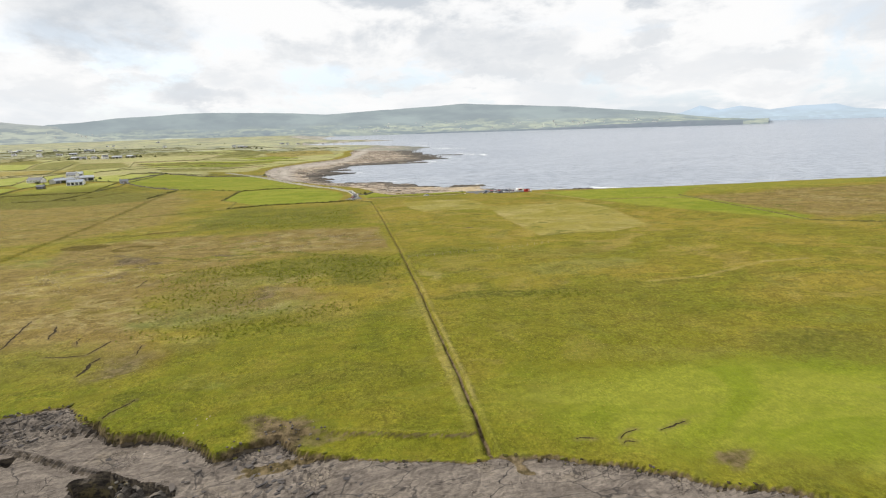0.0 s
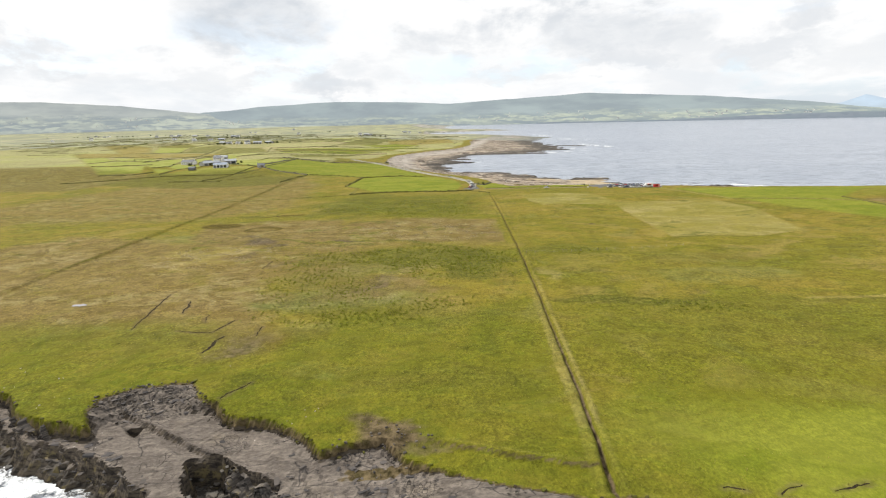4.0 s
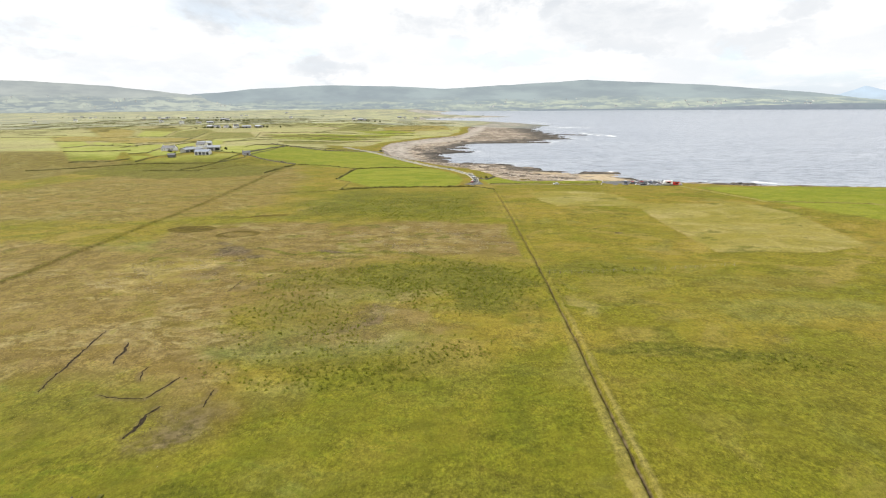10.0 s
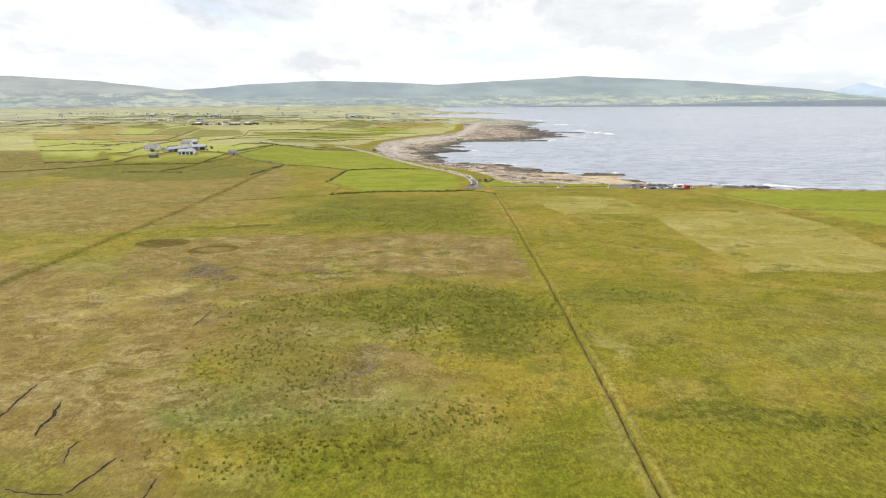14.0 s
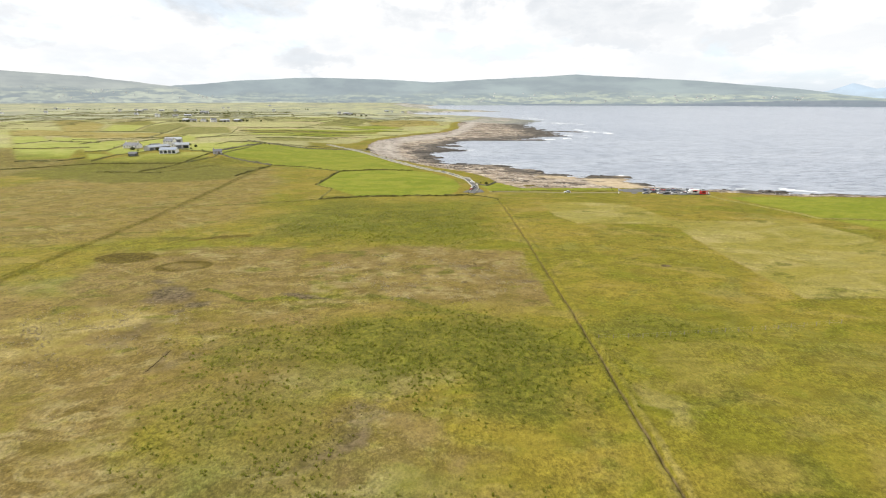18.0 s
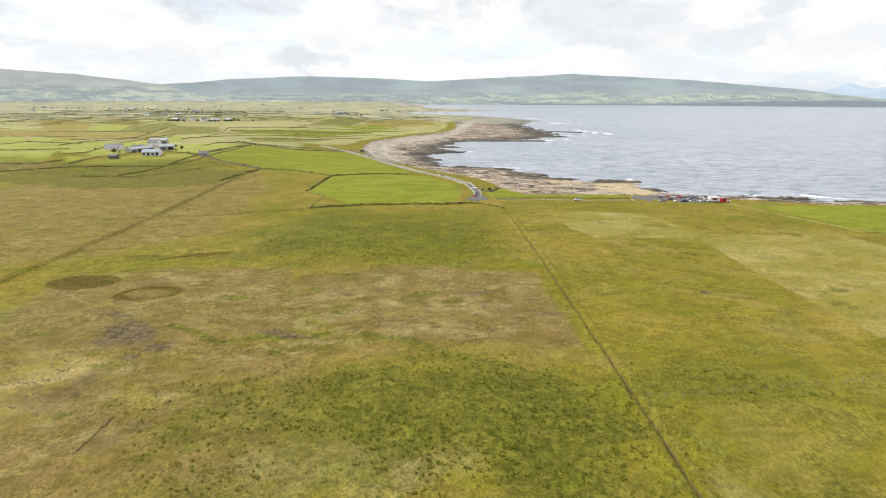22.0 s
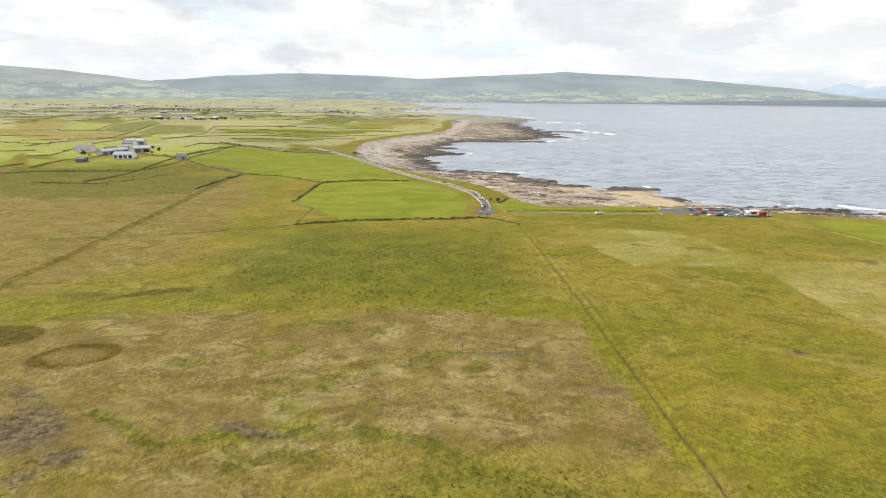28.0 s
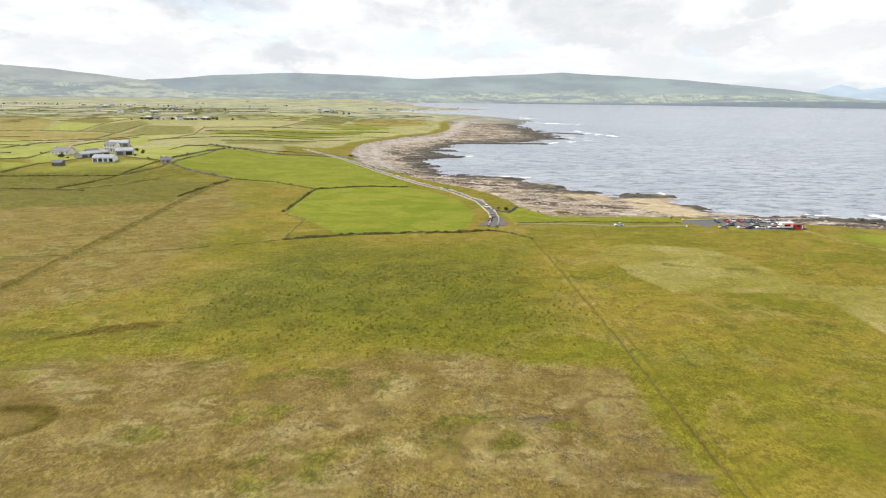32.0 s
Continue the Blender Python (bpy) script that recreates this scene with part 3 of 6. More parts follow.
    vor = t.n("ShaderNodeTexVoronoi", 0, {"Vector": t.vmul(warp, (1.0, 0.55, 0.4)), "Scale": 0.75}, feature="DISTANCE_TO_EDGE")
    split = t.ramp(t.noise(p, 0.06, 4), 0.37, 0.45, 0.0, 0.10)
    crack = t.ramp(t.math("ADD", vor, split), 0.0, 0.045)
    vor2 = t.n("ShaderNodeTexVoronoi", 0, {"Vector": t.vmul(warp, (0.35, 1.0, 0.6)), "Scale": 0.22}, feature="DISTANCE_TO_EDGE")
    joint = t.ramp(vor2, 0.0, 0.018)
    vor3 = t.n("ShaderNodeTexVoronoi", 0, {"Vector": t.vmul(warp, (1.0, 0.8, 0.4)), "Scale": 1.5}, feature="DISTANCE_TO_EDGE")
    fine = t.ramp(t.math("ADD", vor3, t.ramp(t.noise(p, 0.11, 3), 0.53, 0.60, 0.10, 0.0)), 0.0, 0.06)
    crack = t.math("MULTIPLY", crack, fine)
    bed = t.noise(t.vmul(p, (0.35, 1.0, 2.6)), 0.30, 7, 0.66, 0.9)
    rock = t.mix(t.ramp(bed, 0.34, 0.66), (0.098, 0.083, 0.071), (0.172, 0.147, 0.124))
    rock = t.mix(t.ramp(n9, 0.52, 0.70, 0, 0.6), rock, (0.172, 0.143, 0.110))
    rock = t.mix(t.ramp(n2, 0.57, 0.72, 0, 0.4), rock, (0.085, 0.078, 0.076))
    pitted = t.noise(t.vmul(p, (0.6, 1.0, 1.0)), 1.7, 7, 0.72, 0.4)
    rock = t.n("ShaderNodeVectorMath", 0, {0: rock, 3: t.ramp(pitted, 0.30, 0.70, 0.66, 1.34)}, operation="SCALE")
    rock = t.mix(t.math("MULTIPLY", t.math("SUBTRACT", 1.0, t.math("MULTIPLY", crack, joint)), 0.78), rock, (0.030, 0.028, 0.028))
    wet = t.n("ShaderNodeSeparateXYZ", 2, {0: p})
    away = t.ramp(t.n("ShaderNodeSeparateXYZ", 1, {0: p}), 250, 330)
    ribs = t.noise(t.vmul(p, (0.16, 1.0, 1.0)), 0.10, 5, 0.62, 0.6)
    warm = t.mix(t.ramp(n9, 0.35, 0.65), (0.250, 0.198, 0.142), (0.400, 0.335, 0.262))
    flags = t.noise(t.vmul(p, (0.30, 1.0, 1.0)), 0.22, 4, 0.6, 0.4)
    warm = t.mix(t.ramp(flags, 0.57, 0.61), warm, (0.520, 0.465, 0.390))
    warm = t.mix(t.ramp(flags, 0.43, 0.39), warm, (0.050, 0.042, 0.034))
    rock = t.mix(t.math("MULTIPLY", away, 0.9), rock, t.mix(t.ramp(t.math("ADD", t.math("MULTIPLY", ribs, 0.65), t.math("MULTIPLY", n2, 0.35)), 0.43, 0.54), (0.062, 0.050, 0.040), warm))
    # wet near the water; the dark carried higher up stands in for cliff shade
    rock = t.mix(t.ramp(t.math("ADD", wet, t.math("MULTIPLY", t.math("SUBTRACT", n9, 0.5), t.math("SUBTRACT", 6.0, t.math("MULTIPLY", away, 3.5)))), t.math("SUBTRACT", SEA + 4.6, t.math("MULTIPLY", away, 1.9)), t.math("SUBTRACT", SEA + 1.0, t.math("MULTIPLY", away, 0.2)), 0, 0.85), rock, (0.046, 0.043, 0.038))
    # steep faces get a darker rock colour: the shade of cliff and scarp, painted
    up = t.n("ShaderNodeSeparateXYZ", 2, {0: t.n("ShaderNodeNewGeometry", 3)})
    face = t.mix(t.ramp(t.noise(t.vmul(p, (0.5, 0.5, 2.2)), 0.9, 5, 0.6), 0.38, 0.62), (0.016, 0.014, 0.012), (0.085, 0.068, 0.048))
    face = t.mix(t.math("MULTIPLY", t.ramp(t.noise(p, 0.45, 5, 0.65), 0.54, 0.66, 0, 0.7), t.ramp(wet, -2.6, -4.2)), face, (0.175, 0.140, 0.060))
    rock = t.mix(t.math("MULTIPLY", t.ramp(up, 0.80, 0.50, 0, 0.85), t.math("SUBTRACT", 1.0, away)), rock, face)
    rocky = t.ramp(t.math("ADD", sb.outputs[0], t.math("MULTIPLY", t.math("SUBTRACT", n2, 0.5), 0.7)), 0.42, 0.58)
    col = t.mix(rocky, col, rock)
    peb = t.mix(t.ramp(n9, 0.35, 0.65), (0.25, 0.222, 0.190), (0.40, 0.362, 0.312))
    peb = t.mix(t.ramp(t.math("ADD", t.math("MULTIPLY", ribs, 0.6), t.math("MULTIPLY", n2, 0.4)), 0.50, 0.64, 0, 0.5), peb, (0.16, 0.135, 0.105))
    sandy = t.ramp(t.n("ShaderNodeSeparateXYZ", 1, {0: p}), 640, 570)
    peb = t.mix(t.math("MULTIPLY", sandy, 0.8), peb, t.mix(t.ramp(n9, 0.35, 0.65), (0.33, 0.255, 0.150), (0.46, 0.375, 0.245)))
    alpha = za.outputs[3]
    col = t.mix(fuzz(alpha, 0.5), col, peb)
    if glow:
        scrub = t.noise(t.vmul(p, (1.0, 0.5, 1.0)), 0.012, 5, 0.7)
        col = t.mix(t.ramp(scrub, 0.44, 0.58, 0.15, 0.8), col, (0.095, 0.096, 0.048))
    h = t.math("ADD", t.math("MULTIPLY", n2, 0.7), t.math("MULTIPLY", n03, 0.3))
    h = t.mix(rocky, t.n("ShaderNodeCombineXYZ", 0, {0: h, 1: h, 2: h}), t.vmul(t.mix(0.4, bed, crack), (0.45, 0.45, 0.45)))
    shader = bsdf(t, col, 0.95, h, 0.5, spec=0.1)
    # faint emission painted over the far plain in place of haze
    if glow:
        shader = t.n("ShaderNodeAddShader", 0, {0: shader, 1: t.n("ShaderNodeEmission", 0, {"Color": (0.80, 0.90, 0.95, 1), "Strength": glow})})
    finish(t, shader)
    return m


def sea_material():
    m, t = material("sea_water")
    p = t.n("ShaderNodeNewGeometry", 0)
    w1 = t.noise(t.vmul(p, (0.42, 1.0, 1.0)), 0.11, 6, 0.72, 0.3)
    w2 = t.noise(t.vmul(p, (0.5, 1.0, 1.0)), 0.40, 4, 0.70, 0.3)
    w3 = t.noise(p, 1.6, 2, 0.5)
    h = t.math("ADD", t.math("MULTIPLY", w1, 4.0), t.math("ADD", t.math("MULTIPLY", w2, 1.0), t.math("MULTIPLY", w3, 0.15)))
    patch = t.noise(t.vmul(p, (0.3, 1.0, 1.0)), 0.012, 5, 0.6)
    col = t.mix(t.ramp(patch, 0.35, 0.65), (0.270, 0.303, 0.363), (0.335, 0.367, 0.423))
    # light and dark sides of the waves painted into the colour
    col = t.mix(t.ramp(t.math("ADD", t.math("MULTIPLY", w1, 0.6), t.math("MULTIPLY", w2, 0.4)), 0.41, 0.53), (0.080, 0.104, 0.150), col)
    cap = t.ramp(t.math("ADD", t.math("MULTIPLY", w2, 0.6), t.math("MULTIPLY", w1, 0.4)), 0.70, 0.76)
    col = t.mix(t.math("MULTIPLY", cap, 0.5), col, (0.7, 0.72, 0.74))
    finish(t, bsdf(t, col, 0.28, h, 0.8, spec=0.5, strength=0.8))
    return m


def cliff_material():
    m, t = material("cliff_rock")
    p = t.n("ShaderNodeNewGeometry", 0)
    z = t.n("ShaderNodeSeparateXYZ", 2, {0: p})
    bed = t.noise(t.vmul(p, (0.12, 0.12, 2.4)), 1.0, 5, 0.6, 0.3)
    n = t.noise(p, 0.5, 6, 0.65)
    col = t.mix(t.ramp(bed, 0.38, 0.62), (0.045, 0.040, 0.037), (0.135, 0.117, 0.100))
    col = t.mix(t.ramp(n, 0.53, 0.66, 0, 0.75), col, (0.190, 0.150, 0.065))
    col = t.mix(t.ramp(n, 0.46, 0.34, 0, 0.8), col, (0.026, 0.024, 0.023))
    col = t.mix(t.ramp(t.math("ADD", z, t.math("MULTIPLY", n, 3.0)), SEA + 4.5, SEA + 1.5, 0, 0.75), col, (0.030, 0.028, 0.025))
    finish(t, bsdf(t, col, 0.85, t.math("ADD", t.math("MULTIPLY", bed, 0.6), t.math("MULTIPLY", n, 0.4)), 0.5, spec=0.2))
    return m


def hill_material(name, low, high, glow, strength, line=(55, 120)):
    """The far side of the bay, a backdrop that never shifts; the haze of kilometres of air is painted on as emission.
    """
    m, t = material(name)
    p = t.n("ShaderNodeNewGeometry", 0)
    z = t.n("ShaderNodeSeparateXYZ", 2, {0: p})
    n = t.noise(t.vmul(p, (1, 1, 4)), 0.004, 6, 0.6)
    cell = t.n("ShaderNodeTexVoronoi", 1, {"Vector": t.vmul(p, (1, 0.6, 2.5)), "Scale": 0.026})
    tone = t.n("ShaderNodeSeparateColor", 0, {0: cell})
    k = t.ramp(t.math("ADD", z, t.math("MULTIPLY", t.math("SUBTRACT", n, 0.5), 110.0)), *line)
    farm = t.mix(tone, tuple(c * 0.55 for c in low), tuple(c * 1.5 for c in low))
    fold = t.noise(t.vmul(p, (1, 1, 2)), 0.0013, 5, 0.6)
    heath = t.mix(t.ramp(n, 0.35, 0.65), tuple(c * 0.7 for c in high), tuple(c * 1.25 for c in high))
    heath = t.mix(t.ramp(fold, 0.50, 0.62, 0, 0.6), heath, tuple(c * 1.9 for c in high))
    # woods and hedges among the fields
    wood = t.noise(t.vmul(p, (0.35, 0.35, 3.0)), 0.016, 6, 0.7)
    farm = t.mix(t.ramp(wood, 0.47, 0.56, 0, 0.85), farm, (0.026, 0.036, 0.030))
    col = t.mix(k, farm, heath)
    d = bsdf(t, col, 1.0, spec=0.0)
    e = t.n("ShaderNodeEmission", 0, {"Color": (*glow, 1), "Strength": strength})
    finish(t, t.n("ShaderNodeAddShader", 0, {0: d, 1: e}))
    return m


CLIFF = cliff_material()
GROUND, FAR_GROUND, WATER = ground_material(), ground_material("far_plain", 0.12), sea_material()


# ---- meshes ----
def grid_mesh(name, v, keep=None):
    """A sheet from an array of rows x columns x 3."""
    r, c = v.shape[:2]
    i = (np.arange(r - 1)[:, None] * c + np.arange(c - 1)[None]).ravel()
    q = np.stack([i, i + 1, i + c + 1, i + c], 1)
    if keep is not None:
        k = keep.ravel()
        q = q[k[q].any(1)]
    me = bpy.data.meshes.new(name)
    me.vertices.add(r * c)
    me.vertices.foreach_set("co", v.reshape(-1).astype(np.float32))
    me.loops.add(q.size)
    me.loops.foreach_set("vertex_index", q.ravel().astype(np.int32))
    me.polygons.add(len(q))
    me.polygons.foreach_set("loop_start", np.arange(0, q.size, 4, dtype=np.int32))
    me.update(calc_edges=True)
    me.polygons.foreach_set("use_smooth", np.ones(len(q), bool))
    return me


def raw_mesh(name, verts, faces, mat, smooth=False):
    me = bpy.data.meshes.new(name)
    me.from_pydata([tuple(map(float, v)) for v in verts], [], [tuple(int(k) for k in f) for f in faces])
    me.materials.append(mat)
    if smooth:
        me.polygons.foreach_set("use_smooth", np.ones(len(me.polygons), bool))
    me.update()
    return me


def build_ground():
    xs = axis([(-9000, 900), (-2500, 90), (-900, 14), (-650, 7), (-300, 3.0), (-152, 1.2), (-151.5, 0.45), (-142, 0.45), (-141.5, 1.0), (-100, 0.55), (22, 0.55), (22.5, 0.3), (38, 0.3), (38.5, 0.6), (75, 0.9), (110, 1.2), (270, 2.2),
               (420, 6), (900, 30), (1300, 200)])
    ys = axis([(-250, 60), (-20, 10), (36, 0.5), (100, 0.5), (130, 0.9), (220, 1.0), (430, 1.6), (700, 3.0), (1200, 7), (2600, 40), (5200, 160), (9500, 500)])
    x, y = np.meshgrid(xs, ys)
    z, dt, dc = ground(x, y, True)
    me = grid_mesh("ground", squeeze(np.stack([x, y, z], -1)))
    far = np.clip(y / 150, 0.6, 3)
    gx = x + vnoise(x / 24, y / 17, 51) * 8 + vnoise(x / 6, y / 4.5, 52) * 3.0 + vnoise(x / 1.7, y / 1.4, 53, 2) * 0.9
    gy = y + vnoise(x / 24, y / 17, 54) * 7 + vnoise(x / 6, y / 4.5, 55) * 2.6 + vnoise(x / 1.7, y / 1.4, 56, 2) * 0.9
    spot = 0.5 + 0.5 * vnoise(x / 11, y / 7, 57, 4)
    area = lambda poly, w=6.0: sstep(-w, w, sdist(poly, gx, gy))
    crisp = lambda poly, w=1.5: sstep(-w, w, sdist(poly, x, y) + vnoise(x / 4, y / 4, 58) * 0.8)
    blob = lambda cx, cy, rx, ry, turn=0, soft=0.5: in_ellipse(gx, gy, cx, cy, rx, ry, turn, soft)
    top = lambda *m: np.clip(np.max(np.stack([np.broadcast_to(a, x.shape) for a in m]), 0), 0, 1)
    # pasture
    several = lambda polys, w=2.5: np.max(np.stack([crisp(q, w) for q in polys]), 0)
    f_lush, f_straw, f_dull, f_dark, f_cut = several(LUSH_FIELDS), several(STRAW_FIELDS, 4), several(DULL_FIELDS, 3), several(DARK_FIELDS, 4), crisp(CUT_FIELD, 2)
    inland = sstep(640, 680, y) * sstep(30, 90, dt) * sstep(-120, -190, x) * (1 - crisp(FIELD_FAR))
    lush = top(crisp(FIELD_NEAR), 0.78 * crisp(FIELD_FAR, 2.5),
               0.8 * crisp([(45, 482), (60, 459), (120, 460), (124, 446), (60, 445), (36, 440), (30, 470)]),
               0.8 * crisp([(178, 418), (186, 345), (200, 300), (248, 222), (262, 230), (256, 338), (300, 380), (330, 398), (229, 414)], 4), 0.45 * area([(256, 338), (450, 345), (480, 380), (327, 402)], 8),
               0.32 * crisp(PALE, 1.5), 0.95 * blob(105, 55, 75, 26, -15), 0.95 * f_lush, 0.60 * f_cut)
    turf = top(0.85 * sstep(34, 6, dt + 8 * vnoise(x / 12, y / 9, 40)) * (y < 150), 0.95 * blob(-92, 104, 36, 11), 0.7 * blob(-98, 116, 52, 20), 0.75 * area([(-45, 125), (26, 150), (26, 66), (-20, 76), (-48, 100)], 10), 0.6 * area([(28, 130), (28, 60), (110, 30), (160, 90), (100, 150)], 12) * sstep(0.15, 0.5, spot), 0.6 * blob(75, 110, 50, 45), 0.5 * blob(70, 190, 50, 40, 0, 0.8), 0.35 * blob(-5, 205, 45, 20), 0.7 * area([(-85, 345), (-55, 405), (25, 400), (26, 312), (-10, 300), (-70, 310)], 26))
    turf = turf * (1 - 0.85 * blob(105, 52, 62, 24, -15))
    bog = top(0.75 * area([(-560, 720), (-420, 655), (-340, 600), (-300, 580), (-330, 470), (-700, 520)], 10), 1.0 * area([(-50, 291), (-20, 296), (32, 287), (27, 228), (-17, 232), (-38, 243), (-54, 270)]),
              0.8 * area([(-125, 292), (-50, 296), (-40, 240), (-60, 225), (-120, 228)], 9),
              0.8 * area([(-190, 265), (-117, 240), (-78, 236), (-60, 200), (-55, 150), (-43, 128), (-47, 113), (-80, 118), (-230, 150)], 10),
              0.72 * area([(-140, 238), (28, 240), (22, 225), (-25, 222), (-40, 150), (-50, 130), (-120, 130)], 12) * sstep(0.1, 0.5, spot), 0.4 * area([(-140, 235), (30, 240), (25, 150), (-50, 135)], 20) * sstep(0.3, 0.65, spot),
              0.62 * area([(-260, 600), (-135, 560), (-105, 470), (-95, 350), (-145, 300), (-330, 300)], 14),
              0.7 * area([(-40, 177), (-10, 177), (0, 160), (-20, 150), (-38, 153)], 4),
              0.8 * area([(258, 325), (350, 335), (450, 330), (400, 210), (262, 222)], 8),
              0.8 * blob(-62, 262, 24, 12, 0, 0.6), 0.5 * blob(100, 192, 28, 9), 0.6 * blob(-21, 104, 12, 5), 0.7 * blob(-52, 117, 9, 10))
    strip1 = sstep(1.9, 0.5, ldist([(-76, 247), (-69, 242), (-60, 235), (-53, 235.5), (-40, 236), (-35, 240)], gx * 0.35 + x * 0.65, gy * 0.35 + y * 0.65))
    strip2 = sstep(3.0, 0.8, ldist([(-26, 239), (-17, 234.5), (-11, 230), (-4, 224), (8, 219)], gx * 0.5 + x * 0.5, gy * 0.5 + y * 0.5))
    heath = top(0.9 * blob(-86, 244, 8, 4.5, -25), 0.85 * blob(-75, 234, 3.5, 3.5), 0.8 * blob(-75, 228, 3, 1.6), 0.7 * blob(-96, 252, 5, 2.5), 0.8 * blob(-46, 236.6, 6, 1.8), 0.55 * blob(-51, 115, 5, 4), 0.5 * blob(-22, 170, 5, 9, -30), 0.4 * blob(-63, 200, 4, 8, -20), 0.5 * blob(8, 268, 3, 2), 0.5 * blob(24, 262, 3, 2), 0.4 * blob(78, 151, 6, 3))
    rush = top(1.0 * area([(-27, 217), (19, 217), (31, 195), (12, 172), (3, 172), (-1, 186), (-26, 189)], 5),
               0.55 * blob(-32, 205, 30, 16), 0.6 * blob(-20, 141, 28, 9, 5), 0.5 * blob(-42, 170, 16, 22, 30), 1.0 * blob(58, 141, 24, 5.0, -8, 0.5), 0.6 * blob(48, 210, 20, 8),
               0.8 * area([(-89, 350), (-57, 400), (20, 380), (26, 317), (-11, 296), (-58, 302), (-84, 310)], 24) * sstep(0.2, 0.6, spot),
               0.7 * blob(115, 83, 17, 9, -15), 0.75 * area([(-316, 598), (-263, 590), (-229, 596), (-142, 558), (-147, 488), (-189, 477), (-227, 472), (-340, 520)], 8), 0.45 * blob(152, 137, 22, 9), 0.6 * blob(112, 142, 26, 2.6, 4), 0.38 * blob(80, 128, 60, 28, 0, 0.7), 0.4 * blob(0, 135, 34, 14, 0, 0.7), 0.85 * blob(-58, 329, 26, 7, 0), 0.7 * blob(-110, 312, 14, 4), 0.6 * blob(-240, 585, 100, 22, 12, 0.4), 0.5 * blob(0, 95, 22, 7),
               0.45 * area([(-560, 720), (-420, 655), (-340, 600), (-300, 580), (-330, 470), (-700, 520)], 10), 0.12 * f_dull, 0.40 * f_dark, 0.7 * sstep(0.62, 0.8, spot) * sstep(60, 90, dt) * (y < 420), 0.9 * strip1, 0.75 * strip2)
    glaucous = top(0.75 * f_dull, 0.5 * f_dark, 0.8 * blob(-32, 152, 30, 14, 10), 0.55 * blob(-25, 186, 26, 10), 0.6 * blob(-105, 250, 40, 14), 0.5 * blob(-50, 345, 40, 25), 0.5 * blob(95, 170, 30, 10))
    brown = top(in_ellipse(x, y, -118, 281.5, 11, 7.2, 0, 0.10), in_ellipse(gx * 0.2 + x * 0.8, gy * 0.2 + y * 0.8, -92.5, 270, 9.5, 6.2, 20, 0.15) * (0.35 + 0.6 * sstep(0.5, 0.9, np.hypot((x + 92.5) / 9.5, (y - 270) / 6.2))), 0.9 * blob(-95, 313, 11, 4, 40, 0.3), 0.6 * blob(20, 345, 6, 3), 0.4 * blob(-40, 120, 14, 6))
    hay = top(0.2 * area([(-190, 265), (-117, 240), (-85, 236), (-75, 200), (-70, 150), (-60, 122), (-80, 118), (-230, 150)], 12), 0.15 * area([(-260, 600), (-135, 560), (-105, 470), (-95, 350), (-145, 300), (-330, 300)], 14), 0.6 * f_straw, 0.45 * f_cut, crisp(PALE, 1.5) * (0.52 + 0.20 * sstep(0.4, 0.7, spot) + 0.50 * sstep(9, 3, ldist([(107, 300), (104, 280), (103, 231), (143, 229), (168, 239)], x, y) + wx_small(x, y) * 2.5)), 0.5 * blob(120, 40, 70, 26, -20), 0.85 * area([(-118, 228), (-100, 231), (-81, 228), (-75, 211), (-88, 204), (-94, 194), (-112, 190)], 6) * sstep(0.25, 0.55, spot), 0.55 * blob(36.5, 175, 4, 9, 12), 0.45 * blob(-36, 125, 9, 6), 0.35 * blob(55, 70, 30, 12, -15), 0.3 * blob(-132, 178, 10, 5), 0.5 * area([(-42, 268), (-22, 282), (2, 276), (16, 262), (2, 236), (-18, 238), (-30, 250)], 6) * sstep(0.35, 0.6, 0.5 + 0.5 * vnoise(x / 3.2, y / 2.6, 64, 4)))
    soil = top(0.9 * in_ellipse(x, y, 76.5, 265, 2.0, 1.4), 0.85 * blob(-10, 73.5, 5.5, 4), 0.5 * blob(-24, 163, 2.5, 8, -25), 0.45 * blob(-53, 118, 6, 8, -25), 0.6 * blob(-84, 240, 9, 5),
               0.7 * blob(-45, 235, 7, 1.6), 0.7 * blob(61, 46, 5, 3), 0.5 * blob(-80, 214, 4, 9, -20), 0.6 * blob(10, 270, 8, 1.6), 0.6 * blob(26, 252, 6, 1.5))
    soil = top(soil, 0.8 * sstep(0.2, -0.2, dt) * sstep(300, 200, y))
    yb = np.interp(x, *zip(*BANK))
    riser = y - yb + vnoise(x / 1.5, y / 1.5, 65) * 0.5
    onb = sstep(-8, -6, x) * sstep(25.5, 24.5, x)
    soil = top(soil, onb * sstep(0.55, 0.1, np.abs(riser + 0.1)) * 0.7, 0.8 * blob(-11, 76, 6, 3.5), 0.55 * blob(-4, 71, 4, 2))
    for _, line in SCARS:
        dl = ldist(line, x + wx_small(x, y), y)
        soil = top(soil, 0.45 * sstep(1.6, 0.3, dl))
    dd = np.abs(x - ditch_x(y) + vnoise(y / 6, y * 0, 24) * 0.35)
    along = sstep(54, 60, y) * sstep(415, 405, y)
    soil = top(soil, along * sstep(0.5, 0.18, dd) * (0.56 + 0.07 * sstep(260, 180, y) + 0.32 * sstep(130, 80, y)))
    hay = top(hay, along * sstep(2.2, 1.3, dd + vnoise(x / 2, y / 2, 59) * 0.5) * sstep(0.5, 0.8, dd) * 0.75 * (0.15 + 0.85 * sstep(220, 60, y)))
    ds = x - ditch_x(y) + vnoise(x / 2, y / 2, 60) * 0.7
    hay = top(hay, along * sstep(-3.4, -2.4, ds) * sstep(-0.5, -0.9, ds) * 0.75 * sstep(190, 80, y))
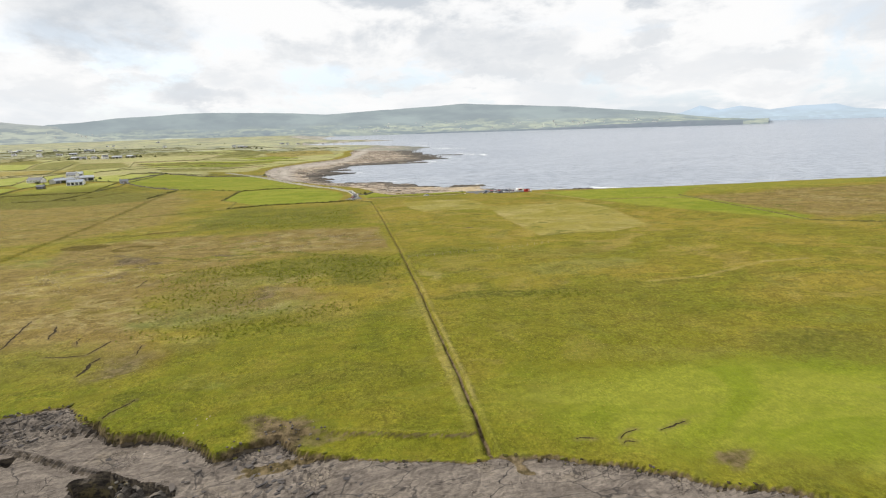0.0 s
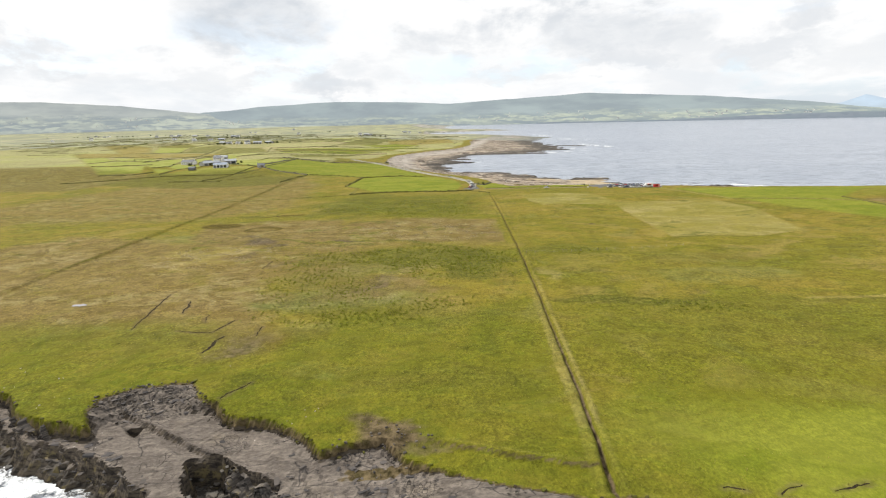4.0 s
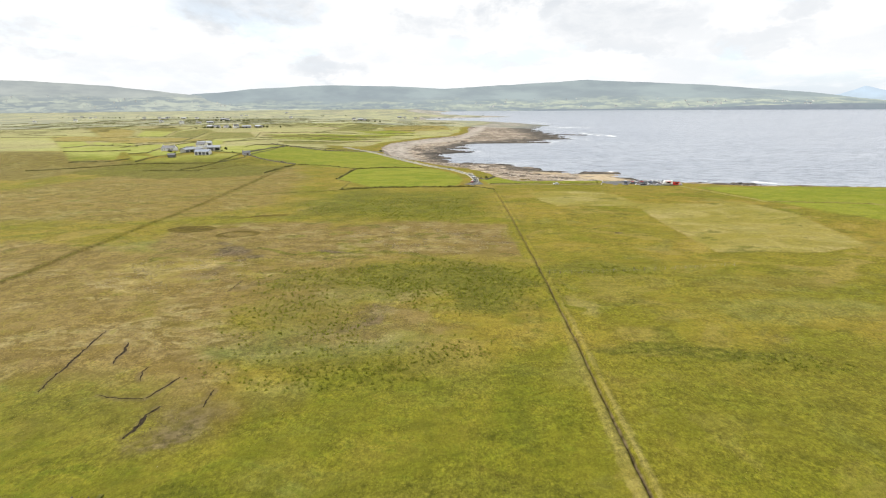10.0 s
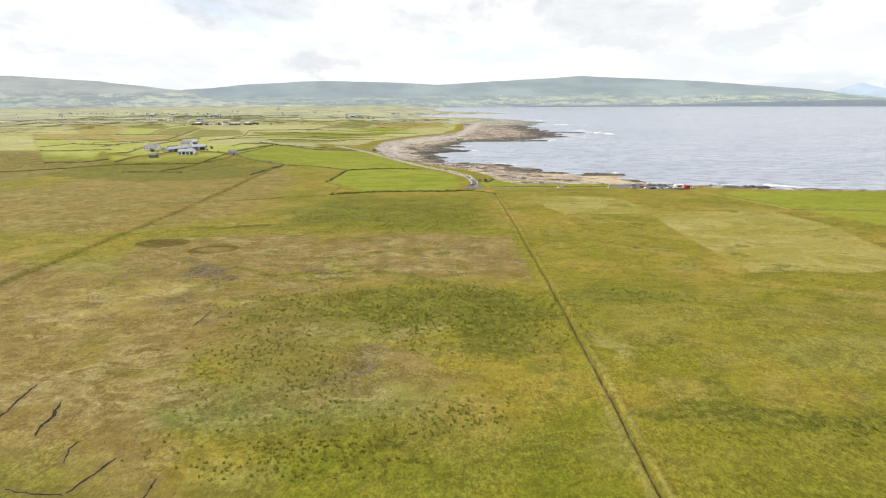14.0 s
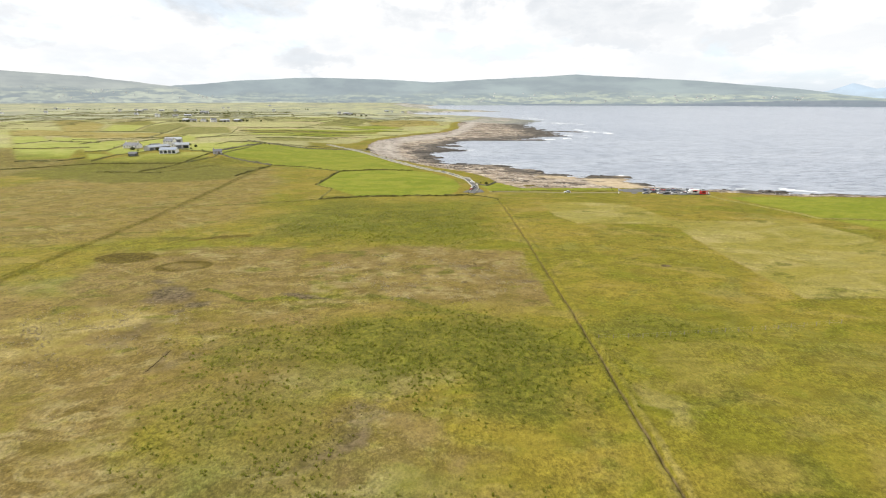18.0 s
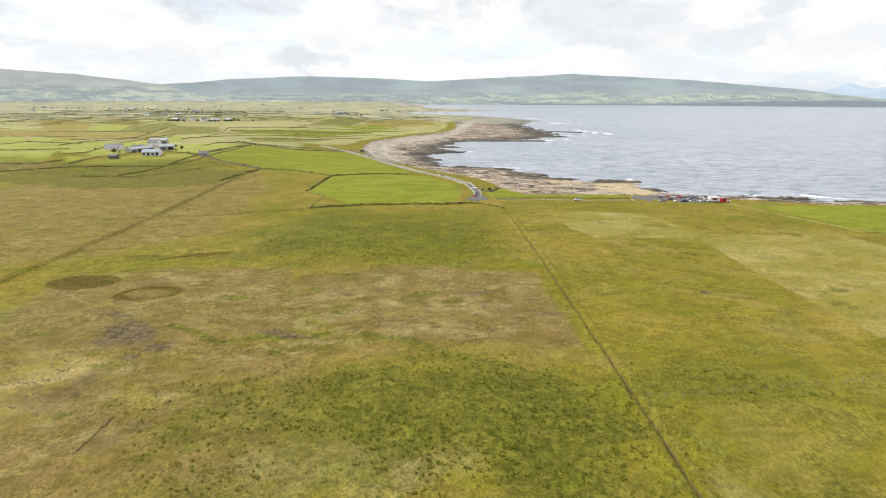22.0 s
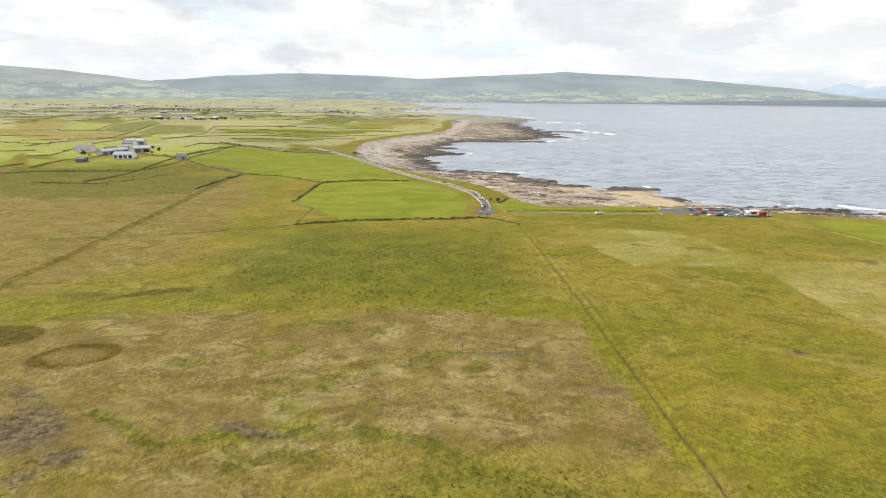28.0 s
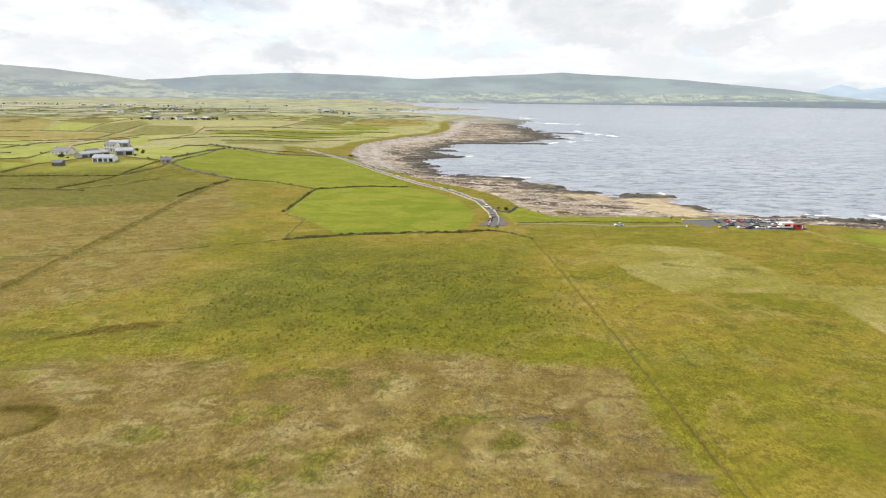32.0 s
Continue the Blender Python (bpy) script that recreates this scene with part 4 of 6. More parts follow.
    hay = top(hay, along * sstep(2.6, 1.6, ds) * sstep(0.5, 0.8, ds) * 0.42 * sstep(280, 150, y))
    hay = top(hay, onb * sstep(0.9, 0.2, np.abs(riser - 1.1)) * 0.5)
    dl = np.abs(x + 146.5 + 2.5 * np.sin(y / 80) - 1.6)
    hay = top(hay, sstep(60, 140, y) * sstep(570, 555, y) * sstep(2.0, 0.7, dl) * 0.30)
    rush = top(rush, sstep(60, 140, y) * sstep(570, 555, y) * sstep(2.3, 0.9, np.abs(dl + vnoise(x / 3, y / 5, 50) * 0.9)) * (0.45 + 0.3 * vnoise(x / 9, y / 14, 30)))
    soil = top(soil, sstep(60, 140, y) * sstep(570, 555, y) * sstep(1.2, 0.5, np.abs(x + 146.5 + 2.5 * np.sin(y / 80))) * 0.95)
    hay = top(hay, 0.6 * sstep(1.8, 0.6, ldist([(108, 143), (131, 144), (161, 152), (180, 152)], gx * 0.2 + x * 0.8, gy * 0.2 + y * 0.8)))
    patchwork = sstep(0.3, 0.7, np.maximum(inland, sstep(800, 850, y) * sstep(8, 30, dt)) + 0.35 * vnoise(x / 60, y / 40, 62)) * (1 - top(lush, hay, f_lush, f_straw, f_dull, f_dark, f_cut)) * sstep(640, 700, y - vnoise(x / 50, y / 50, 63) * 20)
    rocky = np.where(y < 300, sstep(-0.25, -0.8, dt), sstep(0.5, -0.5, dt))
    grown = (dt < 0) * sstep(300, 250, y) * top(0.9 * blob(-10, 66.5, 6, 2.2), 0.6 * blob(-32, 80, 7, 1.5), 0.7 * blob(27, 54.5, 2, 3))
    sand = 0.9 * several(SAND, 7) * sstep(0.25, 0.6, spot + 0.15)
    wrack = crisp(WRACK, 4) * sstep(0.3, 0.6, spot)
    rocky = rocky * (1 - top(grown, wrack))
    brown = top(brown, wrack)
    pebble = (1 - sstep(0, 1, np.abs(-dt - 12) / 16)) * sstep(600, 680, y) * sstep(1500, 1000, y) * (dt < 0) * 0.95
    pebble = top(pebble, 0.75 * (dt < 0) * sstep(17, 4, -dt) * sstep(440, 460, y) * sstep(640, 560, y), (dt < 0) * sstep(2500, 2900, y), 0.3 * blob(28, 55, 4, 5) * (y < 62))
    pebble = top(pebble * 0.6, sand, 0.85 * (dt < 0) * area(SHINGLE, 12) * sstep(0.1, 0.45, spot + 0.2), 0.75 * (dt < 0) * blob(150, 535, 20, 12), 0.5 * (dt < 0) * sstep(900, 980, y) * sstep(0.5, 0.8, spot))
    bog = bog * (1 - along * sstep(5.5, 3.5, dd + wx_small(x, y)) * 0.85)
    for nm, ch in (("zone_a", (lush, bog, rush, pebble)), ("zone_b", (rocky, soil, hay, brown)), ("zone_c", (glaucous, heath, turf, patchwork))):
        at = me.attributes.new(nm, "FLOAT_COLOR", "POINT")
        at.data.foreach_set("color", np.stack([np.broadcast_to(c, x.shape) for c in ch], -1).ravel().astype(np.float32))
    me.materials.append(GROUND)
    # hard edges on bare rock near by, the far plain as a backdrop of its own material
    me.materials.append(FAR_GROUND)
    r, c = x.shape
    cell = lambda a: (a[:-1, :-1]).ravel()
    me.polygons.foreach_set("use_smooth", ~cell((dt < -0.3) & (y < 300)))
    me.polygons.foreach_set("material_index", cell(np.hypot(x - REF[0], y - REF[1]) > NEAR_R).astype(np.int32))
    tagged(new("ground", me), "rough olive grassland with bog, pasture and stony shore", "ground", kind="structure")


def wx_small(x, y):
    return vnoise(x / 2.5, y / 2.5, 61) * 0.8


def build_sea():
    ang = np.radians(np.linspace(-180, 180, 420))
    rad = np.concatenate([np.linspace(0.01, 600, 40), np.geomspace(620, 60000, 110)])
    a, r = np.meshgrid(ang, rad)
    v = np.stack([REF[0] + np.sin(a) * r, REF[1] - 60 + np.cos(a) * r, np.full(a.shape, SEA)], -1)
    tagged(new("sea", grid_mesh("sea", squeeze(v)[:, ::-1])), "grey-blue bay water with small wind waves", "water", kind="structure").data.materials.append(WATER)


def build_hills():
    green, blue = (0.130, 0.136, 0.076), (0.058, 0.068, 0.058)
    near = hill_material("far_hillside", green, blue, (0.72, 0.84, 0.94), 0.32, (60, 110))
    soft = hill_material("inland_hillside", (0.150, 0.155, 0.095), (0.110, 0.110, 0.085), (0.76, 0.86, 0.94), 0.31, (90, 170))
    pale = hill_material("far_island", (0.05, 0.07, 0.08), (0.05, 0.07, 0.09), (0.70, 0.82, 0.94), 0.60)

    def hill(name, ridge, foot, r0, r1, mat, label, seed):
        az = np.linspace(ridge[0][0], ridge[-1][0], 420)
        el = np.interp(az, *zip(*ridge)) + 0.035 * vnoise(az / 1.3, az * 0, seed, 4)
        fo = np.interp(az, *zip(*foot)) if len(foot) > 1 else np.full(az.shape, foot[0][1])
        s = np.linspace(0, 1.25, 46)
        A, S = np.meshgrid(az, s)
        rise = np.where(S < 1, S ** 0.85, 1 - 0.5 * (S - 1) * 4 * 0.5)
        e = fo[None] + (el - fo)[None] * rise + 0.05 * vnoise(A / 0.9, S * 9, seed + 3, 4) * np.clip(S * 3, 0, 1) * (1 - np.clip(S, 0, 1)) * np.clip(el - fo, 0, 1)[None]
        e[0] -= 0.5
        R = (r0 if np.isscalar(r0) else np.interp(az, *zip(*r0))[None]) + (r1 - (r0 if np.isscalar(r0) else np.interp(az, *zip(*r0))[None])) * S
        a = np.radians(A)
        v = np.stack([REF[0] + np.sin(a) * R, REF[1] + np.cos(a) * R, REF[2] + R * np.tan(np.radians(e))], -1)
        me = grid_mesh(name, v)
        me.materials.append(mat)
        tagged(new(name, me), label, "hill", kind="structure")

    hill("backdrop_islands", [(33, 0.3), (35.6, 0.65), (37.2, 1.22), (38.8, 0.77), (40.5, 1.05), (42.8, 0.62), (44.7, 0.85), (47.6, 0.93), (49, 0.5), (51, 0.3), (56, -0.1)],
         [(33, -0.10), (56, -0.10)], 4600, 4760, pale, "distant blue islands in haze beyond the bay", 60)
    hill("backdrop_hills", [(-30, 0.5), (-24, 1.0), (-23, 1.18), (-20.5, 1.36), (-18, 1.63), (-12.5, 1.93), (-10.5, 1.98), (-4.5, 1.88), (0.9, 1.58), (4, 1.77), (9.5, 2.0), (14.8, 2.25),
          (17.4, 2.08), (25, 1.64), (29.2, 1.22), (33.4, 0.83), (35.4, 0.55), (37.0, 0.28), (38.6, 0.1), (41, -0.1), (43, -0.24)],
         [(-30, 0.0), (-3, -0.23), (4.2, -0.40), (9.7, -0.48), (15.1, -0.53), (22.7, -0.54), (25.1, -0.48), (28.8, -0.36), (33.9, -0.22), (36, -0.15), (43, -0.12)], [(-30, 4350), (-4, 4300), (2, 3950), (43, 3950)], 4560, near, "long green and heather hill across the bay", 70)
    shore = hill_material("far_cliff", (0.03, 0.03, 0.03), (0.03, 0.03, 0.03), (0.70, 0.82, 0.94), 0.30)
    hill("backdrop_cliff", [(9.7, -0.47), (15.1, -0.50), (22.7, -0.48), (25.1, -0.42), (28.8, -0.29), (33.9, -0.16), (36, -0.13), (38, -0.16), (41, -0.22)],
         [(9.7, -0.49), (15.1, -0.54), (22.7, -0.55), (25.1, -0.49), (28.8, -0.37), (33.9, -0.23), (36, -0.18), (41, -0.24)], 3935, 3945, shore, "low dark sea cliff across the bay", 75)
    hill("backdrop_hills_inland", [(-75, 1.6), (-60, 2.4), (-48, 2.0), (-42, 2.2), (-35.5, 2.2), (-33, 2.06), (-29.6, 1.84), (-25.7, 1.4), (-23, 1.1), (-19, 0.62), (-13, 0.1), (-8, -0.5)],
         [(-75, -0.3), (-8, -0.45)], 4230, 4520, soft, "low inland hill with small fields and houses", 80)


def build_cliff():
    """The face of the near cliff: beds that jut and recede, down to the water."""
    line = np.array([q for q in COAST if -610 < q[0] < 120 and q[1] < 200], float)
    seg = np.hypot(*np.diff(line, axis=0).T)
    s = np.concatenate([[0], np.cumsum(seg)])
    t = np.concatenate([np.arange(0, s[3], 6.0), np.arange(s[3], s[-1], 0.4)])
    p = np.stack([np.interp(t, s, line[:, 0]), np.interp(t, s, line[:, 1])], 1)
    d = np.gradient(p, axis=0)
    for k in range(4):
        d[1:-1] = (d[:-2] + 2 * d[1:-1] + d[2:]) / 4
    d /= np.hypot(d[:, 0], d[:, 1])[:, None]
    out = np.stack([d[:, 1], -d[:, 0]], 1)
    rows = 22
    z0 = ground(p[:, 0] - out[:, 0] * 1.2, p[:, 1] - out[:, 1] * 1.2)
    v = np.zeros((rows * 2, len(t), 3))
    for r in range(rows):
        f = r / (rows - 1)
        jut = -0.7 + 3.4 * f ** 1.3 + 0.8 * vnoise(t / 2.3, t * 0 + r * 3.7, 95, 2) + 1.3 * vnoise(t / 9, t * 0 + r * 0.4, 96, 3) + 0.35 * np.floor(2.5 * vnoise(t / 1.4, t * 0 + r * 9.1, 97, 1))
        for h in (0, 1):
            g = (r + h * 0.86) / rows
            z = z0 + 0.05 + (SEA - 2 - z0) * g
            v[r * 2 + h, :, :2] = p + out * jut[:, None]
            v[r * 2 + h, :, 2] = z
    v[0, :, :2] = p - out * 1.6
    v[0, :, 2] = z0 - 0.25
    me = grid_mesh("cliff_face", v)
    me.polygons.foreach_set("use_smooth", np.zeros(len(me.polygons), bool))
    me.materials.append(CLIFF)
    tagged(new("cliff_face", me), "dark bedded cliff face above the surf", "cliff", kind="structure")


build_ground()
build_cliff()
build_sea()
build_hills()


# ---- helpers for things ----
def part(name, data, mat, parent=None, label="", m=None):
    """Links a bmesh or mesh as one object under its thing."""
    if isinstance(data, bmesh.types.BMesh):
        me = bpy.data.meshes.new(name)
        data.to_mesh(me)
        data.free()
    else:
        me = data
    if mat is not None and not me.materials:
        me.materials.append(mat)
    ob = new(name, me)
    if parent is not None:
        ob.parent = parent
    if m is not None:
        ob.matrix_basis = m
    return tagged(ob, label)


def box(bm, x0, x1, y0, y1, z0, z1, bevel=0.0):
    r = bmesh.ops.create_cube(bm, size=1.0, matrix=Matrix.Translation(((x0 + x1) / 2, (y0 + y1) / 2, (z0 + z1) / 2)) @ Matrix.Diagonal((x1 - x0, y1 - y0, z1 - z0, 1)))
    if bevel:
        es = list({e for v in r["verts"] for e in v.link_edges})
        bmesh.ops.bevel(bm, geom=es, offset=bevel, segments=1, affect="EDGES")
    return bm


def cyl(bm, x, y, z0, z1, r0, r1, seg=8, m=None):
    mm = Matrix.Translation((x, y, (z0 + z1) / 2)) if m is None else m
    bmesh.ops.create_cone(bm, cap_ends=True, segments=seg, radius1=r0, radius2=r1, depth=z1 - z0, matrix=mm)
    return bm


def at(x, y, turn=0, lift=0.0):
    """A pose on the ground, drawn closer where the place is far; with the scale that goes with it."""
    z = float(ground(np.array([x]), np.array([y]))[0]) + lift
    v = squeeze(np.array([x, y, z]))
    k = np.hypot(v[0] - REF[0], v[1] - REF[1]) / np.hypot(x - REF[0], y - REF[1])
    return pose(v[0], v[1], v[2], 0, 0, turn) @ Matrix.Scale(float(k), 4)


def heights(pts):
    pts = np.asarray(pts, float)
    return ground(pts[:, 0], pts[:, 1])


def along(line, step):
    line = np.array(line, float)
    seg = np.hypot(*np.diff(line, axis=0).T)
    s = np.concatenate([[0], np.cumsum(seg)])
    t = np.linspace(0, s[-1], max(2, int(s[-1] / step) + 1))
    return np.stack([np.interp(t, s, line[:, 0]), np.interp(t, s, line[:, 1])], 1)


def strip(line, offsets, lifts, step, jitter=0.0, seed=0, drape=True):
    """Vertices and faces of a band swept along a line: offsets to its left, lifts over the ground."""
    p = along(line, step)
    d = np.gradient(p, axis=0)
    d /= np.maximum(np.hypot(d[:, 0], d[:, 1]), 1e-6)[:, None]
    nrm = np.stack([-d[:, 1], d[:, 0]], 1)
    rng = np.random.default_rng(seed)
    rows = []
    for o, l in zip(offsets, lifts):
        q = p + nrm * (o + rng.normal(0, jitter, len(p)) * (1 if l else 0.4))[:, None]
        z = heights(q if drape else p) + l * (1 + rng.normal(0, 0.5, len(p)) * (jitter > 0))
        rows.append(np.column_stack([q, z]))
    v = squeeze(np.stack(rows, 1).reshape(-1, 3))
    k, n = len(offsets), len(p)
    f = [(i * k + j, (i + 1) * k + j, (i + 1) * k + j + 1, i * k + j + 1) for i in range(n - 1) for j in range(k - 1)]
    return v, f


# ---- materials of things ----
STONE_WALL = plain("dry_stone", (0.150, 0.140, 0.100), 0.95, 0.5, 0.6, 0.1, bump=0.1)
HEDGE = plain("bramble_bank", (0.125, 0.118, 0.038), 0.95, 0.5, 0.5, 0.1, bump=0.1)
FAR_HEDGE = plain("hedge_bank", (0.150, 0.148, 0.062), 0.95, 0.4, 0.3, 0.1, bump=0.1)
GRASS_BANK = plain("grass_bank", (0.205, 0.190, 0.055), 0.95, 0.4, 0.6, 0.1, bump=0.1)
ASPHALT = plain("asphalt", (0.115, 0.113, 0.112), 0.9, 0.2, 0.3, 0.2, bump=0.01)
TRACK = plain("gravel_track", (0.215, 0.195, 0.105), 0.95, 0.35, 0.5, 0.1, bump=0.05)
VERGE = plain("pale_verge", (0.36, 0.345, 0.285), 0.95, 0.3, 0.5, 0.1, bump=0.05)
RENDERED = plain("white_render", (0.78, 0.77, 0.74), 0.9, 0.12, 0.4)
GREY_WALL = plain("grey_render", (0.42, 0.41, 0.40), 0.9, 0.2, 0.4)
SLATE = plain("slate_roof", (0.135, 0.140, 0.155), 0.7, 0.3, 0.5)
TIN = plain("galvanised_roof", (0.30, 0.325, 0.36), 0.5, 0.25, 0.3, 0.5)
BLUE_TIN = plain("blue_grey_cladding", (0.20, 0.24, 0.31), 0.6, 0.2, 0.3, 0.4)
GLASS = plain("dark_glass", (0.03, 0.035, 0.04), 0.08, 0.1, 1.0, 0.6, bump=0.0)
DOOR_PAINT = plain("door_paint", (0.12, 0.05, 0.035), 0.5, 0.2, 2.0)
FRAME_PAINT = plain("white_frame", (0.75, 0.75, 0.74), 0.5, 0.1, 2.0)
TYRE = plain("rubber", (0.02, 0.02, 0.02), 0.9, 0.2, 3.0)
CHROME = plain("grey_metal", (0.5, 0.5, 0.5), 0.35, 0.15, 3.0, 0.5, 0.8)
RED = plain("red_paint", (0.62, 0.035, 0.025), 0.5, 0.15, 1.0)
WHITE_PAINT = plain("white_paint", (0.80, 0.80, 0.79), 0.5, 0.08, 1.0)
LAMP_GLASS = plain("lamp_glass", (0.7, 0.68, 0.6), 0.2, 0.05, 2.0, 0.5)
BARK = plain("bark", (0.10, 0.075, 0.05), 0.95, 0.4, 2.0)
POST_WOOD = plain("weathered_post", (0.27, 0.24, 0.19), 0.9, 0.3, 3.0)
WIRE = plain("wire", (0.3, 0.3, 0.3), 0.5, 0.1, 3.0, metal=0.6)
PEAT = plain("peat_face", (0.040, 0.032, 0.020), 1.0, 0.5, 1.2, 0.05, bump=0.1)


def island_material(name, colors, rough=0.95, spec=0.1, thin=0.0):
    """Each loose piece takes a tone of its own."""
    m, t = material(name)
    r = t.n("ShaderNodeNewGeometry", "Random Per Island")
    p = t.n("ShaderNodeNewGeometry", 0)
    ramp = t.t.nodes.new("ShaderNodeValToRGB")
    t.t.links.new(r, ramp.inputs[0])
    els = ramp.color_ramp.elements
    while len(els) < len(colors):
        els.new(0.5)
    for i, (e, c) in enumerate(zip(els, colors)):
        e.position, e.color = i / max(1, len(colors) - 1), (*c, 1)
    n = t.noise(p, 1.5, 4)
    col = t.mix(t.ramp(n, 0.35, 0.7, 0, 0.5), ramp.outputs[0], t.mix(0.5, ramp.outputs[0], (0.03, 0.03, 0.02)))
    shader = bsdf(t, col, rough, n, 0.08, spec=spec)
    if thin:
        shader = t.n("ShaderNodeMixShader", 0, {0: thin, 1: shader, 2: t.n("ShaderNodeBsdfTranslucent", 0, {"Color": col})})
    finish(t, shader)
    return m


def object_material(name, colors, rough=0.5, spec=0.5, bump=0.0, scale=2.0):
    """Each object takes a tone of its own."""
    m, t = material(name)
    r = t.n("ShaderNodeObjectInfo", "Random")
    p = t.n("ShaderNodeNewGeometry", 0)
    ramp = t.t.nodes.new("ShaderNodeValToRGB")
    ramp.color_ramp.interpolation = "CONSTANT"
    t.t.links.new(r, ramp.inputs[0])
    els = ramp.color_ramp.elements
    while len(els) < len(colors):
        els.new(0.5)
    for i, (e, c) in enumerate(zip(els, colors)):
        e.position, e.color = i / len(colors), (*c, 1)
    n = t.noise(p, scale, 5)
    col = t.mix(t.ramp(n, 0.35, 0.7, 0, 0.5), ramp.outputs[0], t.mix(0.45, ramp.outputs[0], (0.02, 0.02, 0.02)))
    finish(t, bsdf(t, col, rough, n if bump else None, max(bump, 0.001), spec=spec))
    return m


TUFT = island_material("tuft", [(0.27, 0.245, 0.032), (0.24, 0.23, 0.030), (0.34, 0.28, 0.065), (0.22, 0.22, 0.028), (0.40, 0.34, 0.12)], thin=0.3)
REED = island_material("rush", [(0.19, 0.22, 0.026), (0.25, 0.27, 0.036), (0.31, 0.30, 0.06), (0.17, 0.19, 0.026)], thin=0.45)
LEAF = island_material("leaf", [(0.07, 0.085, 0.030), (0.10, 0.115, 0.040), (0.13, 0.14, 0.05), (0.055, 0.065, 0.025)], thin=0.3)
STONE = island_material("loose_stone", [(0.075, 0.066, 0.058), (0.115, 0.100, 0.086), (0.055, 0.049, 0.044), (0.175, 0.152, 0.125)])
PEBBLE = island_material("pale_boulder", [(0.34, 0.30, 0.26), (0.46, 0.42, 0.37), (0.24, 0.215, 0.19), (0.54, 0.50, 0.45)])
WET_STONE = island_material("wet_stone", [(0.050, 0.046, 0.042), (0.085, 0.078, 0.070), (0.12, 0.105, 0.085), (0.04, 0.038, 0.036)], 0.6, 0.3)
SLAB = object_material("bedded_rock", [(0.075, 0.068, 0.066), (0.110, 0.098, 0.092), (0.060, 0.055, 0.054), (0.095, 0.083, 0.074)], 0.9, 0.2, 0.08, 0.8)
HEATHER = island_material("heather", [(0.13, 0.105, 0.070), (0.19, 0.155, 0.105), (0.105, 0.085, 0.052), (0.16, 0.15, 0.055)], thin=0.3)
STRAW = island_material("bog_cotton", [(0.36, 0.30, 0.18), (0.46, 0.40, 0.27), (0.28, 0.225, 0.115), (0.55, 0.49, 0.36)], thin=0.3)
SOD = island_material("sod", [(0.085, 0.095, 0.012), (0.055, 0.040, 0.022), (0.120, 0.128, 0.018), (0.035, 0.026, 0.016), (0.10, 0.08, 0.04)])
PAINT = object_material("car_paint", [(0.55, 0.56, 0.58), (0.04, 0.042, 0.05), (0.75, 0.75, 0.74), (0.16, 0.17, 0.19), (0.05, 0.08, 0.16), (0.30, 0.31, 0.33), (0.35, 0.03, 0.03), (0.78, 0.78, 0.77)], 0.3, 0.6)


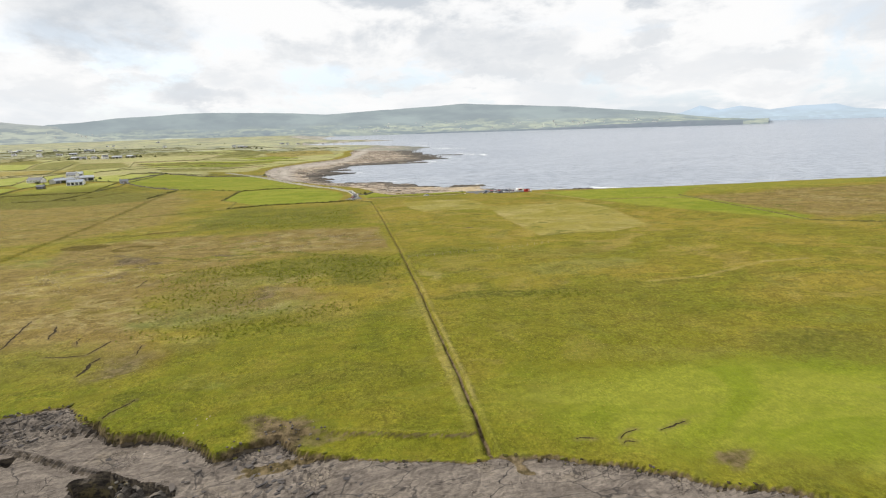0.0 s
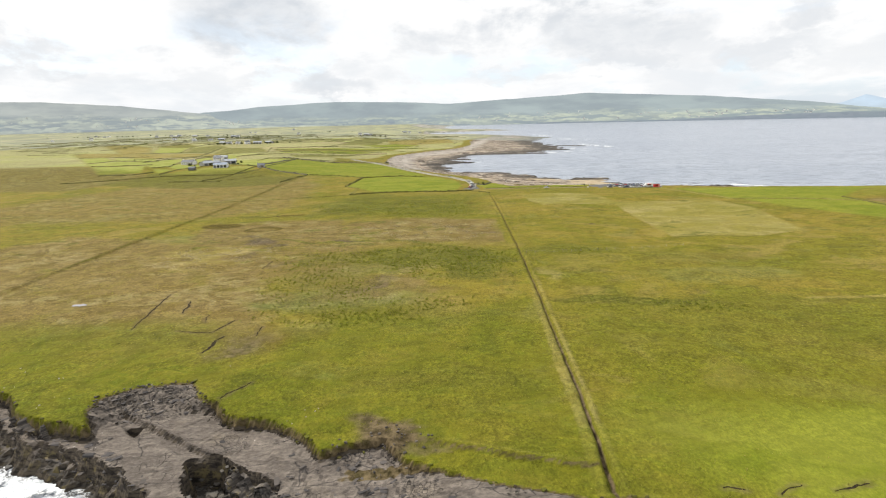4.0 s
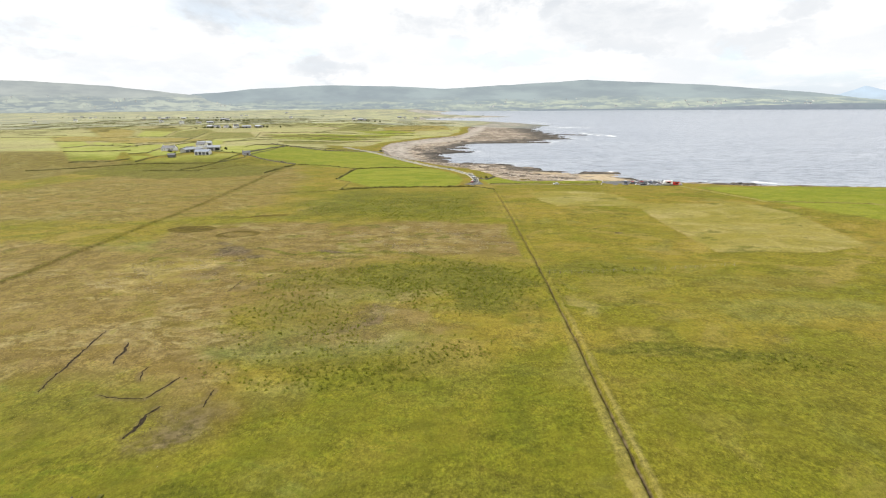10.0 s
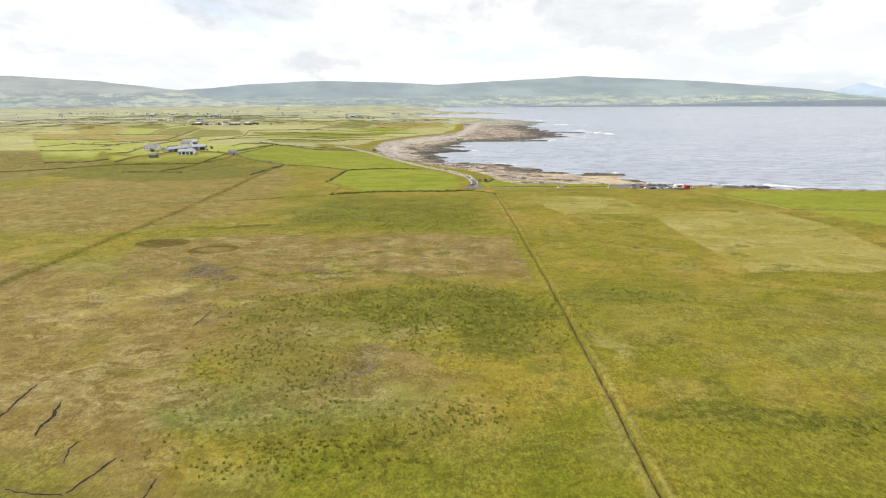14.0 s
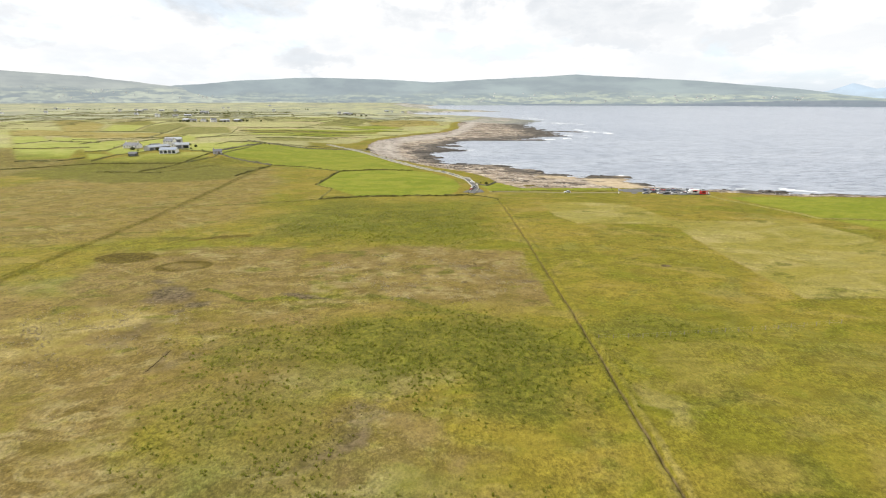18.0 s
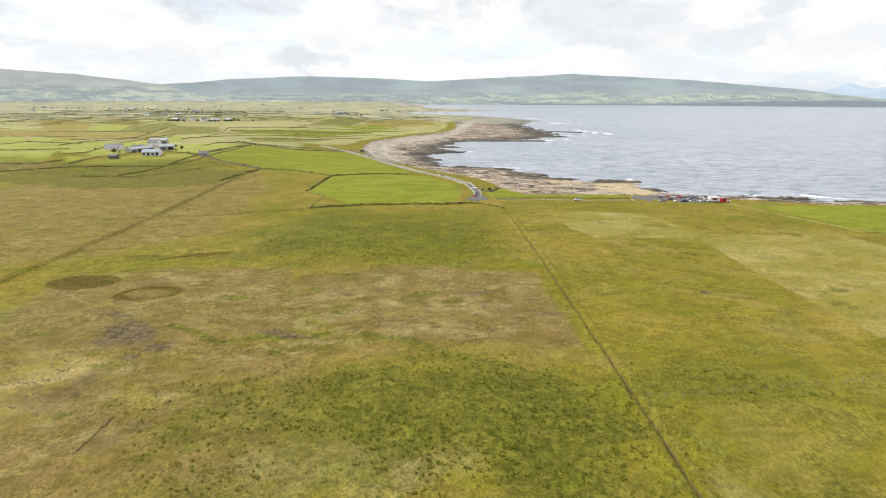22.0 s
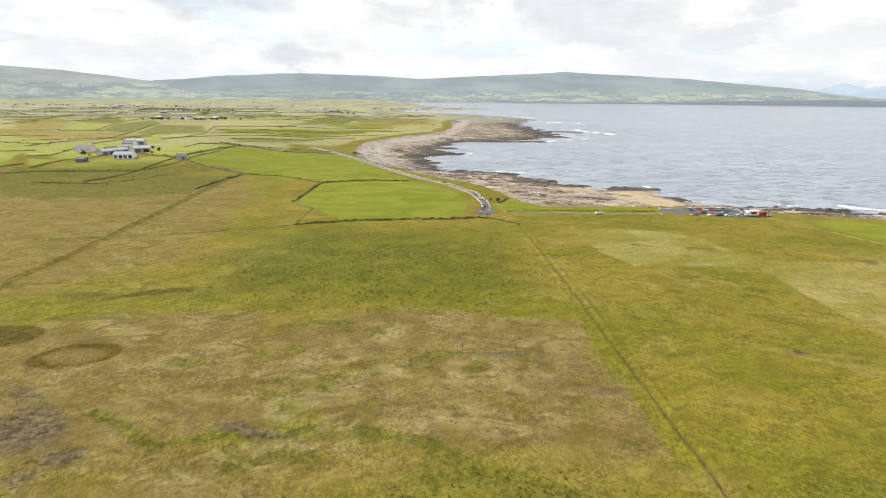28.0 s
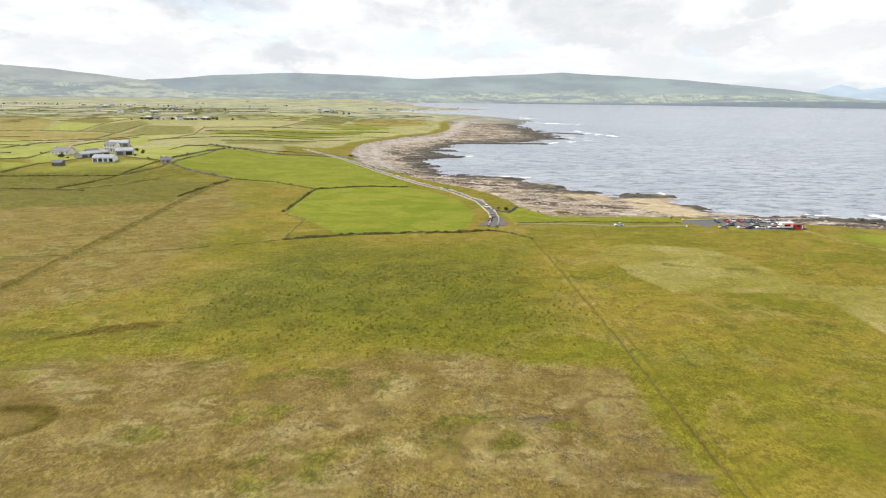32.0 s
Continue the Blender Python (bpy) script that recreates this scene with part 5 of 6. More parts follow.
# ---- road and car park ----
def build_road():
    v, f = strip(ROAD, (-1.7, -0.6, 0.6, 1.7), (0.10, 0.14, 0.14, 0.10), 3.0)
    road = tagged(new("road", raw_mesh("road", v, f, ASPHALT)), "narrow grey asphalt lane along the shore", "road", kind="structure")
    for side in (-1, 1):
        v, f = strip(ROAD, [side * o for o in (1.75, 1.9, 2.3, 2.5)][::side], [0.0, 0.6, 0.65, 0.0][::side], 2.5, 0.08, 5 + side)
        part("kerb_wall", raw_mesh("kerb_wall", v, f, VERGE), None, road)
    apron = [(16, 436), (23, 433), (31, 437), (29, 452), (28.4, 466), (24.6, 466), (23.8, 452)]
    bm = bmesh.new()
    bm.faces.new([bm.verts.new((x, y, float(heights([(x, y)])[0]) + 0.16)) for x, y in apron])
    bmesh.ops.triangulate(bm, faces=bm.faces)
    part("turning_area", bm, ASPHALT, road)
    v, f = strip([(34, 440), (60, 441), (84, 434), (118, 434)], (-1.6, 1.6), (0.12, 0.12), 3.0)
    tagged(new("road", raw_mesh("road", v, f, TRACK)), "grassy gravel track running to the car park", "road", kind="structure")
    v, f = strip([(-91, 735), (-78, 738), (-66, 735)], (-4, 0, 5), (0.15, 0.18, 0.15), 3.0)
    tagged(new("pavement", raw_mesh("pavement", v, f, ASPHALT)), "small grey lay-by beside the shingle beach", "pavement", kind="structure")
    v, f = strip([(-52, 668), (-45, 655), (-40, 645)], (-1.5, 0, 2.5), (0.16, 0.18, 0.16), 3.0)
    tagged(new("pavement", raw_mesh("pavement", v, f, ASPHALT)), "short grey passing place beside the lane", "pavement", kind="structure")
    # car park: a levelled pad with a sea wall
    zc = float(np.mean(heights(CARPARK))) + 0.25
    bm = bmesh.new()
    lo, hi = [bm.verts.new((x, y, zc - 1.6)) for x, y in CARPARK], [bm.verts.new((x, y, zc)) for x, y in CARPARK]
    bm.faces.new(hi[::-1])
    for i in range(len(lo)):
        bm.faces.new((lo[i - 1], lo[i], hi[i], hi[i - 1]))
    bmesh.ops.recalc_face_normals(bm, faces=bm.faces)
    pad = part("pavement", bm, ASPHALT, None)
    tagged(pad, "grey asphalt car park at the shore", "car park", kind="structure")
    bm = bmesh.new()
    for (ax, ay), (bx, by) in zip(CARPARK[1:4], CARPARK[2:5]):
        L, a = math.hypot(bx - ax, by - ay), math.atan2(by - ay, bx - ax)
        b = box(bmesh.new(), 0, L, -0.25, 0.25, -1.6, 0.55, 0.05)
        b.transform(Matrix.Translation((ax, ay, zc)) @ Matrix.Rotation(a, 4, "Z"))
        me = bpy.data.meshes.new("w")
        b.to_mesh(me)
        b.free()
        bm.from_mesh(me)
    part("sea_wall", bm, GREY_WALL, pad, "low grey concrete sea wall")
    return zc


ZC = build_road()


def build_car(m, tall=1.45, label="parked car with dark windows on the shore car park"):
    car = tagged(new("car"), label, "car", "parked cars")
    prof = [(-2.1, 0.28), (-2.12, 0.62), (-1.95, 0.86), (-1.0, 0.93), (1.55, 0.93), (2.05, 0.84), (2.12, 0.5), (2.05, 0.28)]
    top = [(-1.05, 0.92), (-0.45, tall - 0.06), (-0.2, tall), (1.1, tall - 0.02), (1.75, 0.92)]

    def sweep(outline, half, inset, name, mat):
        bm = bmesh.new()
        a = [bm.verts.new((x, -half + inset * max(0, z - 0.9), z)) for x, z in outline]
        b = [bm.verts.new((x, half - inset * max(0, z - 0.9), z)) for x, z in outline]
        bm.faces.new(a)
        bm.faces.new(b[::-1])
        for i in range(len(a)):
            bm.faces.new((a[i - 1], b[i - 1], b[i], a[i]))
        bmesh.ops.recalc_face_normals(bm, faces=bm.faces)
        bmesh.ops.bevel(bm, geom=bm.edges[:], offset=0.04, segments=1, affect="EDGES")
        return part(name, bm, mat, car)

    sweep(prof, 0.86, 0, "body", PAINT)
    sweep(top, 0.80, 0.25, "windows", GLASS)
    part("roof", box(bmesh.new(), -0.35, 1.15, -0.62, 0.62, tall - 0.04, tall + 0.02, 0.02), PAINT, car)
    for x in (-1.3, 1.3):
        for y in (-0.8, 0.8):
            mm = Matrix.Translation((x, y, 0.31)) @ Matrix.Rotation(radians(90), 4, "X")
            w = part("wheel", cyl(bmesh.new(), 0, 0, -0.1, 0.1, 0.31, 0.31, 12), TYRE, car, m=mm)
            part("rim", cyl(bmesh.new(), 0, 0, -0.11, 0.11, 0.18, 0.18, 10), CHROME, w)
    for y in (-0.6, 0.6):
        part("headlight", box(bmesh.new(), -2.14, -2.08, y - 0.16, y + 0.16, 0.62, 0.76), LAMP_GLASS, car)
        part("tail_light", box(bmesh.new(), 2.08, 2.13, y - 0.14, y + 0.14, 0.62, 0.78), RED, car)
    car.matrix_basis = m
    return car


def build_cars():
    first = build_car(pose(138, 442.5, ZC, 0, 0, 80))
    rng = random.Random(4)
    spots = [(143.2, 446.6), (146.4, 446.8), (150.2, 446.5), (153.3, 446.2), (156.6, 445.7), (159.8, 445.2), (162.8, 444.6), (165.8, 444.0), (168.6, 443.3),
             (133.2, 432.4), (142.4, 432.0), (146.0, 431.6), (151.2, 431.2), (157.5, 431.4), (163.2, 437.5), (140.4, 438.4), (153, 438)]
    for i, (x, y) in enumerate(spots):
        copy_thing(first, pose(x, y - 4, ZC, 0, 0, (0 if y < 440 else 90) + rng.uniform(-12, 12)))
    for x, y, r in ((25.2, 455, 75), (23.0, 447, 70), (26.0, 481, 100), (7.6, 541, 128), (84, 434.2, -3)):
        c = copy_thing(first, at(x, y, r, 0.17))
        tagged(c, "car on the narrow lane beside the shore")
    # food van: white box with a red annex
    van = tagged(new("food_van"), "white and red snack van at the car park's end", "van")
    part("body", box(bmesh.new(), -3.0, 3.0, -1.2, 1.2, 0.5, 3.1, 0.12), WHITE_PAINT, van)
    part("cab", box(bmesh.new(), -4.2, -3.02, -1.1, 1.1, 0.5, 2.2, 0.25), WHITE_PAINT, van)
    part("windscreen", box(bmesh.new(), -4.23, -4.0, -0.9, 0.9, 1.35, 2.05), GLASS, van)
    part("hatch", box(bmesh.new(), -1.6, 1.4, -1.24, -1.19, 1.3, 2.4), GLASS, van)
    part("awning", box(bmesh.new(), -1.8, 1.6, -2.3, -1.2, 2.45, 2.52), RED, van)
    for x in (-3.2, 1.8):
        for y in (-1.05, 1.05):
            w = part("wheel", cyl(bmesh.new(), 0, 0, -0.14, 0.14, 0.4, 0.4, 12), TYRE, van, m=Matrix.Translation((x, y, 0.4)) @ Matrix.Rotation(radians(90), 4, "X"))
            part("rim", cyl(bmesh.new(), 0, 0, -0.15, 0.15, 0.2, 0.2, 10), CHROME, w)
    van.matrix_basis = pose(163.8, 427.2, ZC, 0, 0, 3)
    hut = tagged(new("kiosk"), "low red kiosk with a flat roof beside the van", "kiosk")
    part("wall", box(bmesh.new(), -3.2, 3.2, -1.5, 1.5, 0, 2.5, 0.05), RED, hut)
    part("roof", box(bmesh.new(), -3.4, 3.4, -1.7, 1.7, 2.5, 2.66, 0.03), SLATE, hut)
    part("door", box(bmesh.new(), 1.6, 2.5, -1.54, -1.48, 0.05, 2.05), WHITE_PAINT, hut)
    part("window", box(bmesh.new(), -2.2, 0.6, -1.53, -1.48, 1.0, 2.0), GLASS, hut)
    hut.matrix_basis = pose(170.2, 427.6, ZC, 0, 0, 4) @ Matrix.Diagonal((0.68, 0.8, 0.85, 1))
    for x, y in ((116.5, 435.0), (121.5, 449.5), (171, 446), (159.5, 449.5)):
        post = tagged(new("post"), "white round concrete post at the car park", "post", "car park posts")
        part("shaft", cyl(bmesh.new(), 0, 0, 0, 1.0, 0.35, 0.3, 10), WHITE_PAINT, post)
        part("cap", cyl(bmesh.new(), 0, 0, 1.0, 1.25, 0.36, 0.12, 10), GREY_WALL, post)
        post.matrix_basis = pose(x, y - 4, ZC - 0.05)
    mast = tagged(new("flagpole"), "thin dark pole standing behind the parked cars", "pole")
    part("pole", cyl(bmesh.new(), 0, 0, 0, 6.5, 0.07, 0.04, 8), CHROME, mast)
    part("base", box(bmesh.new(), -0.3, 0.3, -0.3, 0.3, 0, 0.3, 0.03), GREY_WALL, mast)
    mast.matrix_basis = pose(169, 441.6, ZC)


build_cars()


# ---- buildings ----
def build_house(L, W, h, rise, wall, roof, label, m, windows=3, chimneys=1, door=0.1, kind="house", bays=0):
    top = tagged(new(kind), label, kind.replace("_", " "))
    bm = bmesh.new()
    out = [(-W / 2, -0.6), (W / 2, -0.6), (W / 2, h), (0, h + rise), (-W / 2, h)]
    a, b = [bm.verts.new((-L / 2, y, z)) for y, z in out], [bm.verts.new((L / 2, y, z)) for y, z in out]
    bm.faces.new(a)
    bm.faces.new(b[::-1])
    for i in range(5):
        bm.faces.new((a[i - 1], b[i - 1], b[i], a[i]))
    bmesh.ops.recalc_face_normals(bm, faces=bm.faces)
    part("wall", bm, wall, top)
    slope = math.atan2(rise, W / 2)
    for s in (-1, 1):
        bm = box(bmesh.new(), -L / 2 - 0.25, L / 2 + 0.25, -0.05, math.hypot(rise, W / 2) + 0.3, 0.0, 0.16, 0.02)
        bm.transform(Matrix.Translation((0, 0, h + rise + 0.04)) @ Matrix.Rotation(0 if s > 0 else math.pi, 4, "Z") @ Matrix.Rotation(-slope, 4, "X"))
        part("roof", bm, roof, top)
    for i in range(chimneys):
        x = (-1 if i == 0 else 1) * (L / 2 - 0.7)
        ch = part("chimney", box(bmesh.new(), x - 0.45, x + 0.45, -0.35, 0.35, h + rise - 0.5, h + rise + 1.0, 0.03), wall, top)
        part("chimney_pot", cyl(bmesh.new(), x, 0, h + rise + 1.0, h + rise + 1.35, 0.16, 0.13, 8), SLATE, ch)
    storeys = 2 if h > 4.4 else 1
    for s in (-1, 1):
        for st in range(storeys):
            for i in range(windows):
                x = -L / 2 + L * (i + 0.5) / windows
                if st == 0 and abs(x - door * L) < 1.2:
                    continue
                z = 0.95 + 2.7 * st
                y0, y1 = sorted((s * (W / 2 - 0.05), s * (W / 2 + 0.04)))
                win = part("window", box(bmesh.new(), x - 0.65, x + 0.65, y0, y1, z, z + 1.2), FRAME_PAINT, top)
                y0, y1 = sorted((s * (W / 2), s * (W / 2 + 0.06)))
                part("pane", box(bmesh.new(), x - 0.55, x - 0.04, y0, y1, z + 0.1, z + 1.1), GLASS, win)
                part("pane", box(bmesh.new(), x + 0.04, x + 0.55, y0, y1, z + 0.1, z + 1.1), GLASS, win)
    y0, y1 = -W / 2 - 0.05, -W / 2 + 0.05
    if windows:
        part("door", box(bmesh.new(), door * L - 0.48, door * L + 0.48, y0, y1, 0.0, 2.05), DOOR_PAINT, top)
    # dark panels on the wall stand for the shade inside open bays
    for i in range(bays):
        x = -L / 2 + L * (i + 0.5) / bays
        part("opening", box(bmesh.new(), x - L / bays * 0.36, x + L / bays * 0.36, y0, y1, 0.0, h * 0.82), GLASS if i % 2 else SLATE, top, "dark panel standing in for a shed bay's shade")
    top.matrix_basis = m
    return top


build_house(16, 8, 2.8, 2.6, RENDERED, SLATE, "long white bungalow with grey slate roof", at(-307, 668, -12), 5, 2)
build_house(7, 5, 2.2, 1.6, STONE_WALL, SLATE, "small old stone shed in a meadow", at(-279, 612, 10), 0, 0, kind="shed", bays=1)
build_house(8, 6, 2.6, 1.8, GREY_WALL, SLATE, "small grey stone cottage by a field wall", at(-207, 628, 18), 2, 1)
build_house(11, 7, 4.9, 2.5, RENDERED, SLATE, "two-storey white farmhouse with slate roof", at(-284, 702, -10), 4, 2)
build_house(17, 9, 3.8, 2.2, GREY_WALL, TIN, "big grey barn with a pale metal roof", at(-297, 742, 14), 0, 0, kind="barn", bays=3)
build_house(24, 8, 3.0, 1.7, GREY_WALL, TIN, "long low grey cattle shed", at(-274, 650, 62), 0, 0, kind="shed", bays=4)
build_house(15, 9, 3.2, 2.0, WHITE_PAINT, BLUE_TIN, "white-walled barn with blue-grey roof", at(-252, 626, 4), 0, 0, kind="barn", bays=4)
build_house(13, 8, 3.6, 2.0, GREY_WALL, TIN, "tall grey shed with pale sheet roof", at(-255, 664, 20), 0, 0, kind="shed", bays=2)
build_house(11, 7, 3.0, 1.8, RENDERED, SLATE, "white farm outbuilding with dark roof", at(-267, 681, -30), 3, 0, kind="outbuilding")
build_house(9, 6, 2.6, 1.6, GREY_WALL, SLATE, "grey byre beside the farmyard", at(-286, 672, 40), 0, 0, kind="shed", bays=2)


def build_far_houses():
    """White houses scattered over the plain and the foot of the hills."""
    a = build_house(13, 7, 2.9, 2.5, RENDERED, SLATE, "distant white bungalow on the plain", at(-660, 1600, 10), 4, 2)
    tagged(a, group="distant houses")
    b = build_house(11, 7, 5.0, 2.6, RENDERED, SLATE, "distant two-storey white house", at(-700, 1585, -20), 3, 2)
    tagged(b, group="distant houses")
    c = build_house(18, 9, 3.6, 2.0, GREY_WALL, TIN, "distant grey farm shed", at(-640, 1630, 5), 0, 0, kind="shed", bays=3)
    tagged(c, group="distant houses")
    rng = random.Random(11)
    where = [(-1147, 2261), (-1100, 2290), (-1060, 2240), (-1010, 2300), (-1148, 2458), (-950, 2280), (-460, 1264), (-485, 1275), (-435, 1250), (-415, 1258), (-390, 1262), (-505, 1290),
             (-991, 2914), (-960, 2900), (-1039, 3956), (-1000, 3800), (-240, 1792), (-262, 1800), (-225, 1770), (-145, 2511), (-170, 2540), (-100, 2520), (6, 2785), (30, 2800), (60, 2760),
             (110, 2850), (277, 3512), (-1753, 2848), (-1600, 2700), (-1500, 2500), (-690, 1900), (-760, 2050), (-560, 2200), (-820, 1720), (-1250, 2000), (-1320, 1900)]
    for x, y in where:
        copy_thing(rng.choice((a, a, b, b, c)), at(x, y, rng.uniform(-40, 40)))
    # on the slopes across the bay: by bearing and height of sight
    for i in range(84):
        if i < 50:
            az, el, r = rng.uniform(3, 34), 0, 0
            foot = np.interp(az, (4.2, 15.1, 22.7, 28.8, 33.9), (-0.40, -0.53, -0.54, -0.36, -0.22))
            s = rng.uniform(0.06, 0.38) ** 1.1
            rid = np.interp(az, (4, 9.5, 14.8, 25, 29.2, 35.4), (1.77, 2.0, 2.25, 1.64, 1.22, 0.62))
            r = 3950 + 610 * s
        else:
            az = rng.uniform(-40, -19)
            foot, s, rid = -0.32, rng.uniform(0.12, 0.5), np.interp(az, (-40, -33, -25.7, -19), (2.2, 2.06, 1.4, 0.7))
            r = 4230 + 290 * s
        e = foot + (rid - foot) * s ** 0.85
        q = math.radians(az)
        k = rng.uniform(0.6, 1.05)
        m = pose(REF[0] + math.sin(q) * r, REF[1] + math.cos(q) * r, REF[2] + r * math.tan(math.radians(e)) + 0.4, 0, 0, rng.uniform(-75, -35)) @ Matrix.Scale(k, 4)
        copy_thing(b, m)


build_far_houses()


# ---- walls and banks between the fields ----
def build_wall(line, label, mat=STONE_WALL, high=1.0, wide=0.9, seed=0, step=2.0):
    v, f = strip(line, (-wide, -wide * 0.55, 0.0, wide * 0.55, wide), (-0.2, high * 0.8, high, high * 0.8, -0.2), step, 0.16, seed)
    w = new("field_wall", raw_mesh("field_wall", v, f, mat))
    return tagged(w, label, "wall", "field walls")


def build_walls():
    dark, old = "dark overgrown stone wall between pastures", "low grassy earth bank between fields"
    for i, (line, lab, mat, hi, wd) in enumerate([
        ([(-167, 381), (-119, 387), (-90, 395), (-70, 403)], old, GRASS_BANK, 0.35, 1.0),
        ([(-70, 403), (-46, 409), (-24, 414), (7, 419), (18, 423)], dark, HEDGE, 0.9, 1.3),
        ([(18, 423), (26, 420), (36, 407)], dark, HEDGE, 0.7, 0.9),
        ([(-70, 404), (-68, 443), (-82, 459)], old, GRASS_BANK, 0.5, 0.9),
        ([(-82, 459), (-79, 510), (-77, 531)], dark, HEDGE, 1.0, 1.3),
        ([(-77, 532), (-50, 546), (-18, 553)], dark, HEDGE, 0.8, 1.0),
        ([(-77, 533), (-108, 563), (-140, 575)], dark, HEDGE, 0.7, 1.0),
        ([(-142, 569), (-149, 541), (-152, 507)], dark, HEDGE, 0.9, 1.2),
        ([(-142, 577), (-191, 614), (-213, 632)], dark, STONE_WALL, 1.0, 1.2),
        ([(-213, 634), (-222, 580), (-300, 578), (-380, 540)], dark, HEDGE, 0.7, 1.1),
        ([(-213, 636), (-206, 716), (-199, 750)], dark, STONE_WALL, 1.2, 1.6),
        ([(-267, 529), (-223, 534), (-190, 575)], old, GRASS_BANK, 0.6, 1.0),
        ([(-222, 770), (-150, 742), (-92, 730)], dark, STONE_WALL, 1.0, 1.2),
        ([(-238, 537), (-229, 560), (-222, 577)], dark, HEDGE, 0.7, 1.0),
        ([(-271, 536), (-243, 534), (-216, 527)], dark, HEDGE, 0.6, 0.9),
        ([(36, 441), (60, 446), (118, 440)], old, GRASS_BANK, 0.5, 0.6),
        ([(171, 428), (171, 400), (178, 372), (185, 340), (235, 330), (250, 320)], old, GRASS_BANK, 0.5, 1.2),
        ([(254, 338), (252, 260), (250, 218), (275, 204), (420, 195)], dark, HEDGE, 0.5, 1.2),
        ([(119, 452), (122, 462), (117, 470)], "pale concrete wall end by the car park", VERGE, 1.0, 0.35),
        ([(28, 474), (36, 468), (44, 484)], dark, STONE_WALL, 1.0, 0.9)]):
        build_wall(line, lab, mat, hi * 0.8, wd * 0.72, 100 + i)
    for i, line in enumerate(HEDGES):
        k = max(1.0, line[0][1] / 900)
        build_wall(line, "dark hedge bank between small green fields", FAR_HEDGE, 0.6 * k ** 0.5, 0.75 * k ** 0.5, 200 + i, 4.0)
    rng = random.Random(7)
    n = 0
    for row in range(10, 40):
        v0 = row * 62.0
        for u0 in range(-1500, 0, 105):
            for way in (0, 1):
                if rng.random() < (0.15 if way == 0 else 0.35) + min(0.3, max(0, v0 - 1000) / 3000):
                    continue
                uu = u0 - 37 * (row % 3)
                a, b = ((uu, v0), (uu + 105, v0)) if way == 0 else ((uu, v0), (uu, v0 + 62))
                pts = []
                for s in (0, 0.34, 0.67, 1):
                    u, v = a[0] + (b[0] - a[0]) * s, a[1] + (b[1] - a[1]) * s
                    v -= 62 * 0.1 * math.sin(u / 400)
                    pts.append((0.98 * u + 0.2 * v + rng.uniform(-3, 3), 0.98 * v - 0.2 * u + rng.uniform(-3, 3)))
                x, y = pts[1]
                if y < 1250 and x > -650 or x > 40 or x < -0.95 * y + 200 or n > 200:
                    continue
                if np.min(sdist(TURF, np.array(pts)[:, 0], np.array(pts)[:, 1])) < 25:
                    continue
                n += 1
                k = max(1.0, y / 900)
                build_wall(pts, "distant dark hedge bank between small fields", FAR_HEDGE, 0.55 * k ** 0.5, 1.0 * k ** 0.5, 300 + n, 9.0)


build_walls()


# ---- plants ----
def blades(n, spread, tall, wide, rng):
    """A clump of bent blades about the origin."""
    v, f = [], []
    for i in range(n):
        a, r = rng.uniform(0, 6.283), rng.uniform(0.1, 1) * spread
        h, lean = tall * rng.uniform(0.6, 1.1), rng.uniform(0.15, 0.6) * tall
        x, y = math.cos(a) * r * 0.4, math.sin(a) * r * 0.4
        px, py = -math.sin(a) * wide / 2, math.cos(a) * wide / 2
        ex, ey = x + math.cos(a) * lean, y + math.sin(a) * lean
        k = len(v)
        v += [(x - px, y - py, -0.05), (x + px, y + py, -0.05), (ex, ey, h)]
        f.append((k, k + 1, k + 2))
    return np.array(v), np.array(f)


def scatter(name, places, kinds, mat, label, cat, low=0.6, high=1.3, seed=1):
    """Many clumps in one mesh."""
    rng = np.random.default_rng(seed)
    z = heights(places)
    vs, fs, base = [], [], 0
    which = rng.integers(0, len(kinds), len(places))
    turn, size = rng.uniform(0, 6.283, len(places)), rng.uniform(low, high, len(places))
    for k, (v, f) in enumerate(kinds):
        idx = np.nonzero(which == k)[0]
        c, s = np.cos(turn[idx])[:, None] * size[idx][:, None], np.sin(turn[idx])[:, None] * size[idx][:, None]
        x = c * v[:, 0] - s * v[:, 1] + places[idx, 0:1]
        y = s * v[:, 0] + c * v[:, 1] + places[idx, 1:2]
        w = v[:, 2] * size[idx][:, None] + z[idx][:, None]
        vs.append(np.stack([x, y, w], -1).reshape(-1, 3))
        fs.append((f[None] + (np.arange(len(idx)) * len(v))[:, None, None] + base).reshape(-1, f.shape[1]))
        base += len(idx) * len(v)
    v, f = np.concatenate(vs), np.concatenate(fs)
    me = bpy.data.meshes.new(name)
    me.vertices.add(len(v))
    me.vertices.foreach_set("co", squeeze(v).ravel().astype(np.float32))
    k = f.shape[1]
    me.loops.add(f.size)
    me.loops.foreach_set("vertex_index", f.ravel().astype(np.int32))
    me.polygons.add(len(f))
    me.polygons.foreach_set("loop_start", np.arange(0, f.size, k, dtype=np.int32))
    me.update(calc_edges=True)
    me.polygons.foreach_set("use_smooth", np.zeros(len(f), bool))
    me.materials.append(mat)
    return tagged(new(name, me), label, cat, kind="stuff")


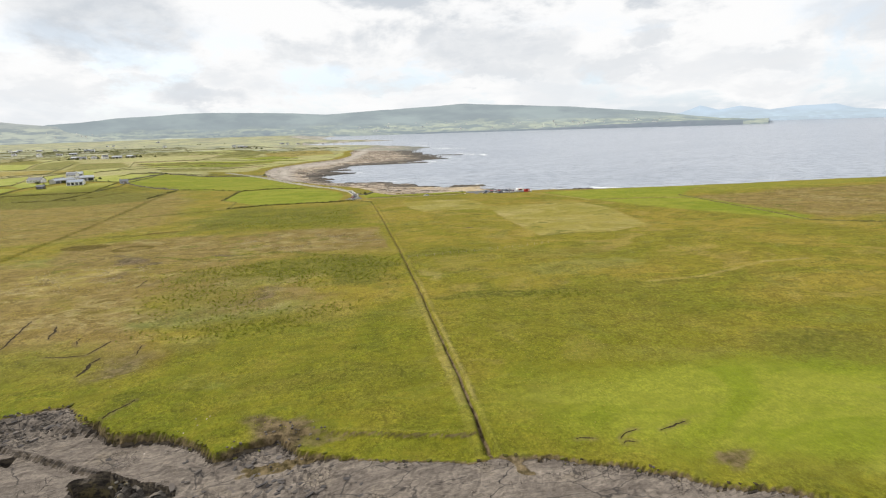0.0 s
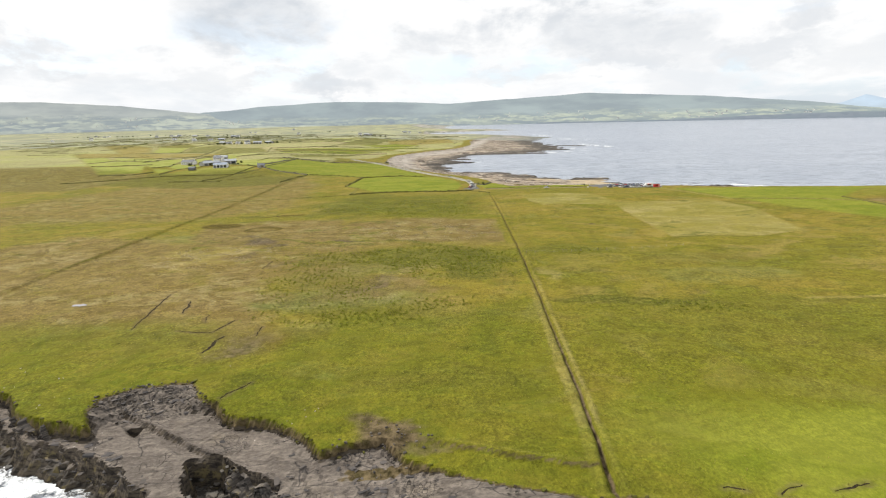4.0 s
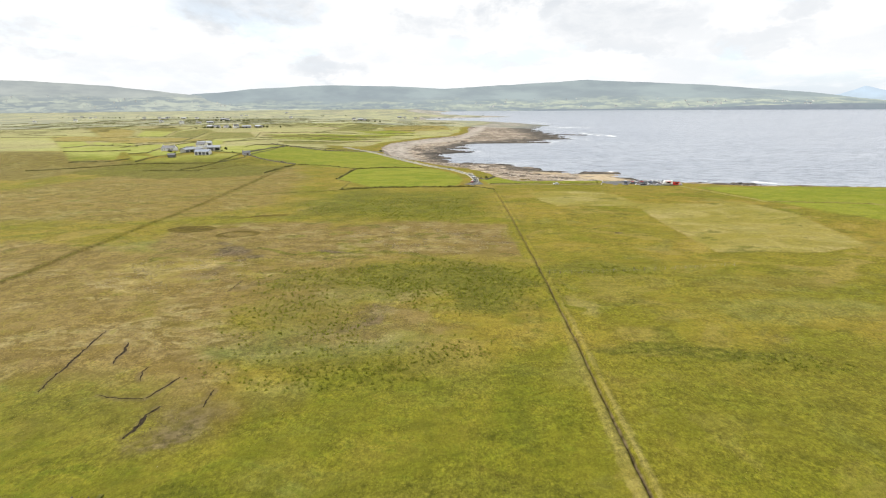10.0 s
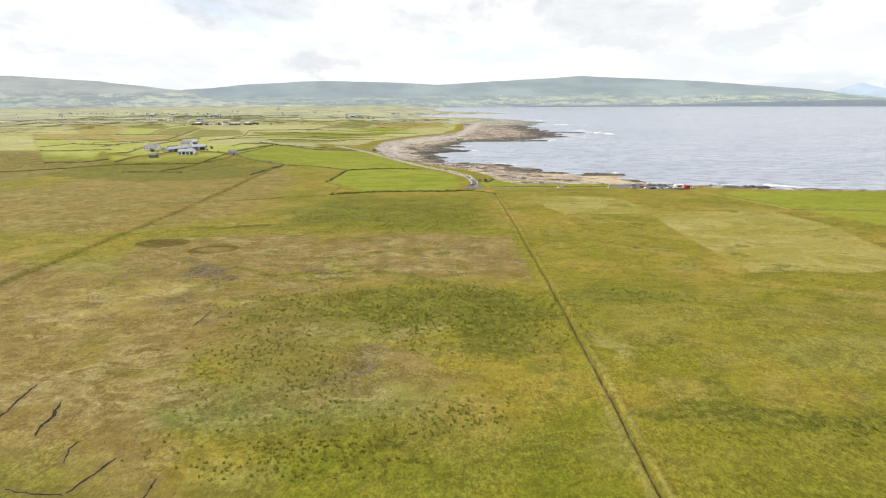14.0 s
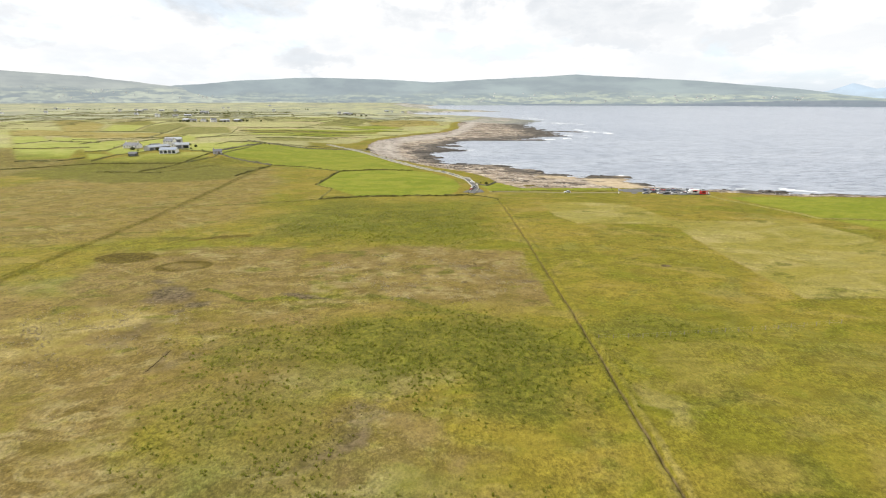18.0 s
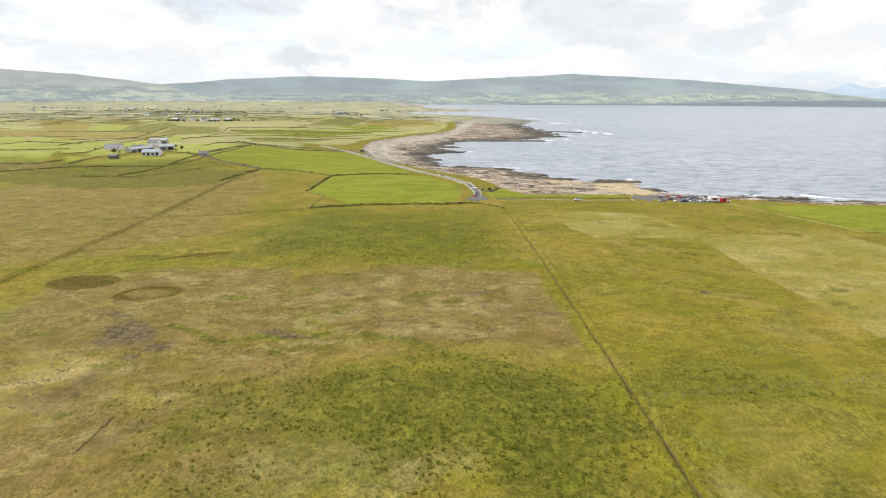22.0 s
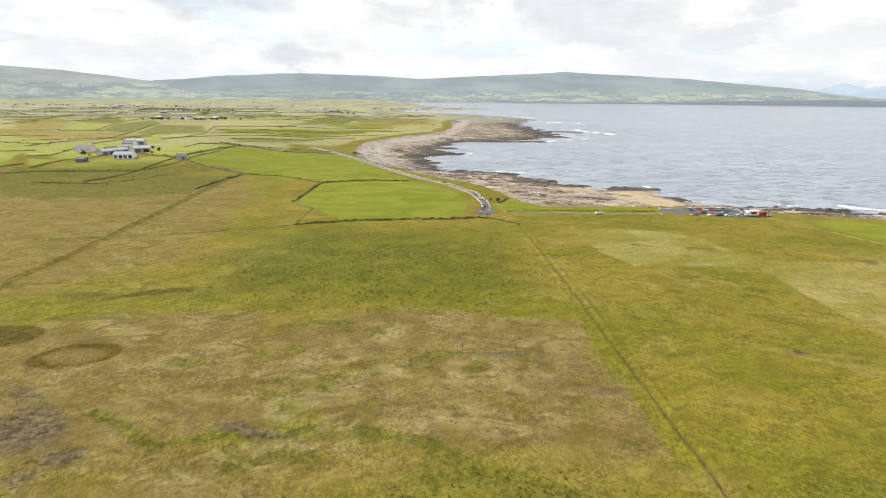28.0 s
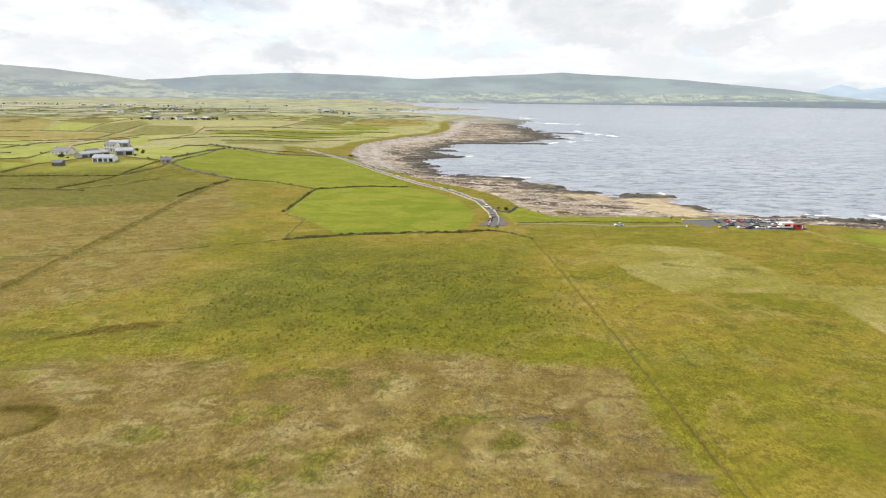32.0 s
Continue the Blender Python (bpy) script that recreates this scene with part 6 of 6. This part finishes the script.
def build_plants():
    rng = np.random.default_rng(3)
    pr = random.Random(5)
    tuft = [blades(6, 0.38, 0.12, 0.18, pr) for _ in range(6)]
    reed = [blades(13, 0.75, 0.34, 0.22, pr) for _ in range(6)]
    n = 52000
    y = 42 + 380 * rng.random(n) ** 1.15
    x = -10 + (rng.random(n) * 2 - 1) * (50 + 0.62 * (y - 20))
    dt = sdist(TURF, x, y)
    cl = vnoise(x / 9, y / 6, 71, 4) + 0.5 * vnoise(x / 2.5, y / 2.5, 72, 2)
    ok = (dt > 1.0) & (np.abs(x - ditch_x(y)) > 0.8) & (sdist(FIELD_NEAR, x, y) < 0) & (sdist(PALE, x, y) < 0) & (cl > rng.normal(0.0, 0.35, n)) & (np.abs(x + 10) / (50 + 0.62 * (y - 20)) < 0.6 + 0.4 * rng.random(n))
    scatter("grass_tufts", np.stack([x, y], 1)[ok], tuft, TUFT, "tussocks of olive and straw-coloured grass", "grass", seed=7)
    n = 110000
    y = 60 + 350 * rng.random(n)
    x = -10 + (rng.random(n) * 2 - 1) * (60 + 0.55 * (y - 20))
    cl = vnoise(x / 14, y / 9, 73, 4)
    beds = np.max(np.stack([in_ellipse(x, y, 2, 197, 30, 22, -20, 0.5), in_ellipse(x, y, -20, 141, 28, 10, 5, 0.5), 0.7 * in_ellipse(x, y, -32, 205, 28, 14, 0, 0.5), in_ellipse(x, y, 62, 139, 24, 5, -10, 0.5) * 0.5,
                            0.6 * in_ellipse(x, y, -25, 335, 55, 35, 0, 0.5), 0.5 * in_ellipse(x, y, 48, 210, 20, 8, 0, 0.5), 0.5 * in_ellipse(x, y, -42, 170, 16, 20, 30, 0.5)]), 0)
    ok = (sdist(TURF, x, y) > 4) & (np.abs(x - ditch_x(y)) > 1.2) & (sdist(FIELD_NEAR, x, y) < 0) & (beds * sstep(-0.35, 0.35, cl + 0.15) * 0.75 > rng.random(n))
    scatter("rushes", np.stack([x, y], 1)[ok], reed, REED, "dark green rush clumps in wet ground", "rushes", seed=8)

    # heather hags and strips, pale tufts of the open bog
    n = 26000
    x, y = rng.uniform(-105, 40, n), rng.uniform(100, 290, n)
    hags = np.max(np.stack([in_ellipse(x, y, a, b, c, d, e, 0.5) for a, b, c, d, e in ((-86, 244, 9, 5, -25), (-75, 234, 4, 4, 0), (-75, 228, 4, 2, 0), (-96, 252, 6, 3, 0), (-46, 236.6, 8, 2, 0),
                            (-51, 115, 5, 4, 0), (-22, 170, 4, 9, -30), (8, 268, 3, 2, 0), (24, 262, 3, 2, 0))]), 0)
    line = np.minimum(ldist([(-76, 247), (-69, 242), (-60, 235), (-53, 235.5), (-40, 236), (-35, 240)], x, y), ldist([(-26, 239), (-17, 234.5), (-11, 230), (-4, 224), (8, 219)], x, y))
    ok = np.maximum(hags, sstep(1.6, 0.4, line + 0.8 * vnoise(x / 3, y / 3, 74))) * sstep(-0.35, 0.25, vnoise(x / 2.2, y / 2.2, 75, 3)) > rng.random(n)
    scatter("heather", np.stack([x, y], 1)[ok], [blades(9, 0.45, 0.09, 0.26, pr) for _ in range(6)], HEATHER, "dark brown heather hags in the bog", "heather", seed=9)
    n = 30000
    x, y = rng.uniform(-60, 34, n), rng.uniform(224, 292, n)
    patch = sstep(-6, 6, sdist([(-46, 268), (-24, 285), (4, 280), (28, 268), (24, 240), (2, 232), (-20, 236), (-32, 250)], x, y))
    ok = (patch * sstep(0.0, 0.5, vnoise(x / 4, y / 3, 76, 4)) * 0.55 > rng.random(n)) & (np.abs(x - ditch_x(y)) > 4)
    x2, y2 = rng.uniform(-115, -70, 9000), rng.uniform(190, 235, 9000)
    ok2 = in_ellipse(x2, y2, -96, 213, 22, 17, 0, 0.5) * sstep(0.0, 0.4, vnoise(x2 / 4, y2 / 3, 77, 4)) * 0.5 > rng.random(9000)
    scatter("straw_tufts", np.concatenate([np.stack([x, y], 1)[ok], np.stack([x2, y2], 1)[ok2]]), [blades(7, 0.5, 0.16, 0.24, pr) for _ in range(6)], STRAW, "pale dry tufts of bog grass", "grass", seed=10)


build_plants()


def build_bush(size, seed, m, label="dark green windswept shrub", stem=True):
    rng = random.Random(seed)
    bush = tagged(new("shrub"), label, "shrub", "shrubs by the farms")
    if stem:
        part("trunk", cyl(bmesh.new(), 0, 0, -0.2, size * 0.6, size * 0.07, size * 0.03, 6), BARK, bush)
    v, f = [], []
    for i in range(260):
        a, h = rng.uniform(0, 6.283), rng.random()
        r = size * (0.55 + 0.45 * rng.random()) * math.sin(math.pi * (0.15 + 0.8 * h)) * (0.8 + 0.3 * math.sin(3 * a + seed))
        p = Vector((math.cos(a) * r, math.sin(a) * r, size * (0.12 + 0.95 * h)))
        s = size * rng.uniform(0.09, 0.2)
        d1 = Vector((rng.gauss(0, 1), rng.gauss(0, 1), rng.gauss(0, 1))).normalized() * s
        d2 = Vector((rng.gauss(0, 1), rng.gauss(0, 1), rng.gauss(0, 1))).normalized() * s
        k = len(v)
        v += [p - d1, p + d2, p + d1, p - d2]
        f.append((k, k + 1, k + 2, k + 3))
    part("crown", raw_mesh("crown", v, f, LEAF), None, bush)
    bush.matrix_basis = m
    return bush


def build_bushes():
    kinds = [build_bush(2.6, s, at(*p)) for s, p in ((1, (-291, 661)), (2, (-296, 646)), (3, (-268, 640)))]
    rng = random.Random(9)
    for x, y in [(-288, 640), (-283, 642), (-278, 643), (-274, 645), (-293, 672), (-297, 679), (-290, 683), (-281, 686), (-275, 690), (-262, 700), (-252, 690), (-246, 676), (-243, 655), (-300, 690),
                 (-312, 690), (-322, 682), (-330, 676), (-196, 752), (-190, 748), (-226, 640), (-214, 645), (-76, 742), (-74, 738), (-73, 752), (32, 478), (36, 475)]:
        copy_thing(rng.choice(kinds), at(x, y, rng.uniform(0, 360)) @ Matrix.Scale(rng.uniform(0.35, 0.8), 4))
    for cx, cy, n, sp in ((-640, 1840, 16, 40), (-700, 1880, 14, 40), (-230, 1740, 12, 22), (-470, 1255, 14, 30), (-400, 1255, 12, 25), (-1050, 2500, 16, 90), (-1400, 2600, 18, 120), (-900, 2350, 12, 80), (-1700, 2750, 16, 130), (-520, 2600, 12, 60)):
        for i in range(n):
            copy_thing(rng.choice(kinds), at(cx + rng.gauss(0, sp), cy + rng.gauss(0, sp * 0.3), rng.uniform(0, 360)) @ Matrix.Scale(rng.uniform(0.6, 1.5), 4))


build_bushes()


# ---- fence ----
def build_fence():
    fence = tagged(new("fence"), "thin wire fence on pale wooden posts", "fence")
    line = along([(34, 204.6), (45, 205), (60, 207), (78, 209), (100, 212)], 3.6)
    z = heights(line)
    proto = bpy.data.meshes.new("post")
    b = cyl(bmesh.new(), 0, 0, -0.3, 1.15, 0.07, 0.06, 6)
    b.to_mesh(proto)
    b.free()
    proto.materials.append(POST_WOOD)
    for (x, y), h in zip(line, z):
        part("post", proto, None, fence, m=pose(x, y, h, (x * 7) % 6 - 3, (y * 13) % 6 - 3))
    for lift in (0.45, 1.0):
        cu = bpy.data.curves.new("wire", "CURVE")
        cu.dimensions, cu.bevel_depth = "3D", 0.008
        sp = cu.splines.new("POLY")
        sp.points.add(len(line) - 1)
        for q, (x, y), h in zip(sp.points, line, z):
            q.co = (x, y, h + lift, 1)
        cu.materials.append(WIRE)
        w = new("wire", cu)
        w.parent = fence


build_fence()


# ---- rock ----
def stone_kinds(n, seed, flat=0.6, cuts=5):
    """Angular stones: cubes cut by random planes."""
    rng = random.Random(seed)
    out = []
    for i in range(n):
        bm = bmesh.new()
        bmesh.ops.create_cube(bm, size=1.0)
        for c in range(cuts):
            d = Vector((rng.gauss(0, 1), rng.gauss(0, 1), rng.gauss(0, 0.8))).normalized()
            g = bm.verts[:] + bm.edges[:] + bm.faces[:]
            r = bmesh.ops.bisect_plane(bm, geom=g, plane_co=d * rng.uniform(0.36, 0.52), plane_no=d, clear_outer=True)
            es = [e for e in r["geom_cut"] if isinstance(e, bmesh.types.BMEdge)]
            if es:
                bmesh.ops.contextual_create(bm, geom=es)
        bmesh.ops.recalc_face_normals(bm, faces=bm.faces)
        bmesh.ops.triangulate(bm, faces=bm.faces)
        v = np.array([q.co[:] for q in bm.verts]) * (1, rng.uniform(0.6, 1), flat * rng.uniform(0.7, 1.2))
        bm.verts.index_update()
        out.append((v, np.array([[q.index for q in fc.verts] for fc in bm.faces])))
        bm.free()
    return out


def build_rocks():
    rng = np.random.default_rng(12)
    pr = random.Random(13)
    # slabs and blocks of the ledge that stand apart
    ledge = tagged(new("rock_ledge"), "grey bedded rock ledge broken into slabs above the sea", "rock", kind="structure")
    kinds = []
    for i, (v, f) in enumerate(stone_kinds(8, 3, 0.35, 4)):
        kinds.append(raw_mesh("slab", v, f, SLAB))
    px, py = rng.uniform(-95, 70, 9000), rng.uniform(36, 99, 9000)
    dt, dc = sdist(TURF, px, py), sdist(COAST, px, py)
    broken = (px > -26) & (px < 4) & (py < 74)
    rim = dc < 2.2
    chance = 0.9 * in_ellipse(px, py, -60, 92.5, 12, 6, 0, 0.3) + 0.35 * broken + 0.30 * rim + 0.006
    pick = np.nonzero((dt < -0.8) & (dc > -2) & (sdist(RECESS, px, py) < -0.6) & (rng.random(9000) < chance))[0][:280]
    for n, (i, z) in enumerate(zip(pick, heights(np.stack([px, py], 1)[pick]))):
        s = pr.uniform(0.3, 1.0) * (1.2 if rim[i] else 1.0)
        longer = pr.uniform(0.9, 2.0)
        part("slab", kinds[n % 8], None, ledge, m=pose(px[i], py[i], z, pr.gauss(0, 6), pr.gauss(0, 6), (42 if broken[i] else pr.choice((20, 110))) + pr.gauss(0, 28)) @ Matrix.Diagonal((s * longer, s, s * pr.uniform(0.35, 0.9), 1)))
    # rubble on the scarp, stones on the turf edge
    def zone(n, x0, x1, y0, y1, keep):
        p = np.stack([rng.uniform(x0, x1, n), rng.uniform(y0, y1, n)], 1)
        return p[keep(p[:, 0], p[:, 1])]
    small = [(v * 0.55, f) for v, f in stone_kinds(6, 5, 0.6, 5)]

    def rubble(name, places, kinds, mat, label, lo, hi, seed, lined=False):
        # kinds differ in their number of faces: one mesh from several scatters
        vs, fs, base = [], [], 0
        r2 = np.random.default_rng(seed)
        z = heights(places)
        for (x, y), h in zip(places, z):
            v, f = kinds[r2.integers(len(kinds))]
            a, s = (r2.choice((0.95, 2.52)) + r2.normal(0, 0.12)) if lined else r2.uniform(0, 6.283), r2.uniform(lo, hi) ** 1.4
            c, d = math.cos(a) * s, math.sin(a) * s
            vs.append(np.stack([c * v[:, 0] - d * v[:, 1] + x, d * v[:, 0] + c * v[:, 1] + y, v[:, 2] * s + h + 0.08 * s], -1))
            fs.append(f + base)
            base += len(v)
        v, f = np.concatenate(vs), np.concatenate(fs)
        me = bpy.data.meshes.new(name)
        me.vertices.add(len(v))
        me.vertices.foreach_set("co", squeeze(v).ravel().astype(np.float32))
        me.loops.add(f.size)
        me.loops.foreach_set("vertex_index", f.ravel().astype(np.int32))
        me.polygons.add(len(f))
        me.polygons.foreach_set("loop_start", np.arange(0, f.size, 3, dtype=np.int32))
        me.update(calc_edges=True)
        me.polygons.foreach_set("use_smooth", np.zeros(len(f), bool))
        me.materials.append(mat)
        tagged(new(name, me), label, "rocks", kind="stuff")

    p1 = zone(800, -75, -45, 84, 100, lambda x, y: (in_ellipse(x, y, -60, 92.5, 13, 6, 0, 0.4) > rng.random(len(x)) * 0.9) & (sdist(TURF, x, y) < 0.3))
    p2 = zone(5200, -100, 80, 34, 100, lambda x, y: (np.abs(sdist(TURF, x, y) + 1.2) < 1.6) & (vnoise(x / 5, y / 5, 81) > 0.05) & (rng.random(len(x)) < 0.7))
    p2b = zone(160, -20, 2, 62, 80, lambda x, y: in_ellipse(x, y, -9, 72, 8, 5, 0, 0.5) > rng.random(len(x)))
    p2c = zone(500, -100, 0, 74, 125, lambda x, y: (sdist(TURF, x, y) < 10) & (vnoise(x / 8, y / 8, 84) > 0.2))
    rubble("rubble", np.concatenate([p1, p2, p2b]), small, STONE, "broken grey stones below the turf edge", 0.3, 1.05, 20)
    rubble("scattered_stones", p2c, small, PEBBLE, "pale stones strewn on the turf near the edge", 0.3, 0.7, 24)
    # sods that have slipped from the turf edge
    p6 = zone(9000, -100, 85, 30, 102, lambda x, y: (np.abs(sdist(TURF, x, y) + 0.35) < 0.55 + 0.5 * vnoise(x / 4, y / 4, 85)) & (rng.random(len(x)) < 0.8))
    rubble("turf_sods", p6, [(v * (0.8, 0.8, 0.55), f) for v, f in stone_kinds(6, 9, 0.6, 6)], SOD, "slipped green and brown sods along the turf edge", 0.35, 1.0, 26)
    # wet blocks on the cliff foot
    p3 = zone(420, -115, 30, 30, 92, lambda x, y: (sdist(COAST, x, y) < 0.5) & (sdist(COAST, x, y) > -9) & (sdist(COAST, x, y) < -2.5))
    p3b = zone(1500, -46, -24, 56, 75, lambda x, y: (sdist(RECESS, x, y) > 0.3) & (rng.random(len(x)) < 0.5))
    rubble("fallen_blocks", p3b, [(v * (1, 1, 0.6), f) for v, f in stone_kinds(6, 10, 0.5, 4)], WET_STONE, "dark fallen slabs in the sea inlet", 0.5, 1.2, 27, True)
    rubble("cliff_blocks", p3, stone_kinds(6, 8, 0.5, 3), WET_STONE, "dark wet blocks on the cliff face and foot", 0.7, 1.6, 21, True)
    # shore of the bay: boulders above, dark beds at the water
    big = stone_kinds(8, 6, 0.45, 5)
    p4 = zone(26000, -90, 260, 425, 1300, lambda x, y: (sdist(TURF, x, y) < -1) & (sdist(TURF, x, y) > -26) & (vnoise(x / 18, y / 18, 82) > -0.1) & (rng.random(len(x)) < 0.55))
    rubble("shore_boulders", p4, big, PEBBLE, "pale boulders along the storm beach", 0.5, 1.5, 22)
    p5 = zone(20000, -90, 420, 400, 1900, lambda x, y: (sdist(COAST, x, y) > -6) & (sdist(COAST, x, y) < 45) & (sdist(TURF, x, y) < -8) & (vnoise(x / 30, y / 18, 83) > 0.15) & (sdist(COAST, x, y) < 22) & (rng.random(len(x)) < 0.4))
    rubble("shore_beds", p5, stone_kinds(8, 7, 0.3, 4), WET_STONE, "dark weed-covered rock beds at the waterline", 0.9, 2.6, 23)


build_rocks()


# ---- peat banks ----
def build_scars():
    for i, (size, line) in enumerate(SCARS):
        w = 0.080 * size
        p = along(line, 0.7)
        rs = np.random.default_rng(500 + i)
        p = p + rs.normal(0, 0.13, p.shape)
        k = (np.sin(np.linspace(0.12, 3.0, len(p))) ** 0.6 * rs.uniform(0.35, 1.5, len(p)))[:, None]
        d = np.gradient(p, axis=0)
        d /= np.hypot(d[:, 0], d[:, 1])[:, None]
        nrm = np.stack([-d[:, 1], d[:, 0]], 1)
        rows = [np.column_stack([p + nrm * o * w * k, heights(p) + l]) for o, l in ((-2.4, -0.02), (-1.0, 0.03), (0.9, 0.04), (1.6, 0.09), (3.0, -0.02))]
        v = np.stack(rows, 1).reshape(-1, 3)
        f = [(a * 5 + b, (a + 1) * 5 + b, (a + 1) * 5 + b + 1, a * 5 + b + 1) for a in range(len(p) - 1) for b in range(4)]
        me = raw_mesh("peat_bank", v, f, PEAT)
        tagged(new("peat_bank", me), "dark crack with a bare peat face in the bog", "peat bank", kind="structure")


# ---- surf ----
def foam_material():
    m, t = material("foam")
    p = t.n("ShaderNodeNewGeometry", 0)
    n = t.noise(t.vmul(p, (0.7, 1.0, 1.0)), 0.16, 7, 0.68, 0.8)
    n2 = t.noise(p, 1.1, 6, 0.7)
    edge = t.t.nodes.new("ShaderNodeAttribute")
    edge.attribute_name = "cover"
    k = t.math("ADD", t.math("MULTIPLY", n, 0.7), t.math("MULTIPLY", n2, 0.3))
    a = t.ramp(t.math("ADD", k, t.math("MULTIPLY", t.math("SUBTRACT", edge.outputs[2], 0.62), 0.8)), 0.46, 0.62)
    col = t.mix(t.ramp(n2, 0.35, 0.6), (0.50, 0.54, 0.57), (0.88, 0.89, 0.90))
    d = bsdf(t, col, 0.9, k, 0.4, spec=0.2)
    clear = t.n("ShaderNodeBsdfTransparent")
    finish(t, t.n("ShaderNodeMixShader", 0, {0: a, 1: clear, 2: d}))
    return m


FOAM = foam_material()


def build_surf():
    def sheet(x0, x1, y0, y1, step, cover, lift, label):
        x, y = np.meshgrid(np.arange(x0, x1, step), np.arange(y0, y1, step))
        c = cover(x, y)
        z = SEA + 0.12 + lift * np.clip(c, 0, 1.2) * (0.5 + 0.5 * vnoise(x / 3.5, y / 2.2, 91, 4))
        me = grid_mesh("surf", squeeze(np.stack([x, y, z], -1)), c > 0.02)
        a = me.attributes.new("cover", "FLOAT", "POINT")
        a.data.foreach_set("value", np.clip(c, 0, 1).ravel().astype(np.float32))
        me.materials.append(FOAM)
        tagged(new("surf", me), label, "surf", kind="stuff")
    near = lambda x, y: sstep(-30, -8, sdist(COAST, x, y) + 9 * vnoise(x / 9, y / 9, 92)) * sstep(4, 0, sdist(COAST, x, y)) * (0.22 + 0.48 * sstep(-48, -66, x)) * (x < 10)
    sheet(-140, 15, 30, 100, 0.7, near, 1.6, "white breaking surf at the foot of the cliff")
    far = lambda x, y: sstep(-14, -2, sdist(COAST, x, y) + 9 * vnoise(x / 30, y / 30, 93)) * sstep(6, 1, sdist(COAST, x, y)) * sstep(-0.1, 0.5, vnoise(x / 45, y / 30, 94) + 0.05) * 0.6
    sheet(-10, 420, 440, 1400, 3.0, far, 0.3, "thin white surf along the rocky shore")
    crests = [(341, 2129, 369, 1940, 22), (365, 1646, 410, 1593, 26), (319, 1308, 332, 1239, 14), (332, 1239, 348, 1164, 16), (181, 1000, 225, 1033, 10), (225, 1033, 273, 1058, 12),
              (158, 970, 186, 952, 7), (161, 573, 169, 559, 4), (169, 559, 182, 554, 4), (211, 505, 217, 493, 3.5), (217, 493, 232, 484, 3.5), (59, 654, 93, 650, 4), (93, 650, 119, 637, 4),
              (38, 661, 50, 672, 4), (39, 815, 64, 828, 5), (256, 484, 275, 474, 4), (300, 1490, 330, 1450, 12), (335, 1700, 350, 1640, 18), (250, 1130, 290, 1120, 10)]

    def bars(x, y):
        k = 1 + np.clip((y - 600) / 400, 0, 2)
        u, v = x + 5 * k * vnoise(x / 14 / k, y / 14 / k, 98), y + 7 * k * vnoise(x / 14 / k, y / 14 / k, 99)
        near = np.stack([sstep(1.5, 0.2, ldist([(a, b), (c, d)], u, v) / w) for a, b, c, d, w in crests])
        return np.max(near, 0) * (0.45 + 0.6 * sstep(-0.3, 0.4, vnoise(x / 11, y / 16, 97, 3))) * (sdist(COAST, x, y) < 6)

    sheet(30, 470, 455, 2150, 4.0, bars, 0.3, "white wave crests breaking over reefs")


def build_puddle():
    bm = bmesh.new()
    rs = random.Random(3)
    ring = [bm.verts.new((-111.5 + 2.7 * math.cos(a / 14 * 6.283) * rs.uniform(0.45, 1.15), 150.5 + 1.5 * math.sin(a / 14 * 6.283) * rs.uniform(0.45, 1.15), float(heights([(-111.5, 150.5)])[0]) + 0.16)) for a in range(14)]
    bm.faces.new(ring)
    m, t = material("pool_water")
    # pale base colour put in for the sky's reflection on the water
    finish(t, bsdf(t, (0.30, 0.28, 0.27), 0.2, t.noise(t.n("ShaderNodeNewGeometry", 0), 3.0, 2), 0.004, spec=0.8))
    tagged(part("puddle", bm, m), "small bright pool of water lying in the bog", "puddle")


build_scars()
build_surf()
build_puddle()
